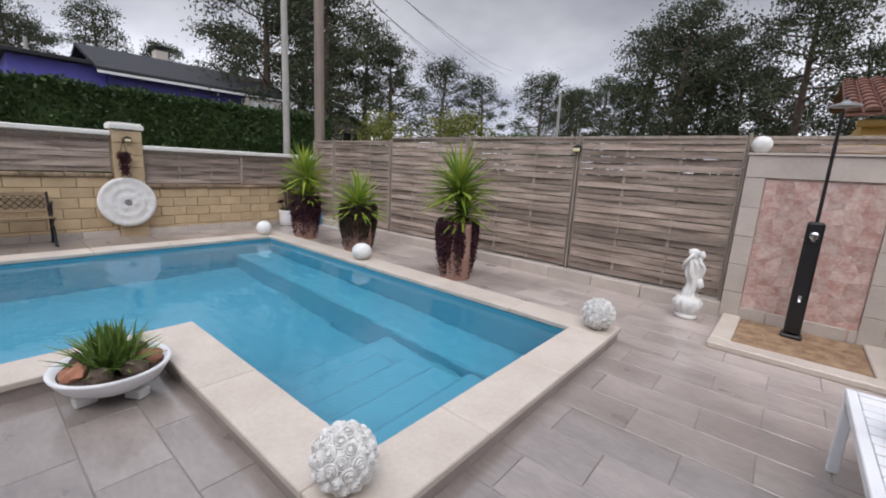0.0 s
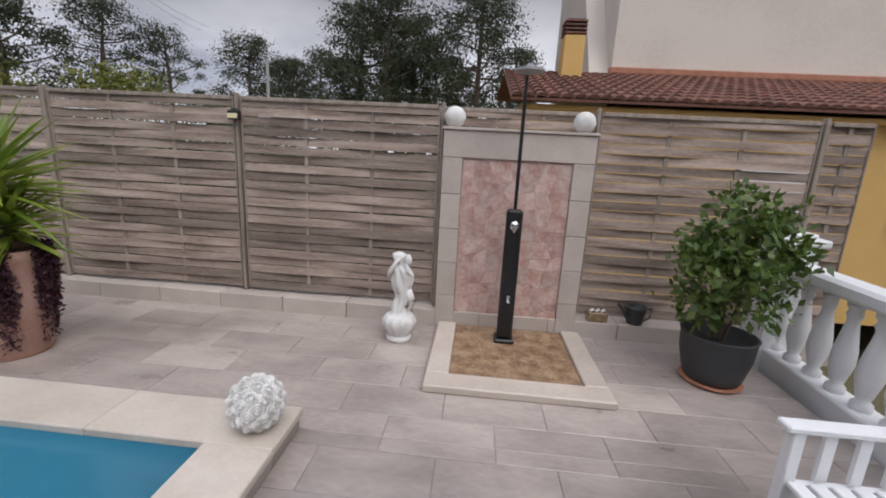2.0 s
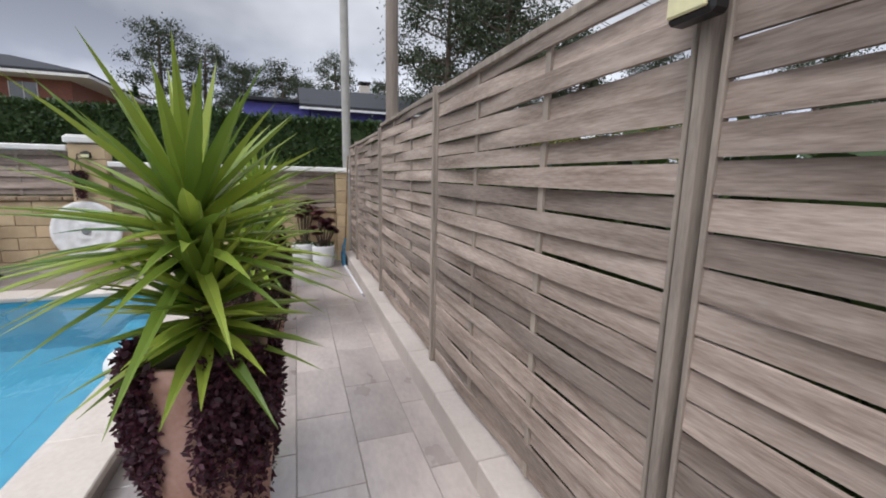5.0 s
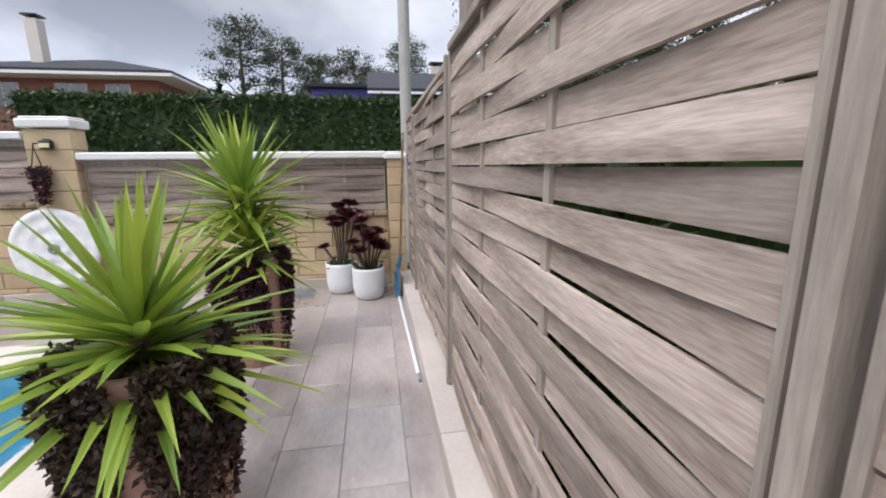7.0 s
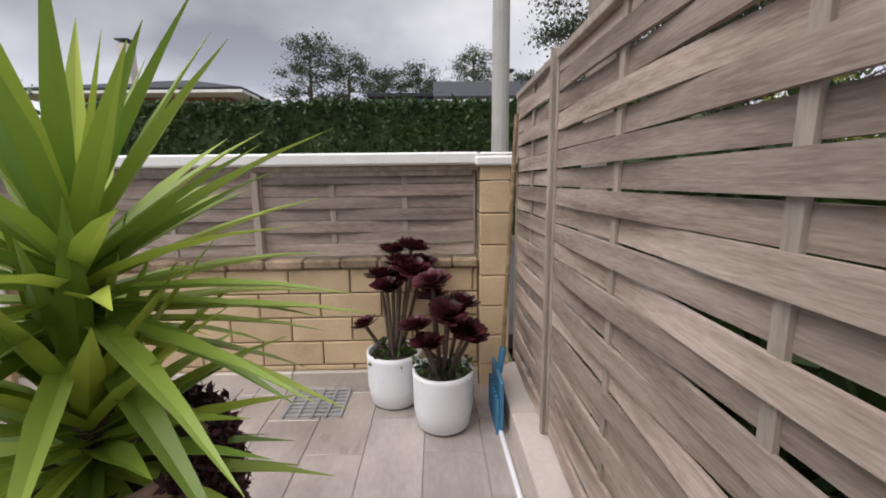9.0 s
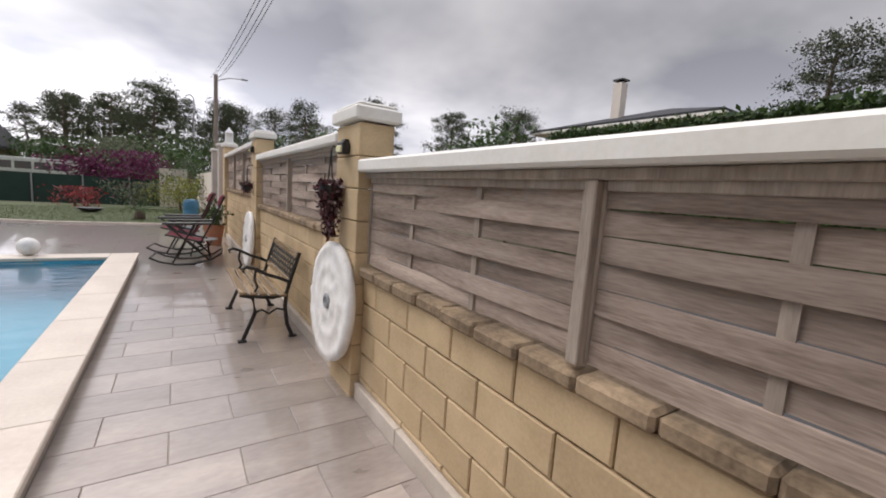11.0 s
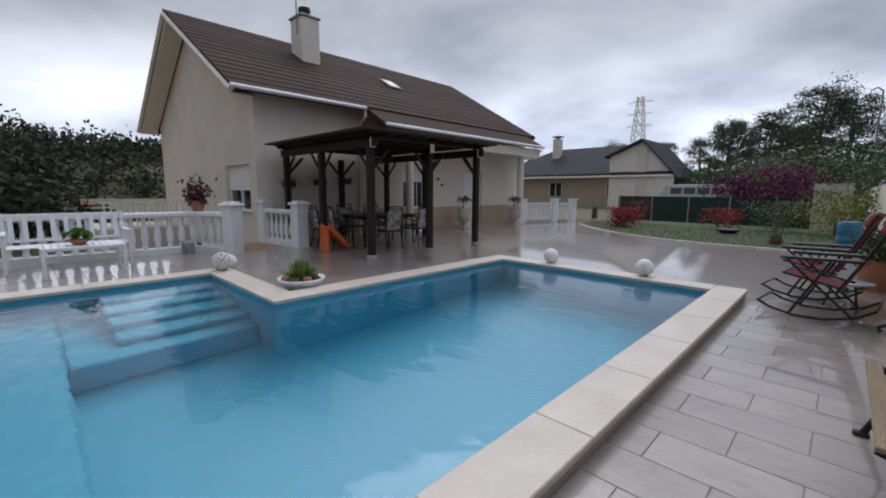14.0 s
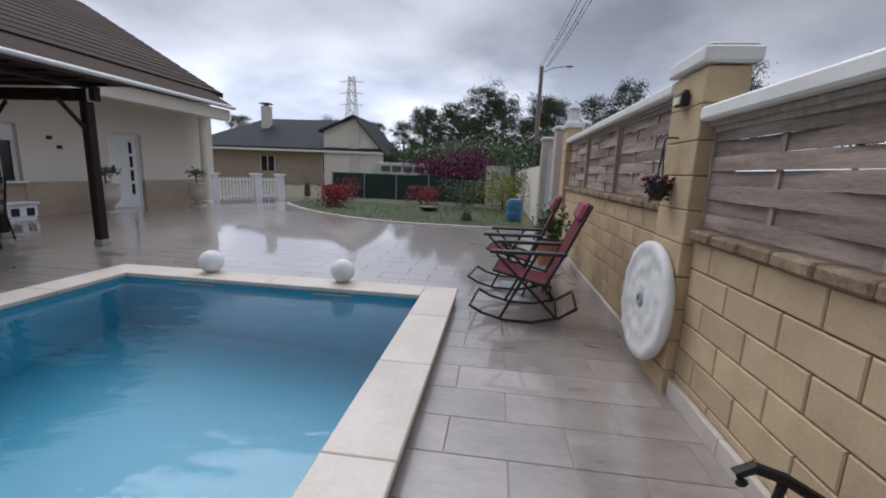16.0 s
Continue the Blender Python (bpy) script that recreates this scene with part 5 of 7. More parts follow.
# ---- pergola ----
def pergola():
    root = thing("pergola", "dark-stained wooden pergola with a solid low roof", "pergola")
    xs, ys = (7.18, 8.97, 10.66), (-7.09, -8.62, -10.17)
    for i, x in enumerate(xs):
        for j, y in enumerate(ys):
            if i == 1 and j == 1:
                continue
            post = part("post", boxed(x - 0.065, x + 0.065, y - 0.065, y + 0.065, 0.06, 2.13, 0.012), M_DARKWOOD, root)
            part("post_shoe", boxed(x - 0.075, x + 0.075, y - 0.075, y + 0.075, 0.0, 0.09, 0.006), M_CONCRETE, post)
            for dx, dy in ((1, 0), (-1, 0), (0, 1), (0, -1)):
                if not (xs[0] - 0.1 < x + dx * 0.5 < xs[2] + 0.1 and ys[2] - 0.1 < y + dy * 0.5 < ys[0] + 0.1):
                    continue
                if dx and j == 1 or dy and i == 1:
                    continue
                part("brace", piped([(x + dx * 0.05, y + dy * 0.05, 1.72), (x + dx * 0.42, y + dy * 0.42, 2.11)], 0.035, 4), M_DARKWOOD, post)
    for y in (ys[0], ys[2]):
        part("beam", boxed(xs[0] - 0.2, xs[2] + 0.2, y - 0.05, y + 0.05, 2.132, 2.30, 0.01), M_DARKWOOD, root)
    for x in xs:
        part("cross_beam", boxed(x - 0.05, x + 0.05, ys[2] - 0.2, ys[0] + 0.2, 2.302, 2.36, 0.01), M_DARKWOOD, root)
    for y in ys:
        part("end_tag", boxed(xs[0] - 0.105, xs[0] - 0.066, y - 0.055, y + 0.055, 2.12, 2.30, 0.005), M_CAPW, root, "pale beam end")
    for k in range(9):
        y = ys[2] - 0.1 + k * 0.41
        part("rafter", boxed(xs[0] - 0.3, xs[2] + 0.3, y - 0.03, y + 0.03, 2.362, 2.41), M_DARKWOOD, root)
    xc, yc = (xs[0] + xs[2]) / 2, (ys[0] + ys[2]) / 2
    bm = bmesh.new()
    x0, x1, y0, y1 = xs[0] - 0.36, xs[2] + 0.36, ys[2] - 0.36, ys[0] + 0.36
    lo = [bm.verts.new(p) for p in ((x0, y0, 2.40), (x1, y0, 2.40), (x1, y1, 2.40), (x0, y1, 2.40))]
    hi = [bm.verts.new(p) for p in ((x0, y0, 2.44), (x1, y0, 2.44), (x1, y1, 2.44), (x0, y1, 2.44))]
    r1, r2 = bm.verts.new((xc, yc - 0.3, 2.66)), bm.verts.new((xc, yc + 0.3, 2.66))
    bm.faces.new(list(reversed(lo)))
    for k in range(4):
        bm.faces.new((lo[k], lo[(k + 1) % 4], hi[(k + 1) % 4], hi[k]))
    bm.faces.new((hi[0], hi[1], r1))
    bm.faces.new((hi[1], hi[2], r2, r1))
    bm.faces.new((hi[2], hi[3], r2))
    bm.faces.new((hi[3], hi[0], r1, r2))
    part("roof_panel", bm, M_ROOF, root)
    part("shelf", boxed(8.6, 9.1, -8.8, -8.4, 1.98, 2.10, 0.01), M_DARKWOOD, root)


pergola()


def dining_set():
    table = thing("dining_table", "dark metal outdoor dining table under the pergola", "table", pose(9.0, -8.65, 0))
    part("tabletop", boxed(-0.5, 0.5, -0.85, 0.85, 0.71, 0.745, 0.01), M_IRON, table)
    for sx in (-0.42, 0.42):
        for sy in (-0.74, 0.74):
            part("leg", piped([(sx, sy, 0), (sx * 0.95, sy * 0.95, 0.71)], 0.022), M_IRON, table)
    part("apron", boxed(-0.44, 0.44, -0.78, 0.78, 0.66, 0.709), M_IRON, table)
    first = thing("dining_chair", "dark metal garden chair with a patterned cushion", "chair", pose(8.25, -8.3, 0, 0, 0, 0), group="chairs round the table")
    for sx in (-0.22, 0.22):
        part("front_leg", piped([(0.24, sx, 0), (0.22, sx, 0.42)], 0.014), M_IRON, first)
        part("rear_leg", piped([(-0.30, sx, 0), (-0.22, sx, 0.42), (-0.30, sx * 0.95, 0.95)], 0.014), M_IRON, first)
        part("armrest", piped([(-0.24, sx * 1.1, 0.60), (0.05, sx * 1.15, 0.66), (0.22, sx * 1.1, 0.63), (0.22, sx, 0.42)], 0.014), M_IRON, first)
    part("seat", boxed(-0.23, 0.25, -0.24, 0.24, 0.40, 0.425, 0.008), M_IRON, first)
    for k in range(5):
        yy = -0.16 + 0.08 * k
        part("back_bar", piped([(-0.235, yy, 0.43), (-0.30, yy, 0.93)], 0.007), M_IRON, first)
    part("top_bar", piped([(-0.30, -0.21, 0.95), (-0.315, 0, 0.975), (-0.30, 0.21, 0.95)], 0.014), M_IRON, first)
    part("cushion", boxed(-0.035, 0.035, -0.20, 0.20, 0.0, 0.46, 0.03, m=pose(-0.215, 0, 0.43, 0, -9, 0)), M_CUSHION, first)
    for x, y, a in ((8.30, -9.2, 10), (9.75, -8.3, 180), (9.75, -9.1, 175), (9.0, -7.5, -90), (9.45, -7.42, -100), (8.95, -9.85, 90)):
        copy_thing(first, pose(x, y, 0, 0, 0, a))
    cloth = thing("orange_slide", "orange plastic child's slide leaning by the table", "toy slide", pose(8.75, -7.22, 0, 0, 0, 100))
    part("chute", boxed(-0.38, 0.38, -0.14, 0.14, -0.02, 0.02, 0.01, m=pose(0, 0, 0.30, 0, -42, 0)), M_ORANGE, cloth)
    for s in (-0.14, 0.12):
        part("side_wall", boxed(-0.38, 0.38, s, s + 0.02, 0.021, 0.08, m=pose(0, 0, 0.30, 0, -42, 0)), M_ORANGE, cloth)
    part("foot", boxed(0.24, 0.30, -0.12, 0.12, 0.0, 0.50, 0.01), M_ORANGE, cloth)


dining_set()


# ---- the house ----
def house():
    root = thing("house", "cream rendered house with a steep dark tiled roof", "house", kind="structure")
    wx, y0, y1 = 11.3, -6.6, -18.2
    ex, ez, rx, rz = 10.85, 3.62, 16.0, 6.60
    k = (rz - ez) / (rx - ex)
    top = ez + (wx - ex) * k - 0.12
    back = 2 * rx - wx
    # gable wall towards the terrace, with an opening for its window
    g0, g1, gz0, gz1 = 11.75, 13.5, 0.80, 1.98
    part("wall", slab_wall(root_axis="y", pos=y0, t=0.25, outline=[(wx, -2.6), (back, -2.6), (back, top), (rx, rz - 0.14), (wx, top)], hole=(g0, g1, gz0, gz1)), M_HOUSE, root)
    # long wall, in pieces round its openings
    openings = [(-12.35, -11.35, 0.78, 1.98), (-15.45, -14.40, 0.0, 2.02)]
    part("plinth", boxed(wx - 0.012, wx + 0.2, y1, y0 - 0.26, -0.1, 0.0), M_PLINTH_AND_SHADE, root)
    cuts = sorted({y1, y0 - 0.252, *[v for o in openings for v in o[:2]]})
    for a, b in zip(cuts, cuts[1:]):
        hole = [o for o in openings if abs(o[0] - a) < 1e-6]
        if hole:
            o = hole[0]
            if o[2] > 0.05:
                part("wall", boxed(wx, wx + 0.25, a, b, 0.0, o[2]), M_PLINTH_AND_SHADE, root)
            part("wall", boxed(wx, wx + 0.25, a, b, o[3], top), M_HOUSE, root)
        else:
            part("wall", boxed(wx, wx + 0.25, a, b, 0.75, top), M_HOUSE, root)
            part("dado", boxed(wx - 0.012, wx + 0.25, a, b, 0.0, 0.748), M_PLINTH_AND_SHADE, root)
    part("rear_wall", boxed(back - 0.25, back, y1, y0 - 0.26, -2.6, top), M_HOUSE, root)
    part("end_wall", slab_wall(root_axis="y", pos=y1, t=0.25, outline=[(wx, -2.6), (back, -2.6), (back, top), (rx, rz - 0.14), (wx, top)], hole=None), M_HOUSE, root)
    # roof: overlapping courses of tiles on each slope
    roof = part("roof", roof_slope(ex, ez, rx, rz, -18.55, -5.95), M_ROOF, root)
    part("roof_back", roof_slope(2 * rx - ex, ez, rx, rz, -18.55, -5.95), M_ROOF, roof)
    rows = 16
    slope = math.atan2(rz - ez, rx - ex)
    ln = math.hypot(rx - ex, rz - ez)
    cs = boxed(-0.012, ln / rows + 0.03, 0, 1, 0, 0.028)
    me = bpy.data.meshes.new("roof_tile_row")
    cs.to_mesh(me)
    cs.free()
    me.materials.append(M_ROOF)
    for r in range(rows):
        f = r / rows
        ob = link_mesh("tile_course", me, roof)
        low = -18.55
        ob.matrix_basis = Matrix.Translation((ex + (rx - ex) * f, low, ez + (rz - ez) * f + 0.062)) @ Matrix.Rotation(-slope + radians(2.2), 4, "Y") @ Matrix.Diagonal((1, 12.6, 1, 1))
    # lower porch slope further along
    part("porch_roof", roof_slope(10.05, 3.14, 10.85, 3.60, -17.9, -9.65), M_ROOF, root)
    part("porch_beam", boxed(10.12, 10.42, -17.8, -9.7, 2.72, 3.02), M_HOUSE, root)
    part("porch_ceiling", boxed(10.12, 11.29, -17.8, -9.7, 3.022, 3.05), M_HOUSE, root)
    for y in (-16.9, -10.9):
        part("column", lathed([(0.16, 0), (0.16, 0.1), (0.125, 0.14), (0.12, 2.6), (0.15, 2.66), (0.16, 2.719)], 20, pose(10.45, y, 0)), M_HOUSE, root)
    for bb in ((ex - 0.10, -9.60, -5.92, ez - 0.03), (9.96, -17.95, -9.68, 3.09)):
        part("gutter", boxed(bb[0], bb[0] + 0.12, bb[1], bb[2], bb[3], bb[3] + 0.10, 0.03), M_WHITE, root, "white gutter")
    part("downpipe", piped([(ex - 0.04, -9.55, ez - 0.03), (ex - 0.04, -9.55, ez - 0.2), (wx - 0.06, -9.6, ez - 0.45), (wx - 0.06, -9.6, 0.0)], 0.04), M_HOUSE, root)
    for s in (1, -1):
        a = (ex if s == 1 else 2 * rx - ex)
        part("verge", piped([(a, -5.96, ez - 0.06), (rx, -5.96, rz - 0.06)], 0.075, 4), M_HOUSE, root)
    part("soffit", slab_wall(root_axis="y", pos=-6.0, t=0.55, outline=[(ex + 0.05, ez - 0.13), (rx, rz - 0.16), (2 * rx - ex - 0.05, ez - 0.13), (rx, rz - 0.24)], hole=None), M_HOUSE, root)
    chim = part("chimney", boxed(14.0, 14.75, -10.0, -9.35, 5.3, 6.95, 0.02), M_HOUSE, root)
    part("chimney_cap", boxed(13.95, 14.8, -10.05, -9.3, 6.951, 7.02, 0.02), M_CONCRETE, chim)
    part("flue", lathed([(0.17, 7.02), (0.17, 7.2), (0.2, 7.21), (0.2, 7.32), (0.1, 7.38)], 16, pose(14.37, -9.67, 0)), M_BLACK, chim)
    part("aerial_mast", piped([(14.2, -9.3, 6.4), (14.2, -9.3, 7.75)], 0.02), M_GREYPLASTIC, chim)
    part("dish", lathed([(0.02, 0), (0.2, 0.04), (0.36, 0.14), (0.36, 0.15), (0.2, 0.055), (0.02, 0.015)], 22, pose(14.12, -9.3, 7.72, 0, -80, 25)), M_YELLOW, chim)
    sky = part("skylight", boxed(0, 0.75, 0, 0.55, 0.0, 0.06, 0.01, m=Matrix.Translation((13.2, -12.9, ez + (13.2 - ex) * k + 0.10)) @ Matrix.Rotation(-slope, 4, "Y")), M_GREYPLASTIC, root)
    part("pane", boxed(0.06, 0.69, 0.06, 0.49, 0.061, 0.068, m=Matrix.Translation((13.2, -12.9, ez + (13.2 - ex) * k + 0.10)) @ Matrix.Rotation(-slope, 4, "Y")), M_CAPW, sky)
    # gable window: shutter half down
    win = part("window", boxed(g0, g1, y0 - 0.18, y0 - 0.14, gz0, gz1), M_GLASS, root)
    part("shutter", boxed(g0 + 0.002, g1 - 0.002, y0 - 0.13, y0 - 0.09, gz0 + 0.50, gz1 - 0.002, 0.004), M_WHITE, win)
    for a, b, c, d in ((g0, g0 + 0.06, gz0, gz0 + 0.5), (g1 - 0.06, g1, gz0, gz0 + 0.5), ((g0 + g1) / 2 - 0.04, (g0 + g1) / 2 + 0.04, gz0, gz0 + 0.5)):
        part("frame", boxed(a, b, y0 - 0.135, y0 - 0.095, c, d), M_WHITE, win)
    part("sill", boxed(g0 - 0.08, g1 + 0.08, y0 - 0.12, y0 + 0.07, gz0 - 0.06, gz0 - 0.002, 0.008), M_WHITE, win)
    # window under the porch
    o = openings[0]
    win = part("window", boxed(wx + 0.14, wx + 0.17, o[0], o[1], o[2], o[3]), M_GLASS, root)
    part("shutter", boxed(wx + 0.09, wx + 0.13, o[0] + 0.002, o[1] - 0.002, o[3] - 0.36, o[3] - 0.002), M_WHITE, win)
    for a in (o[0], (o[0] + o[1]) / 2 - 0.03, o[1] - 0.06):
        part("frame", boxed(wx + 0.10, wx + 0.138, a, a + 0.06, o[2], o[3] - 0.362), M_WHITE, win)
    for q in range(4):
        a = o[0] + 0.1 + q * 0.24
        part("bar", boxed(wx + 0.05, wx + 0.065, a, a + 0.014, o[2], o[3] - 0.4), M_WHITE, win)
    part("sill", boxed(wx - 0.08, wx + 0.12, o[0] - 0.06, o[1] + 0.06, o[2] - 0.05, o[2] - 0.002, 0.008), M_WHITE, win)
    o = openings[1]
    door = part("door", boxed(wx + 0.12, wx + 0.17, o[0] + 0.06, o[1] - 0.06, 0.005, o[3] - 0.05, 0.006), M_WHITE, root, "white panelled front door with a narrow glass strip")
    for q in range(4):
        part("pane", boxed(wx + 0.112, wx + 0.119, o[0] + 0.22, o[0] + 0.32, 0.35 + q * 0.38, 0.65 + q * 0.38), M_GLASS, door)
    part("door_handle", boxed(wx + 0.07, wx + 0.118, o[1] - 0.22, o[1] - 0.17, 0.95, 1.15, 0.005), M_BLACK, door)
    for a, b, c, d in ((o[0], o[0] + 0.058, 0, o[3]), (o[1] - 0.058, o[1], 0, o[3]), (o[0] + 0.06, o[1] - 0.06, o[3] - 0.048, o[3])):
        part("door_frame", boxed(wx + 0.10, wx + 0.19, a, b, c, d), M_WHITE, root)
    for y in (-13.2, -13.0):
        part("wall_ornament", boxed(wx - 0.03, wx - 0.002, y - 0.03, y + 0.09, 1.50 + (y + 13.2), 1.58 + (y + 13.2), 0.01), M_IRON, root)


def slab_wall(root_axis, pos, t, outline, hole):
    """A wall in the plane y = pos, thickness t away from the viewer, from an x, z outline with an optional rectangular hole."""
    bm = bmesh.new()
    if hole is None:
        a = [bm.verts.new((x, pos, z)) for x, z in outline]
        b = [bm.verts.new((x, pos - t, z)) for x, z in outline]
        bm.faces.new(list(reversed(a)))
        bm.faces.new(b)
        k = len(outline)
        for i in range(k):
            bm.faces.new((a[i], a[(i + 1) % k], b[(i + 1) % k], b[i]))
        return bm
    x0, x1, z0, z1 = hole
    (wx, zb), (bx, _), (_, top), (rx, rz), _ = outline
    box(bm, wx, x0, pos - t, pos, zb, top)
    box(bm, x0, x1, pos - t, pos, zb, z0)
    box(bm, x0, x1, pos - t, pos, z1, top)
    box(bm, x1, bx, pos - t, pos, zb, top)
    tri = [(wx, top), (bx, top), (rx, rz)]
    a = [bm.verts.new((x, pos, z)) for x, z in tri]
    b = [bm.verts.new((x, pos - t, z)) for x, z in tri]
    bm.faces.new(list(reversed(a)))
    bm.faces.new(b)
    for i in range(3):
        bm.faces.new((a[i], a[(i + 1) % 3], b[(i + 1) % 3], b[i]))
    return bm


def roof_slope(ex, ez, rx, rz, ya, yb, t=0.06):
    bm = bmesh.new()
    lo = [bm.verts.new(p) for p in ((ex, ya, ez - t), (ex, yb, ez - t), (rx, yb, rz - t), (rx, ya, rz - t))]
    hi = [bm.verts.new((v.co.x, v.co.y, v.co.z + 2 * t)) for v in lo]
    bm.faces.new(lo)
    bm.faces.new(list(reversed(hi)))
    for i in range(4):
        bm.faces.new((lo[i], hi[i], hi[(i + 1) % 4], lo[(i + 1) % 4]))
    return bm


house()


# ---- things along the house ----
def urn(x, y, label, seed):
    root = thing("stone_urn", label, "urn", pose(x, y, 0), group="urns by the house")
    part("foot", boxed(-0.17, 0.17, -0.17, 0.17, 0, 0.07, 0.01), M_SKIRT, root)
    part("vase", lathed([(0.12, 0.07), (0.08, 0.15), (0.14, 0.22), (0.24, 0.34), (0.27, 0.50), (0.23, 0.62), (0.28, 0.70), (0.29, 0.73), (0.24, 0.73), (0.2, 0.66)], 26), M_SKIRT, root, "", True)
    rng = random.Random(seed)
    part("stem", piped([(0, 0, 0.66), (0.03, 0, 0.85), (0, 0.02, 1.0)], 0.02), M_BARK, root)
    vs, fs = leaf_cards([(rng.gauss(0, 0.12), rng.gauss(0, 0.12), 1.02 + rng.gauss(0, 0.05)) for _ in range(260)], 0.07, rng)
    pydata("bonsai_crown", vs, fs, L_OLIVE, root)


urn(10.5, -13.5, "pale stone urn with a small clipped tree by the door", 41)
urn(9.95, -15.85, "pale stone urn with a small clipped tree by the column", 42)
cat = thing("cat_house", "small white cat shelter with two arched openings", "pet house", pose(10.95, -11.85, 0))
part("body", boxed(-0.18, 0.18, -0.28, 0.28, 0.06, 0.33, 0.01), M_WHITE, cat)
part("roof", boxed(-0.22, 0.22, -0.32, 0.32, 0.331, 0.36, 0.008), M_WHITE, cat)
for y in (-0.14, 0.14):
    part("opening", boxed(-0.186, -0.181, y - 0.075, y + 0.075, 0.09, 0.25), M_BLACK, cat)
for sx in (-0.15, 0.15):
    part("foot", boxed(sx - 0.02, sx + 0.02, -0.25, 0.25, 0, 0.059), M_WHITE, cat)
agave = thing("potted_aloe", "reddish aloe in a pot on the balustrade corner", "potted plant", pose(10.62, -5.06, 0.86))
part("pot", lathed([(0.10, 0), (0.15, 0.2), (0.16, 0.22), (0.13, 0.22)], 18), M_TERRA, agave)
rng_a = random.Random(17)
vs_a, fs_a = leaf_cards([(rng_a.gauss(0, 0.11), rng_a.gauss(0, 0.11), 0.36 + rng_a.gauss(0, 0.13)) for _ in range(420)], 0.10, rng_a)
pydata("foliage", vs_a, fs_a, L_AEON, agave)
for x, y, z in ((11.15, -8.3, 1.55), (11.15, -9.1, 1.6), (11.15, -7.4, 1.5)):
    hp = thing("wall_planter", "small dark planter hung on the cream house wall", "planter", pose(x, y, z), group="planters on the house wall")
    part("box", boxed(0.0, 0.148, -0.16, 0.16, -0.1, 0.04, 0.01), M_BLACK, hp)
    rngp = random.Random(int(-y * 10))
    v, f = leaf_cards([(0.05 + rngp.gauss(0, 0.05), rngp.gauss(0, 0.11), 0.03 + rngp.gauss(0, 0.06)) for _ in range(120)], 0.06, rngp)
    pydata("foliage", v, f, L_AEON, hp)


def picket_gate(x0, y0, x1, y1):
    turn = math.degrees(math.atan2(y1 - y0, x1 - x0))
    length = math.hypot(x1 - x0, y1 - y0)
    root = thing("white_gate", "low white picket gate between white piers", "gate", pose(x0, y0, 0, 0, 0, turn))
    for at in (0, length * 0.62, length):
        pier = part("pier", boxed(at - 0.13, at + 0.13, -0.13, 0.13, 0, 0.95, 0.01), M_WHITE, root)
        part("pier_cap", boxed(at - 0.17, at + 0.17, -0.17, 0.17, 0.951, 1.0, 0.01), M_WHITE, pier)
    for z in (0.15, 0.75):
        part("rail", boxed(0.14, length - 0.14, -0.02, 0.02, z, z + 0.06), M_WHITE, root)
    n = int(length / 0.14)
    for k in range(n):
        a = 0.2 + k * (length - 0.4) / n
        part("picket", boxed(a, a + 0.06, -0.035, -0.021, 0.08, 0.86), M_WHITE, root)


picket_gate(10.75, -17.6, 9.6, -19.9)


# ---- lawn and flower beds at the far end ----
def lawn_edge(x):
    return -14.75 - 0.115 * max(0.0, x - 2.8) ** 2


def lawn():
    pts = [(x, lawn_edge(x)) for x in np.linspace(0.4, 8.6, 24)]
    outline = [(float(a), float(b)) for a, b in pts] + [(9.2, -22.5), (0.4, -22.5)]
    root = tagged(part("lawn", slab(bmesh.new(), list(reversed(outline)), -0.05, 0.02), L_GRASS), "patchy green lawn with a curved edge", "lawn", kind="structure")
    rng = random.Random(51)
    rows = []
    while len(rows) < 9000:
        x, y = rng.uniform(0.5, 8.6), rng.uniform(-20.5, -14.8)
        if y < lawn_edge(x) - 0.05:
            rows.append(((x, y, 0.015), (rng.uniform(-0.4, 0.4), rng.uniform(-0.4, 0.4), 1), rng.uniform(0.03, 0.07), 0.012))
    vs, fs = blades(rows, 0.3, 2)
    tagged(pydata("grass", vs, fs, L_GRASS), "short green grass blades on the lawn", "grass", kind="stuff")
    kerb = thing("lawn_kerb", "pale stone kerb curving round the lawn", "kerb", kind="structure")
    for (a, b), (c, d) in zip(pts, pts[1:]):
        part("kerb_stone", slab(bmesh.new(), [(a, b - 0.03), (c - 0.004, d - 0.03), (c - 0.004, d + 0.09), (a, b + 0.09)], -0.05, 0.035), M_SKIRT, kerb)


lawn()


def shrub(name, x, y, r, h, material, label, category, seed, n=700, size=0.12, z0=0.0):
    rng = random.Random(seed)
    pts = []
    clumps = [(rng.gauss(0, r * 0.42), rng.gauss(0, r * 0.42), rng.uniform(0.25, 0.95) * h) for _ in range(16)]
    for _ in range(n):
        c = rng.choice(clumps)
        s = r * 0.26
        pts.append((c[0] + rng.gauss(0, s), c[1] + rng.gauss(0, s), max(0.03, min(h, c[2] + rng.gauss(0, s * 0.8)))))
    root = thing(name, label, category, pose(x, y, z0))
    part("stem", piped([(0, 0, -0.05), (0.03, 0.02, h * 0.35), (0, 0, h * 0.7)], [0.05, 0.04, 0.02]), M_BARK, root)
    vs, fs = leaf_cards(pts, size, rng)
    pydata("foliage", vs, fs, material, root)


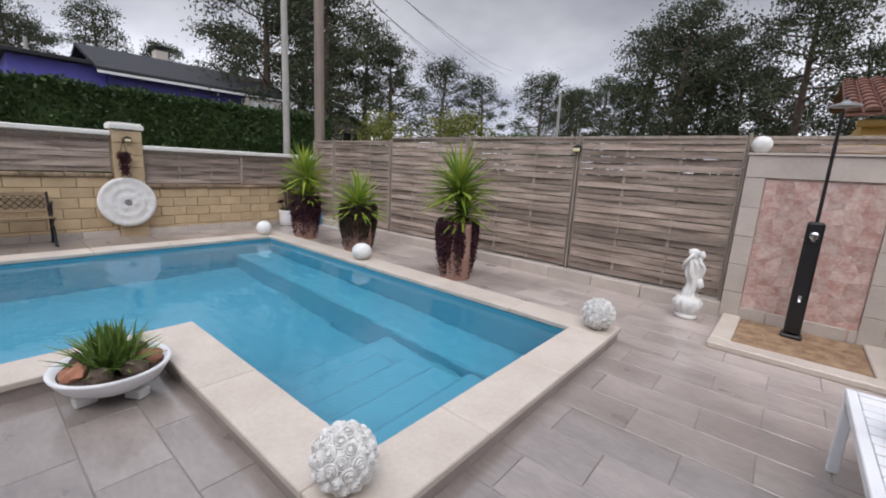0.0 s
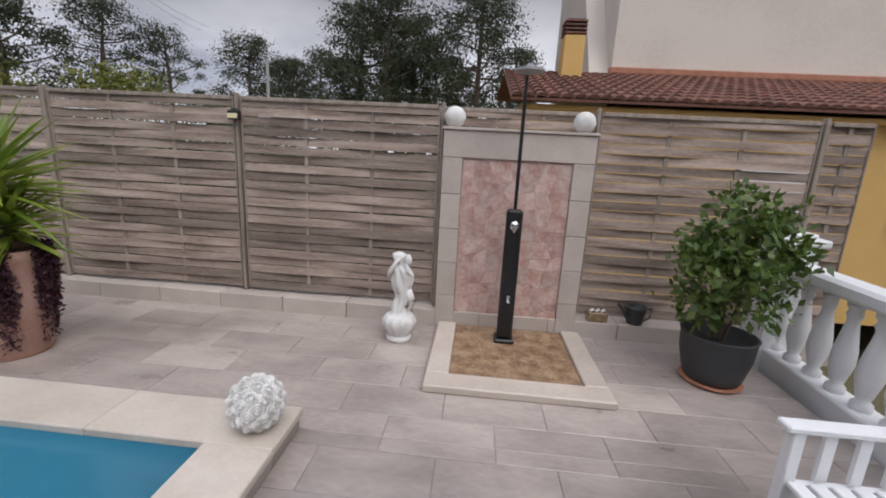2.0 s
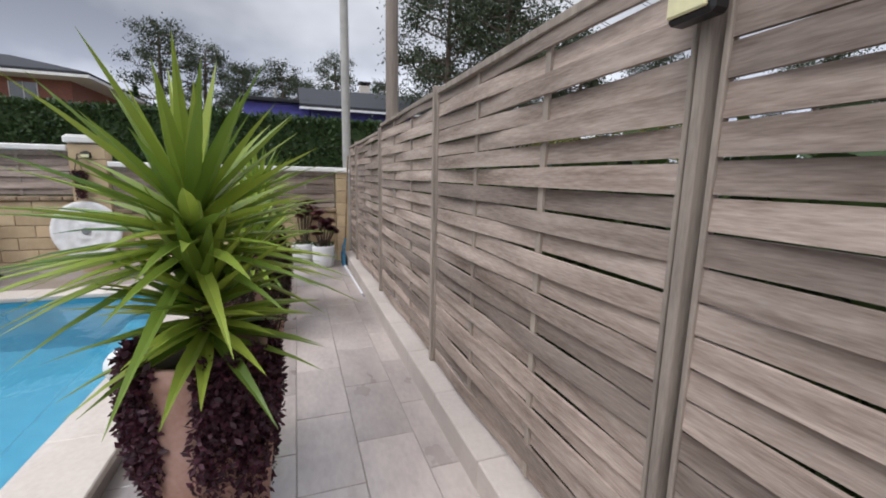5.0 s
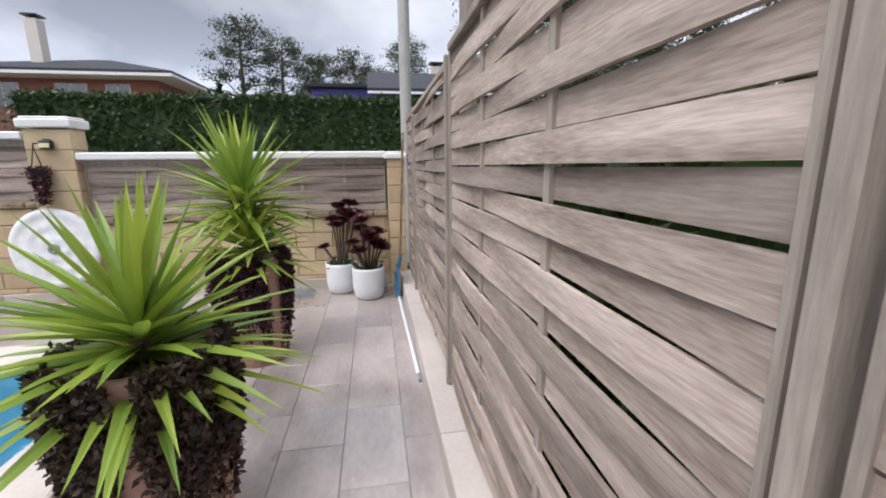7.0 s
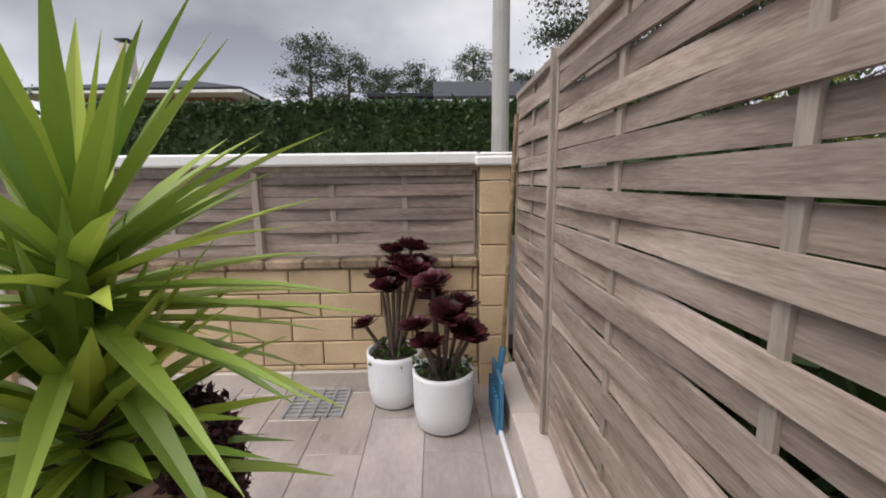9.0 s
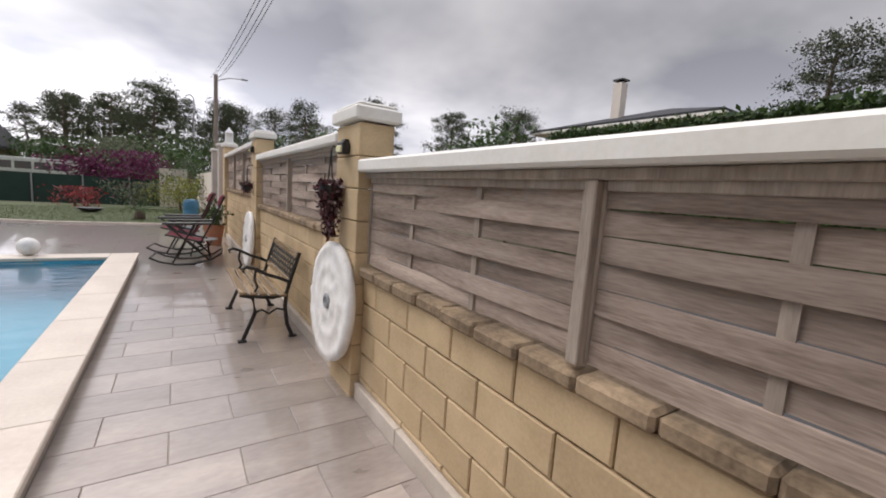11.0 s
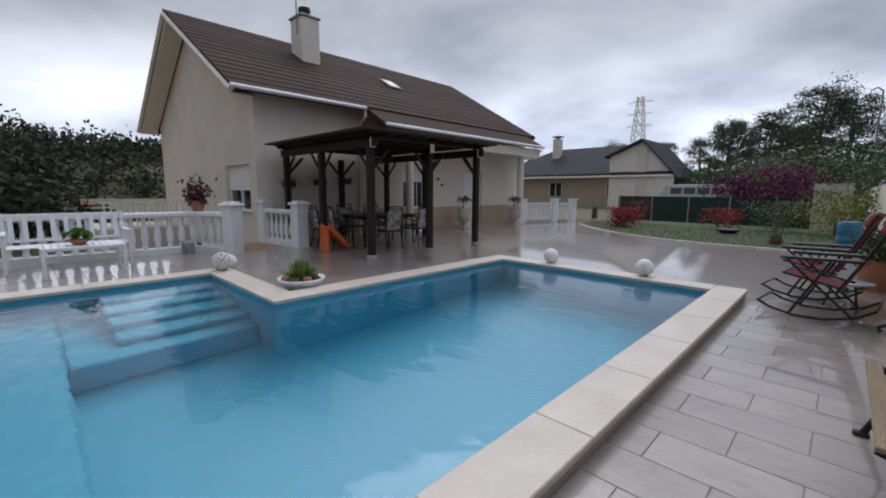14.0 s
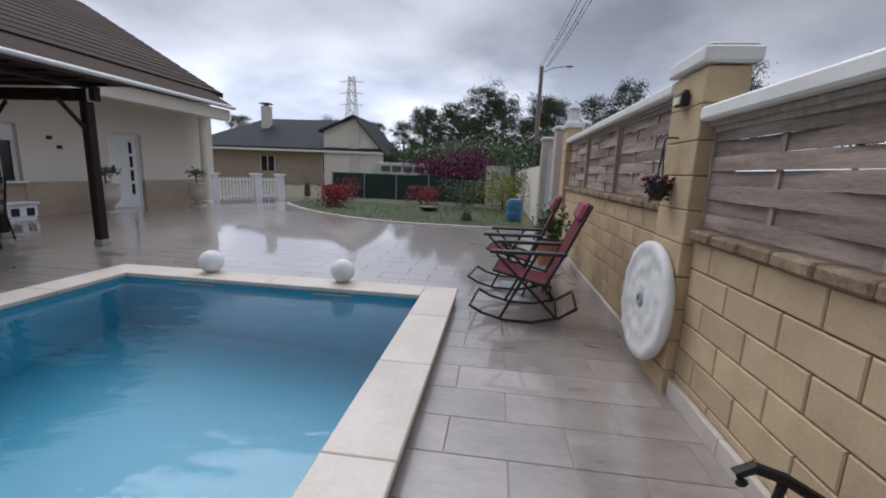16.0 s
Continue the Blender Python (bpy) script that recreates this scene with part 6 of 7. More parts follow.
shrub("red_shrub", 6.7, -18.4, 0.62, 0.72, L_REDLEAF, "clipped red-leaved shrub at the lawn edge", "shrub", 61, 1500, 0.09)
shrub("bougainvillea", 2.6, -25.5, 1.9, 2.3, L_BOUG, "large magenta bougainvillea behind the lawn", "shrub", 62, 2600, 0.16)
shrub("bougainvillea", 4.6, -26.0, 1.2, 1.9, L_BOUG, "magenta bougainvillea by the green netting", "shrub", 63, 1200, 0.16)
shrub("olive_tree_crown", 3.6, -28.0, 1.7, 3.0, L_OLIVE, "grey-green olive bush behind the bougainvillea", "shrub", 64, 2200, 0.16)
shrub("garden_shrub", 0.9, -20.3, 1.0, 1.3, L_YELLOW, "yellow-green shrub in the garden bed", "shrub", 65, 1200, 0.10)
shrub("garden_shrub", 2.4, -20.8, 0.9, 1.0, L_OLIVE, "low flowering shrub in the garden bed", "shrub", 66, 1000, 0.10)
shrub("garden_shrub", 0.5, -23.0, 1.0, 2.4, L_BUSH, "dark green shrub by the gate post", "shrub", 67, 1500, 0.13)
shrub("garden_shrub", 4.2, -21.2, 0.8, 0.7, L_REDLEAF, "low reddish shrub in the garden bed", "shrub", 68, 800, 0.09)
shrub("garden_shrub", 7.6, -21.6, 0.7, 0.9, L_REDLEAF, "low reddish shrub by the lawn", "shrub", 69, 700, 0.09)


for i, (x, y, r, h) in enumerate(((-2.6, -33.5, 1.9, 4.4), (0.6, -35, 2.2, 4.0), (3.2, -36, 2.2, 3.6), (5.4, -40, 2.0, 3.6), (-4.5, -30, 1.8, 4.6), (8.6, -39, 1.8, 3.2), (-6.5, -24, 1.8, 4.4))):
    shrub("garden_tree", x, y, r, h, L_BUSH, "dark green leafy tree at the end of the garden", "tree", 300 + i, 2200, 0.22)


def cycad(x, y, h, ln, n, label, seed):
    rng = random.Random(seed)
    root = thing("cycad_palm", label, "palm", pose(x, y, 0))
    part("trunk", lathed([(0.13, -0.03), (0.15, 0.1), (0.11, h), (0.04, h + 0.06)], 12), M_BARK, root)
    rows = []
    for i in range(n):
        az, el = i * 2.4, radians(rng.uniform(15, 75))
        d = Vector((math.cos(el) * math.cos(az), math.cos(el) * math.sin(az), math.sin(el)))
        for k in range(10):
            f = (k + 1) / 10
            p = Vector((0, 0, h)) + d * ln * f + Vector((0, 0, -0.35 * ln * f * f))
            for s in (-1, 1):
                rows.append((p, d * 0.6 + Vector((-math.sin(az), math.cos(az), 0)) * s, 0.16 * (1 - 0.5 * f), 0.02))
    vs, fs = blades(rows, 0.2, 1)
    pydata("fronds", vs, fs, L_BUSH, root)


cycad(9.9, -22.9, 0.5, 1.35, 44, "dark green cycad palm beside the lawn", 71)
cycad(1.95, -16.1, 0.22, 0.6, 26, "small cycad palm on the lawn edge", 72)
disc_pot = thing("low_planter", "low dark round planter on the lawn", "planter", pose(3.4, -18.4, 0.02))
part("dish", lathed([(0.15, 0), (0.34, 0.10), (0.36, 0.14), (0.30, 0.14)], 20), M_POTDARK, disc_pot)
barrel = thing("blue_barrel", "blue plastic barrel by the garden wall", "barrel", pose(0.62, -16.7, 0.0))
part("drum", lathed([(0.20, 0), (0.22, 0.03), (0.235, 0.2), (0.22, 0.3), (0.235, 0.42), (0.22, 0.58), (0.19, 0.6)], 22), M_BLUE, barrel)
part("lid", lathed([(0.20, 0.601), (0.20, 0.63), (0.15, 0.64)], 22), M_BLUE, barrel)

net = thing("green_netting_fence", "dark green screen netting on posts behind the lawn", "fence", kind="structure")
part("net", boxed(1.2, 9.4, -24.62, -24.60, -0.1, 1.12), M_GREENNET, net)
for k in range(6):
    part("post", boxed(1.2 + 1.62 * k, 1.25 + 1.62 * k, -24.58, -24.53, -0.1, 1.16), M_GREYPLASTIC, net)


def van():
    root = thing("parked_van", "pale green old van parked behind the green netting", "van", pose(8.6, -36.6, -0.06) @ Matrix.Scale(0.98, 4))
    bm = slab(bmesh.new(), [(-2.2, 0.35), (2.2, 0.35), (2.25, 1.2), (1.95, 1.85), (1.7, 1.95), (-2.1, 1.95), (-2.25, 1.6)], -0.85, 0.85)
    bmesh.ops.transform(bm, matrix=Matrix.Rotation(radians(90), 4, "X"), verts=bm.verts[:])
    bmesh.ops.bevel(bm, geom=bm.edges[:], offset=0.08, segments=2, affect="EDGES")
    body = part("body", bm, M_VAN, root)
    for k in range(4):
        part("side_window", boxed(-1.9 + 0.88 * k, -1.15 + 0.88 * k, 0.852, 0.862, 1.3, 1.75, 0.004), M_GLASS, body)
    part("roof_rim", boxed(-2.1, 1.75, -0.75, 0.75, 1.951, 1.99, 0.015), M_WHITE, body)
    for x in (-1.4, 1.4):
        for y in (-0.8, 0.8):
            wheel = part("wheel", lathed([(0.22, -0.09), (0.33, -0.08), (0.33, 0.08), (0.22, 0.09)], 20, pose(x, y, 0.24, 90)), M_BLACK, root)
            part("rim", lathed([(0.2, -0.095), (0.2, 0.095)], 16, pose(x, y, 0.24, 90)), M_GREYPLASTIC, wheel)


van()
gatepost = thing("gate_post_wall", "grey metal gate leaf beside rendered gate posts", "gate", kind="structure")
part("leaf", boxed(-0.06, -0.02, -15.2, -13.4, 0.05, 1.95), M_GREYPLASTIC, gatepost)
for y, h in ((-13.1, 2.2), (-15.5, 2.2)):
    p = part("post", boxed(-0.3, 0.1, y - 0.2, y + 0.2, -0.05, h, 0.01), M_FRAMESTONE, gatepost)
    part("cap", boxed(-0.34, 0.14, y - 0.25, y + 0.25, h + 0.001, h + 0.07, 0.015), M_CAPW, p)
tagged(part("wall_garden_end", boxed(-0.25, 0.0, -30, -15.8, -0.1, 1.6), M_HOUSE), "plain cream boundary wall beyond the gate", "wall", kind="structure")
tagged(part("wall_garden_end", boxed(0.6, 1.7, -24.3, -24.1, -0.1, 1.7), M_HOUSE), "short cream wall piece behind the lawn", "wall", kind="structure")
lantern = thing("pillar_lantern", "white lantern on the end pillar of the wall", "lantern", pose(-0.055, -12.07, 2.235))
part("base", boxed(-0.09, 0.09, -0.09, 0.09, 0, 0.03, 0.005), M_WHITE, lantern)
for sx in (-0.07, 0.07):
    for sy in (-0.07, 0.07):
        part("corner_bar", boxed(sx - 0.01, sx + 0.01, sy - 0.01, sy + 0.01, 0.031, 0.22), M_WHITE, lantern)
part("pane_box", boxed(-0.06, 0.06, -0.06, 0.06, 0.031, 0.22), M_CAPW, lantern)
part("hood", lathed([(0.13, 0.221), (0.08, 0.28), (0.03, 0.32), (0.03, 0.35)], 4, pose(0, 0, 0, 0, 0, 45)), M_WHITE, lantern)


# ---- neighbouring houses ----
def gable_house(name, label, x0, x1, y0, y1, zb, ez, rz, axis, wallm, roofm, over=0.5, windows=(), chimney=None):
    """A plain house: walls, two roof slopes along an axis, windows as (face, at, z, width, height)."""
    root = thing(name, label, "house", kind="structure")
    part("wall", boxed(x0, x1, y0, y1, zb, ez), wallm, root)
    cx, cy = (x0 + x1) / 2, (y0 + y1) / 2
    if axis == "x":
        for s in (-1, 1):
            e = y0 - over if s < 0 else y1 + over
            bm = bmesh.new()
            lo = [bm.verts.new(p) for p in ((x0 - over, e, ez - 0.08), (x1 + over, e, ez - 0.08), (x1 + over, cy, rz), (x0 - over, cy, rz))]
            hi = [bm.verts.new(v.co + Vector((0, 0, 0.16))) for v in lo]
            bm.faces.new(lo)
            bm.faces.new(list(reversed(hi)))
            for i in range(4):
                bm.faces.new((lo[i], hi[i], hi[(i + 1) % 4], lo[(i + 1) % 4]))
            part("roof", bm, roofm, root)
            part("fascia", boxed(x0 - over, x1 + over, e - 0.03, e + 0.03, ez - 0.2, ez - 0.082), M_WHITE, root)
        for x in (x0, x1 - 0.2):
            bm = bmesh.new()
            tri = [(y0, ez), (y1, ez), (cy, rz)]
            a = [bm.verts.new((x, y, z)) for y, z in tri]
            b = [bm.verts.new((x + 0.2, y, z)) for y, z in tri]
            bm.faces.new(a)
            bm.faces.new(list(reversed(b)))
            for i in range(3):
                bm.faces.new((a[i], b[i], b[(i + 1) % 3], a[(i + 1) % 3]))
            part("gable", bm, wallm, root)
    else:
        bm = bmesh.new()
        lo = [bm.verts.new(p) for p in ((x0 - over, y0 - over, ez), (x1 + over, y0 - over, ez), (x1 + over, y1 + over, ez), (x0 - over, y1 + over, ez))]
        up = [bm.verts.new(v.co + Vector((0, 0, 0.15))) for v in lo]
        half = min(x1 - x0, y1 - y0) / 2
        if y1 - y0 >= x1 - x0:
            r = [bm.verts.new((cx, y0 + half, rz)), bm.verts.new((cx, y1 - half, rz))]
            rf = ((0, 1, r[0]), (1, 2, r[1], r[0]), (2, 3, r[1]), (3, 0, r[0], r[1]))
        else:
            r = [bm.verts.new((x0 + half, cy, rz)), bm.verts.new((x1 - half, cy, rz))]
            rf = ((0, 1, r[1], r[0]), (1, 2, r[1]), (2, 3, r[0], r[1]), (3, 0, r[0]))
        bm.faces.new(list(reversed(lo)))
        for i in range(4):
            bm.faces.new((lo[i], lo[(i + 1) % 4], up[(i + 1) % 4], up[i]))
        for f in rf:
            bm.faces.new([up[q] if isinstance(q, int) else q for q in f])
        part("roof", bm, roofm, root)
        part("fascia", boxed(x0 - over - 0.04, x1 + over + 0.04, y0 - over - 0.04, y1 + over + 0.04, ez - 0.16, ez - 0.002), M_CAPW, root)
    for face, at, z, w, h in windows:
        if face == "x0":
            pane = part("window", boxed(x0 - 0.03, x0 - 0.002, at, at + w, z, z + h), M_GLASS, root)
            for q in (at - 0.06, at + w / 2 - 0.03, at + w):
                part("frame", boxed(x0 - 0.05, x0 - 0.031, q, q + 0.06, z, z + h), M_WHITE, pane)
        elif face == "x1":
            pane = part("window", boxed(x1 + 0.002, x1 + 0.03, at, at + w, z, z + h), M_GLASS, root)
            for q in (at - 0.06, at + w / 2 - 0.03, at + w):
                part("frame", boxed(x1 + 0.031, x1 + 0.05, q, q + 0.06, z, z + h), M_WHITE, pane)
        else:
            f = y1 if face == "y1" else y0
            s = 1 if face == "y1" else -1
            pane = part("window", boxed(at, at + w, f + s * 0.002, f + s * 0.03, z, z + h), M_GLASS, root)
            for q in (at - 0.06, at + w / 2 - 0.03, at + w):
                part("frame", boxed(q, q + 0.06, f + s * 0.031, f + s * 0.05, z, z + h), M_WHITE, pane)
    if chimney:
        x, y, top = chimney
        c = part("chimney", boxed(x - 0.35, x + 0.35, y - 0.35, y + 0.35, ez, top, 0.02), M_PALE if wallm is not M_YELLOW else M_YELLOW, root)
        part("chimney_cap", boxed(x - 0.42, x + 0.42, y - 0.42, y + 0.42, top + 0.15, top + 0.25), M_BLACK, c)
        part("flue", lathed([(0.2, top), (0.2, top + 0.149)], 12, pose(x, y, 0)), M_BLACK, c)
    return root


# main walls take the darker tan: eave shade painted into their colour
bungalow = gable_house("neighbour_house", "beige bungalow with a low dark roof behind the garden", 11.2, 27, -46, -38, -0.1, 2.7, 5.6, "hip", M_PLINTH_AND_SHADE, M_SLATE, 0.9, (("y1", 14.5, 0.9, 1.2, 1.2), ("y1", 20.0, 0.9, 1.2, 1.2), ("y1", 12.2, 0.2, 0.9, 2.0)), (22.0, -40.5, 6.5))
# cross gable at the near corner of the bungalow
for p, q, m_ in (((10.0, 2.35), (12.7, 5.35), 1), ((15.6, 4.1), (12.7, 5.35), -1)):
    bm_g = bmesh.new()
    lo_g = [bm_g.verts.new(v) for v in ((p[0], -36.9, p[1]), (q[0], -36.9, q[1]), (q[0], -43.0, q[1]), (p[0], -43.0, p[1]))]
    hi_g = [bm_g.verts.new(v.co + Vector((0, 0, 0.15))) for v in lo_g]
    bm_g.faces.new(lo_g)
    bm_g.faces.new(list(reversed(hi_g)))
    for i in range(4):
        bm_g.faces.new((lo_g[i], hi_g[i], hi_g[(i + 1) % 4], lo_g[(i + 1) % 4]))
    part("gable_roof", bm_g, M_SLATE, bungalow)
part("gable_wall", slab_wall("y", -37.3, 0.25, [(10.35, -0.1), (15.3, -0.1), (15.3, 4.2), (12.7, 5.3), (10.35, 2.7)], None), M_HOUSE, bungalow)
part("gable_pier", boxed(12.3, 13.1, -37.29, -37.2, -0.1, 5.05, 0.02), M_PALE, bungalow)
gable_house("brick_villa", "red brick villa with a flat hipped roof above the hedge", -34, -24, -24, -13.0, -0.1, 6.7, 8.7, "hip", M_BRICKRED, M_SLATE, 1.4, (("x1", -22.0, 4.9, 1.6, 1.4), ("x1", -18.5, 4.9, 1.6, 1.4), ("x1", -15.8, 4.9, 1.2, 1.4)), (-26.2, -20.4, 10.3))
violet = gable_house("violet_house", "blue-violet house with a slate roof above the hedge", -26.5, -17.5, -1.0, 7.0, -0.1, 5.15, 6.75, "x", M_PURPLE, M_SLATE, 0.6, (), (-22.6, 4.9, 7.7))
violet.matrix_basis = Matrix.Translation((-22, 4.6, 0)) @ Matrix.Rotation(radians(90), 4, "Z") @ Matrix.Translation((22, -3, 0))
annex = thing("violet_annex", "low blue-violet wing with a flat dark roof beside the violet house", "house", kind="structure")
part("wall", boxed(-25.5, -18.6, -3.4, 0.05, -0.1, 5.35), M_PURPLE, annex)
part("roof", boxed(-25.9, -18.2, -3.7, 0.06, 5.352, 5.55, 0.03), M_SLATE, annex)
bay = thing("white_bay", "white rendered bay with a half-closed shutter under the slate roof", "house", kind="structure")
part("wall", boxed(-17.98, -17.3, 6.4, 8.6, -0.1, 4.85), M_PALE, bay)
part("window", boxed(-17.298, -17.27, 6.75, 8.1, 3.55, 4.0), M_GLASS, bay)
part("shutter", boxed(-17.298, -17.26, 6.7, 8.15, 4.003, 4.7, 0.01), M_WHITE, bay)
gable_house("white_house", "white house with a low roof behind the hedge", -30, -21, 11.5, 19, -0.1, 4.0, 5.2, "x", M_PALE, M_SLATE, 0.8, (("x1", 12.6, 2.7, 1.8, 1.1), ("x1", 16.0, 2.7, 1.8, 1.1)))


def yellow_house():
    root = thing("ochre_house", "ochre house with an old clay-tiled roof next door", "house", kind="structure")
    y0 = 5.6
    part("wall", boxed(9.3, 30, y0, 17, -1.6, 2.66), M_YELLOW, root)
    part("cornice", boxed(9.2, 30, y0 - 0.22, y0 - 0.004, 2.56, 2.68, 0.02), M_YELLOW, root)
    zr0, zr1, yr1 = 2.72, 4.12, 9.9
    bm = bmesh.new()
    lo = [bm.verts.new(p) for p in ((9.0, y0 - 0.4, zr0), (30, y0 - 0.4, zr0), (30, yr1, zr1), (9.0, yr1, zr1))]
    hi = [bm.verts.new(v.co + Vector((0, 0, 0.06))) for v in lo]
    bm.faces.new(lo)
    bm.faces.new(list(reversed(hi)))
    for i in range(4):
        bm.faces.new((lo[i], hi[i], hi[(i + 1) % 4], lo[(i + 1) % 4]))
    roof = part("roof", bm, M_ROOFRED, root)
    part("roof_back", roof_slope(0, 0, 1, 1, 0, 1), M_ROOFRED, roof).matrix_basis = Matrix.Translation((9.0, yr1, zr1)) @ Matrix.Diagonal((21, 6, 0.01, 1))
    # rows of half-round clay tiles running down the slope
    ln = math.hypot(yr1 - y0 + 0.4, zr1 - zr0)
    slope = math.atan2(zr1 - zr0, yr1 - y0 + 0.4)
    bm = bmesh.new()
    seg, n = 6, 10
    for r in range(n):
        s0, s1 = r * ln / n, (r + 1) * ln / n + 0.04
        a, b = [], []
        for k in range(seg + 1):
            th = math.pi * k / seg
            a.append(bm.verts.new((-0.115 * math.cos(th), s0, 0.075 * math.sin(th) + 0.03)))
            b.append(bm.verts.new((-0.095 * math.cos(th), s1, 0.062 * math.sin(th))))
        for k in range(seg):
            bm.faces.new((a[k], a[k + 1], b[k + 1], b[k]))
        bm.faces.new(list(reversed(a)))
    me = bpy.data.meshes.new("tile_row")
    bm.to_mesh(me)
    bm.free()
    me.materials.append(M_ROOFRED)
    for k in range(84):
        ob = link_mesh("tile_row", me, roof)
        ob.matrix_basis = Matrix.Translation((9.12 + 0.25 * k, y0 - 0.42, zr0 + 0.05)) @ Matrix.Rotation(slope, 4, "X")
    part("upper_block", boxed(12.2, 20.2, 10.0, 17, 2.30, 8.0), M_PALE, root, "stained pale upper storey")
    part("flashing", boxed(12.1, 20.3, 9.75, 9.99, 4.2, 4.38, 0.02), M_TERRA, root)
    bm = bmesh.new()
    tri = [(10.0, 4.0), (17, 4.0), (17, 8.6), (13.0, 8.6)]
    a = [bm.verts.new((11.6, y, z)) for y, z in tri]
    b = [bm.verts.new((12.195, y, z)) for y, z in tri]
    bm.faces.new(a)
    bm.faces.new(list(reversed(b)))
    for i in range(4):
        bm.faces.new((a[i], b[i], b[(i + 1) % 4], a[(i + 1) % 4]))
    side = part("side_wing", bm, M_PALE, root)
    part("window", boxed(11.57, 11.599, 12.4, 13.2, 4.3, 5.3), M_GLASS, side)
    c = part("chimney", boxed(10.5, 11.05, 8.6, 9.15, 3.3, 4.9, 0.02), M_YELLOW, root)
    for k in range(4):
        part("chimney_ring", boxed(10.48, 11.07, 8.58, 9.17, 4.92 + 0.10 * k, 4.97 + 0.10 * k, 0.01), M_ROOFRED, c)
    part("chimney_core", boxed(10.56, 10.99, 8.66, 9.09, 4.901, 5.31), M_BLACK, c)
    for a in (13.9, 17.1):
        w = part("window", boxed(a, a + 1.5, y0 - 0.02, y0 - 0.002, 0.72, 1.88), M_WHITE, root, "window with a white roller shutter")
        part("sill", boxed(a - 0.1, a + 1.6, y0 - 0.14, y0 - 0.021, 0.64, 0.719, 0.01), M_WHITE, w)
        for k in range(12):
            part("shutter_slat", boxed(a + 0.03, a + 1.47, y0 - 0.032, y0 - 0.021, 0.74 + k * 0.094, 0.825 + k * 0.094), M_WHITE, w)


yellow_house()


# ---- hedge across the street ----
def hedge(x0, x1, y0, y1, h, label, n, seed):
    root = thing("clipped_hedge", label, "hedge", kind="structure")
    rng = random.Random(seed)
    part("core", boxed(x0 + 0.15, x1 - 0.15, y0 + 0.1, y1 - 0.1, -0.1, h - 0.15), L_HEDGE, root)
    pts = []
    for _ in range(n):
        y = rng.uniform(y0, y1)
        if rng.random() < 0.62:
            z = rng.uniform(0.0, h)
            pts.append((x1 - 0.1 + 0.12 * noise.noise(Vector((y * 1.3, z * 1.3, 0))) + rng.uniform(-0.06, 0.06), y, z))
        else:
            pts.append((rng.uniform(x0, x1), y, h - 0.12 + 0.12 * noise.noise(Vector((y * 1.1, 3, 0))) + rng.uniform(-0.05, 0.09)))
    vs, fs = leaf_cards(pts, 0.15, rng)
    ob = pydata("hedge_foliage", vs, fs, L_HEDGE, root)
    ob["kind"] = "stuff"


hedge(-9.6, -8.0, -9.6, 6.0, 3.35, "tall dense dark green clipped hedge across the street", 26000, 81)
hedge(-9.4, -8.0, 6.05, 18, 2.3, "lower dark green hedge across the street", 9000, 82)
def back_hedge(x0, x1, y0, y1, z0, z1, n, seed):
    root = thing("clipped_hedge", "dark green hedge close behind the wooden fence", "hedge", kind="structure")
    rng = random.Random(seed)
    part("core", boxed(x0 + 0.1, x1 - 0.1, y0 + 0.12, y1, z0, z1 - 0.12), L_HEDGE, root)
    pts = [(rng.uniform(x0, x1), y0 + rng.uniform(0.0, 0.16), rng.uniform(z0 + 0.2, z1)) for _ in range(n)]
    vs, fs = leaf_cards(pts, 0.10, rng)
    ob = pydata("hedge_foliage", vs, fs, L_HEDGE, root)
    ob["kind"] = "stuff"


back_hedge(0.4, 8.0, 0.40, 1.0, -0.5, 1.55, 9000, 88)
shrub("street_tree", -8.6, -13.0, 1.9, 4.0, L_BUSH, "round leafy green tree across the street", "tree", 83, 3800, 0.2)
shrub("street_tree", -8.0, -11.0, 0.9, 2.5, L_BUSH, "low leafy green bush across the street", "tree", 84, 1500, 0.16)
shrub("garden_shrub", -9.0, 10.5, 1.8, 4.2, L_YELLOW, "yellow-green shrub beyond the fence", "shrub", 85, 3000, 0.18)
shrub("garden_shrub", -5.5, 12.5, 1.8, 4.3, L_YELLOW, "bright green shrub beyond the fence", "shrub", 86, 3000, 0.18)
shrub("garden_shrub", -2.5, 14.5, 1.7, 3.2, L_BUSH, "green shrub beyond the fence", "shrub", 87, 2600, 0.18)


# ---- poles and wires ----
def pole(name, x, y, h, r, material, label, lean=0.0):
    root = thing(name, label, "pole", pose(x, y, -0.1, lean))
    part("shaft", piped([(0, 0, -0.3), (0, 0, h * 0.5), (0, 0, h)], [r, r * 0.9, r * 0.75], 12), material, root)
    return root


pole("street_pole", -1.35, 0.12, 8.5, 0.085, M_CONCRETE, "slim grey pole behind the wall corner")
p = pole("utility_pole", -1.25, 1.0, 10.0, 0.135, M_POLE, "thick weathered wooden utility pole behind the fence")
part("cross_arm", boxed(-0.6, 0.6, -0.05, 0.05, 9.2, 9.3), M_POLE, p)
p = pole("utility_pole", -1.2, -33.0, 8.3, 0.16, M_POLE, "wooden utility pole with a street light along the road")
part("lamp_arm", piped([(0, 0, 7.9), (-0.7, 0.3, 8.15), (-1.5, 0.5, 8.2)], 0.03), M_GREYPLASTIC, p)
part("lamp_head", boxed(-1.85, -1.45, 0.4, 0.6, 8.15, 8.24, 0.03), M_GREYPLASTIC, p)
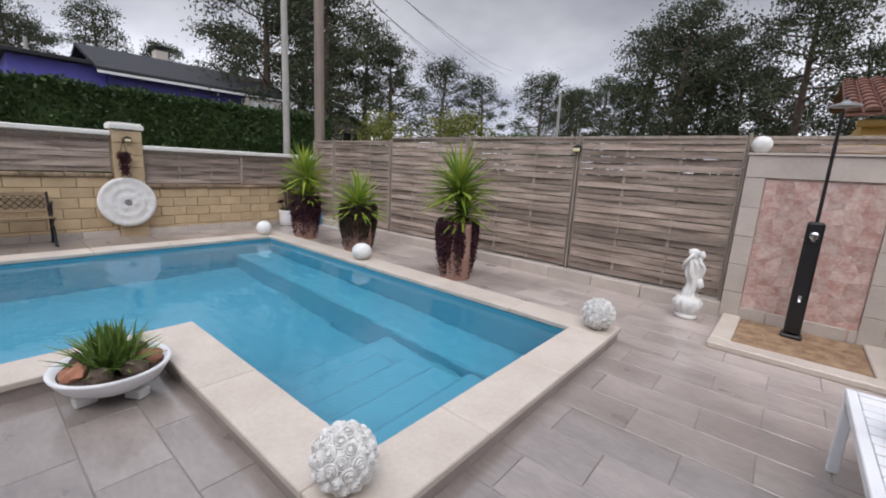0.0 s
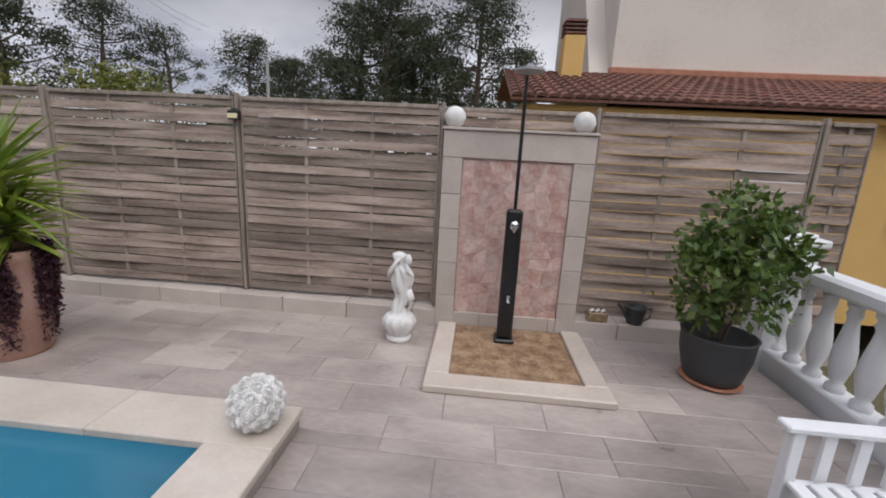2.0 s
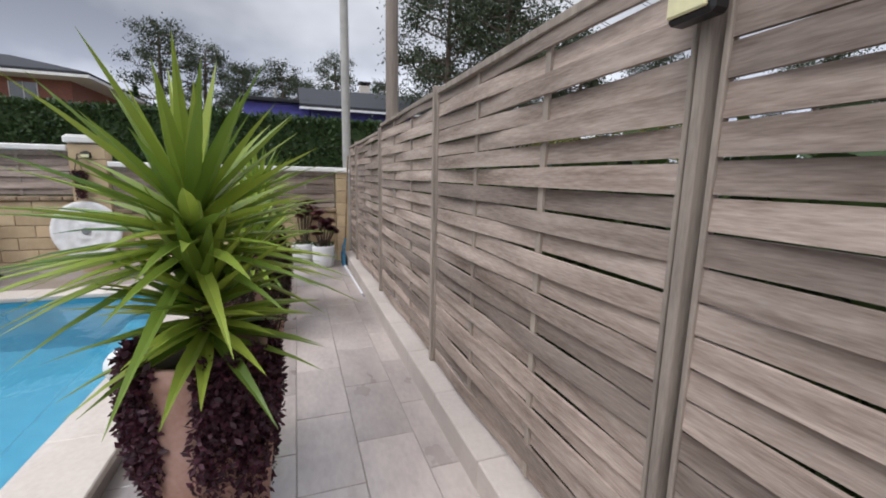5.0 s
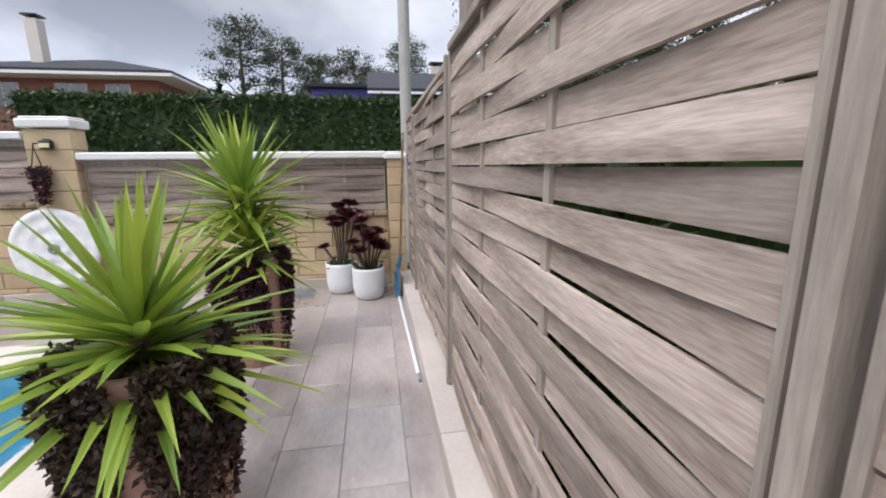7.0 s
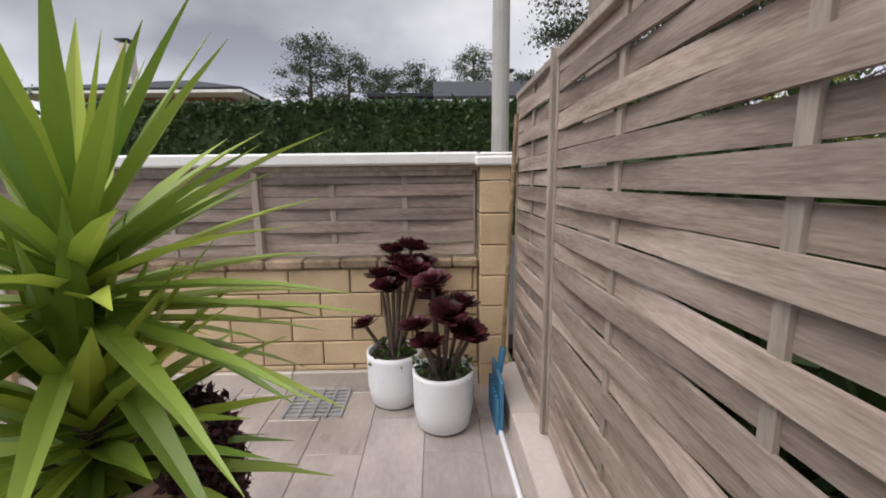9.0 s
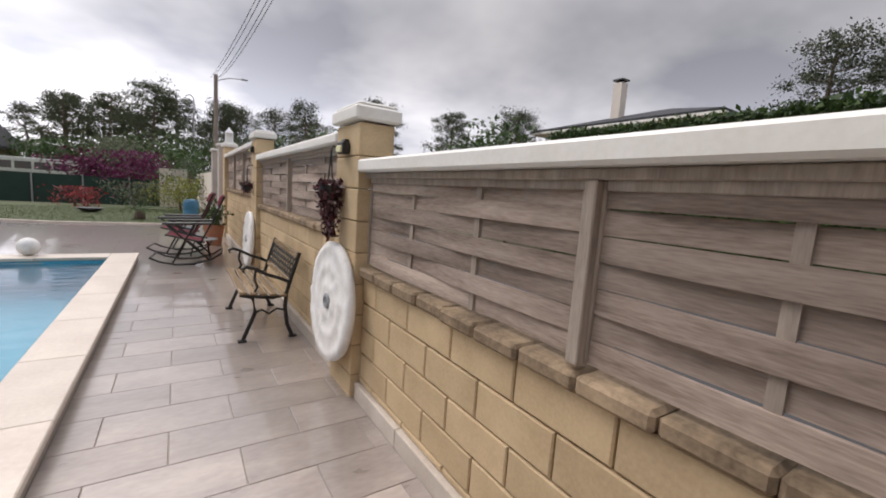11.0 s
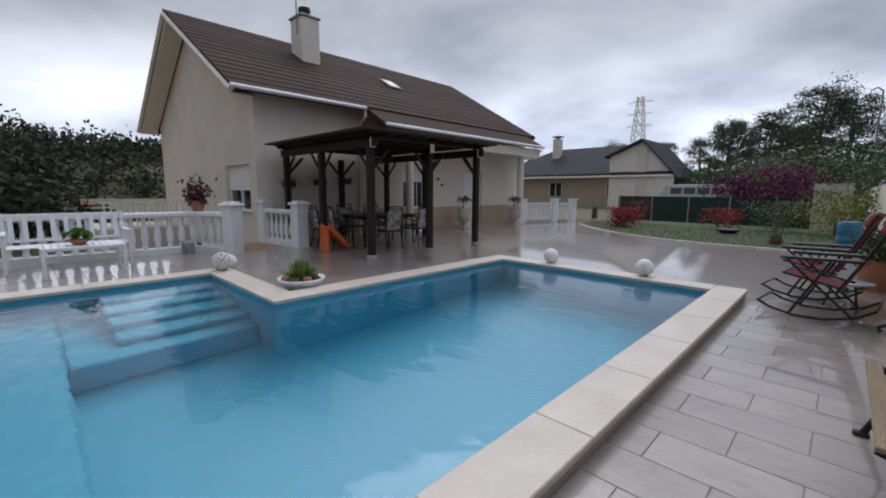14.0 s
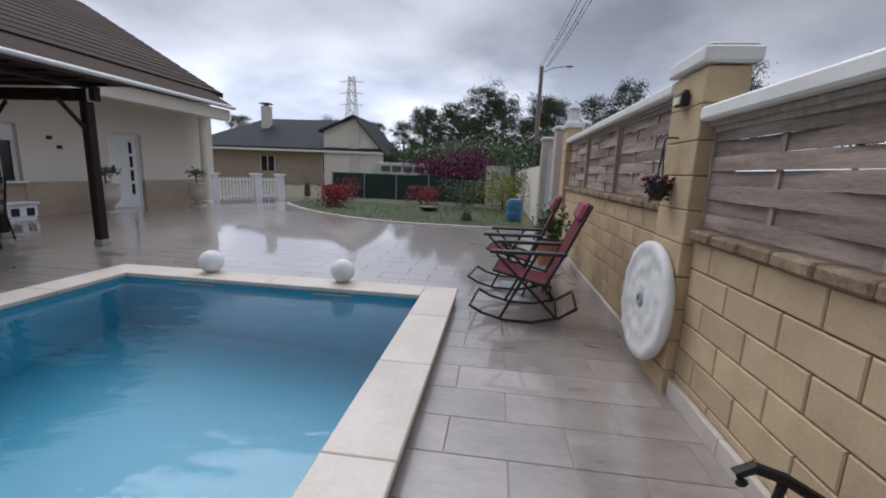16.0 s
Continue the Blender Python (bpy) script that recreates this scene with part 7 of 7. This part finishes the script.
for x, y, h in ((-0.2, -42, 8.0), (-0.6, -60, 8.5)):
    p = pole("street_light", x, y, h, 0.07, M_GREYPLASTIC, "tall curved street light along the road")
    part("arm", piped([(0, 0, h), (0.25, 0, h + 0.25), (0.6, 0, h + 0.1)], 0.05), M_GREYPLASTIC, p)
p = pole("far_pole", -3.5, 19.5, 6.4, 0.1, M_CONCRETE, "pale concrete pole among the pines")
part("arm", piped([(0, 0, 6.1), (0.5, 0, 6.35)], 0.05), M_GREYPLASTIC, p)
p = pole("far_pole", -26, -2.0, 7.5, 0.12, M_CONCRETE, "pale concrete pole behind the violet house")


def cable(a, b, sag, n=14, r=0.012):
    a, b = Vector(a), Vector(b)
    pts = [a.lerp(b, i / n) - Vector((0, 0, sag * 4 * (i / n) * (1 - i / n))) for i in range(n + 1)]
    ob = tagged(part("power_cable", piped(pts, r, 5), M_WIRE), "black overhead cable between poles", "cable", group="overhead cables")


for k in range(4):
    far_end = (-26.9, 41.5, 13.6) if k < 2 else (-22.8, 44.1, 14.4)
    off = 0.35 * (k % 2)
    cable((-1.35, 0.1, 6.75 + 0.25 * k), (far_end[0] - off * 3, far_end[1], far_end[2] - off), 0.7)
    cable((-1.35, 0.1, 6.75 + 0.25 * k), (-1.2 + 0.2 * (k - 1.5), -33.0, 8.1 - 0.15 * (k % 2)), 0.7, 24)


def pylon():
    root = thing("power_pylon", "tall steel lattice power pylon on the skyline", "pylon", pose(42, -118, 0))
    bm = bmesh.new()
    h = 26.0
    lv = [0, 5, 9, 12.5, 15.5, 18, 20.5, 23, 26]
    wd = [2.4 - 1.75 * z / h for z in lv]
    for i in range(len(lv) - 1):
        for s in range(4):
            c = [(1, 1), (-1, 1), (-1, -1), (1, -1)]
            a, b = c[s], c[(s + 1) % 4]
            for p0, p1 in (((a[0] * wd[i], a[1] * wd[i], lv[i]), (a[0] * wd[i + 1], a[1] * wd[i + 1], lv[i + 1])), ((a[0] * wd[i], a[1] * wd[i], lv[i]), (b[0] * wd[i + 1], b[1] * wd[i + 1], lv[i + 1])), ((b[0] * wd[i], b[1] * wd[i], lv[i]), (a[0] * wd[i + 1], a[1] * wd[i + 1], lv[i + 1]))):
                tube(bm, [p0, p1], 0.10, 4)
    part("lattice", bm, M_CAPW, root)
    for z in (18.5, 21.5, 24.5):
        part("arm", piped([(-3.2, 0, z), (0, 0, z + 0.4), (3.2, 0, z)], 0.12, 4), M_CAPW, root)


pylon()


# ---- trees ----
def pine(name, h, spread, seed, bare, label, leaf, clumps=46, per=46):
    rng = random.Random(seed)
    root = thing(name, label, "tree", pose(0, 0, -200), group="pines around the plot")
    lean = (rng.uniform(-0.5, 0.5), rng.uniform(-0.5, 0.5))
    spine = [Vector((lean[0] * f * f, lean[1] * f * f, h * f)) for f in (0, 0.25, 0.5, 0.75, 0.95)]
    spine[0].z = -0.4
    bm = piped(spine, [h * 0.021, h * 0.018, h * 0.014, h * 0.009, h * 0.003], 8)
    pts = []
    for k in range(clumps):
        f = bare + (1 - bare) * (k + rng.random()) / clumps
        i = min(int(f * 4), 3)
        p = spine[i].lerp(spine[i + 1], f * 4 - i) if f < 0.99 else spine[4].copy()
        a = k * 2.4 + rng.uniform(-0.5, 0.5)
        g = (f - bare) / (1 - bare)
        reach = spread * (0.35 + 0.65 * math.sin(math.pi * min(1, g * 0.75 + 0.25))) * rng.uniform(0.35, 1.0)
        tip = p + Vector((math.cos(a) * reach, math.sin(a) * reach, reach * rng.uniform(0.05, 0.45)))
        if k % 2 == 0:
            tube(bm, [p, p.lerp(tip, 0.5) + Vector((0, 0, -0.1)), tip], [h * 0.005, h * 0.004, h * 0.002], 5)
        s = spread * rng.uniform(0.09, 0.16)
        for _ in range(per):
            pts.append((tip.x + rng.gauss(0, s), tip.y + rng.gauss(0, s), tip.z + rng.gauss(0, s * 0.55)))
    part("trunk", bm, M_BARK, root)
    vs, fs = leaf_cards(pts, 0.135 * h / 10, rng)
    pydata("crown", vs, fs, leaf, root)
    return root


PINES = [
    pine("pine_tree", 11.0, 2.7, 101, 0.35, "tall dark green pine with an open uneven crown", L_PINE, 66, 190),
    pine("pine_tree", 10.0, 2.3, 102, 0.45, "slender pine with a high airy crown", L_PINE, 42, 180),
    pine("pine_tree", 11.0, 3.1, 103, 0.20, "broad dense dark green pine", L_PINE, 90, 200),
    pine("pine_tree", 9.0, 2.5, 104, 0.15, "rounded dense grey-green pine", L_PINE, 72, 200),
]
BASES = [11.0, 10.0, 11.0, 9.0]
SPOTS = [
    # beyond the fence
    (-19, 8.5, 15, 2), (-22, 13, 15, 0), (-16, 11, 13.5, 2), (-17, 15, 12, 1), (-14.5, 15.5, 10.5, 0), (-13.5, 19.5, 10, 3), (-11, 22, 9, 1), (-8, 25.5, 9.6, 2), (-6, 28, 8.8, 0), (-4.8, 30, 10, 1), (-2.0, 27, 8.8, 3), (0.2, 24, 11.2, 2), (2.4, 22.5, 12.0, 2), (3.6, 25, 11.0, 0), (5.4, 24, 9.4, 3), (8.0, 20.5, 11.2, 2), (9.8, 22, 8.6, 3), (24.5, 16, 10.5, 2), (27, 18, 11, 0), (-27, 19, 13, 2), (-31, 12, 13, 0), (-9.5, 34, 10, 3), (0, 38, 11, 0), (6, 36, 10, 2), (12, 34, 10, 3),
    # across the street
    (-36, -11.5, 14.5, 1), (-37, -8.5, 13.5, 1), (-39, -5.0, 12.5, 0), (-39, -1.5, 13, 1), (-37, 3.5, 13.5, 1), (-46, -21, 11.5, 3), (-38, 8.5, 12, 0), (-42, -16.5, 9.5, 3), (-50, 0, 14, 0),
    # towards the far end
    (-13.5, -34, 9.5, 1), (-8.5, -38, 9.0, 1), (-18, -30, 8.8, 0), (-22, -26, 9.0, 2), (-4.0, -46, 9.0, 2), (1.0, -44, 8.8, 2), (2.6, -39.5, 8.8, 2), (5.6, -43.5, 8.2, 2), (8.4, -45, 8.0, 2), (-2.6, -41, 8.4, 2), (-6.4, -42, 8.6, 3), (3.8, -47, 7.6, 3), (6.6, -49, 8.2, 3), (9.5, -52, 8.6, 2), (12.5, -55, 8.8, 3), (17, -58, 9.0, 0), (24, -60, 9.5, 2), (30, -62, 9.0, 3), (-12, -52, 9.5, 2), (-16, -44, 9.0, 3), (36, -58, 9.5, 0), (-1.5, -56, 8.5, 3), (5, -58, 8.5, 2),
]
for i, (x, y, h, v) in enumerate(SPOTS):
    s = h / BASES[v]
    t = copy_thing(PINES[v], pose(x, y, -0.5 if x < 11 else -1.5, 0, 0, 67 * i))
    t.matrix_basis = t.matrix_basis @ Matrix.Diagonal((s, s, s, 1))
for pt in PINES:
    for o in list(pt.children_recursive) + [pt]:
        bpy.data.objects.remove(o)
cyp = thing("cypress", "narrow dark green cypress on the skyline", "tree", pose(-34, -12.8, 0))
part("trunk", piped([(0, 0, -0.3), (0, 0, 6)], [0.12, 0.04]), M_BARK, cyp)
rng_c = random.Random(7)
vs_c, fs_c = leaf_cards([(rng_c.gauss(0, 0.28) * (1 - z / 8.6), rng_c.gauss(0, 0.28) * (1 - z / 8.6), z) for z in [rng_c.uniform(0.3, 8.3) for _ in range(900)]], 0.3, rng_c)
pydata("crown", vs_c, fs_c, L_HEDGE, cyp)


# ---- wooded hill and roofs below the terrace ----
def wooded_hill():
    rng = random.Random(91)
    n = 60
    vs, fs = [], []
    ys = np.linspace(-70, 160, n)
    for i, y in enumerate(ys):
        top = 7.0 + 6.5 * math.exp(-((y - 34) / 34) ** 2) + 1.3 * noise.noise(Vector((y * 0.06, 0, 0)))
        vs += [(66, y, -6), (84, y, top * 0.55), (115, y, top * 1.25), (170, y, -6)]
    for i in range(n - 1):
        for k in range(3):
            a = 4 * i + k
            fs.append((a, a + 4, a + 5, a + 1))
    tagged(pydata("wooded_hill", vs, fs, M_EARTH), "low hill behind the house", "hill", kind="structure")
    pts = []
    for _ in range(2600):
        y = rng.uniform(-70, 150)
        f = rng.random()
        top = 7.0 + 6.5 * math.exp(-((y - 34) / 34) ** 2) + 1.3 * noise.noise(Vector((y * 0.06, 0, 0)))
        x = 67 + 48 * f
        base = -6 + (x - 66) / 18 * (top * 0.55 + 6) if x < 84 else top * 0.55 + (x - 84) / 31 * top * 0.7
        s = rng.uniform(0.7, 1.3)
        for _ in range(26):
            pts.append((x + rng.gauss(0, 1.1 * s), y + rng.gauss(0, 1.1 * s), base + 1.6 * s + rng.gauss(0, 0.9 * s)))
    v, f = leaf_cards(pts, 0.95, rng)
    tagged(pydata("far_woods", v, f, L_WOODS), "dense dark green pine woods on the far hill", "woods", kind="stuff")


wooded_hill()
for i, (x, y, h) in enumerate(((33, 3, 7.5), (36, 7, 8.5), (31, -1.5, 6.5), (40, 11, 9), (44, 2, 8), (38, -3, 6.0), (30, 8, 7.5), (46, 17, 10), (50, -2, 7))):
    shrub("far_tree", x, y, 2.7, h, L_WOODS, "dark leafy tree below the terrace", "tree", 200 + i, 2400, 0.42, -2.8)
for i, (x, y) in enumerate(((40, -6.5), (45, -1), (36, 4.5))):
    gable_house("far_house", "pale house with a red tiled roof down the slope", x, x + 7, y, y + 6, -2.6, 0.0, 1.0, "hip", M_PALE, M_ROOFRED, 0.4, (("x0", y + 1, -1.2, 0.9, 0.9), ("x0", y + 3.5, -1.2, 0.9, 0.9)))
rail = thing("white_railing", "white metal railing at the house corner", "railing", pose(17.4, -6.5, 0))
for z in (0.05, 0.85):
    part("bar", boxed(0, 0.05, 0, 2.4, z, z + 0.06), M_WHITE, rail)
for k in range(14):
    part("picket", boxed(0.01, 0.04, 0.1 + 0.165 * k, 0.15 + 0.165 * k, 0.111, 0.849), M_WHITE, rail)
part("slab", boxed(-0.2, 3.0, -0.05, 2.5, -2.6, 0.049), M_PALE, rail)

terrace()
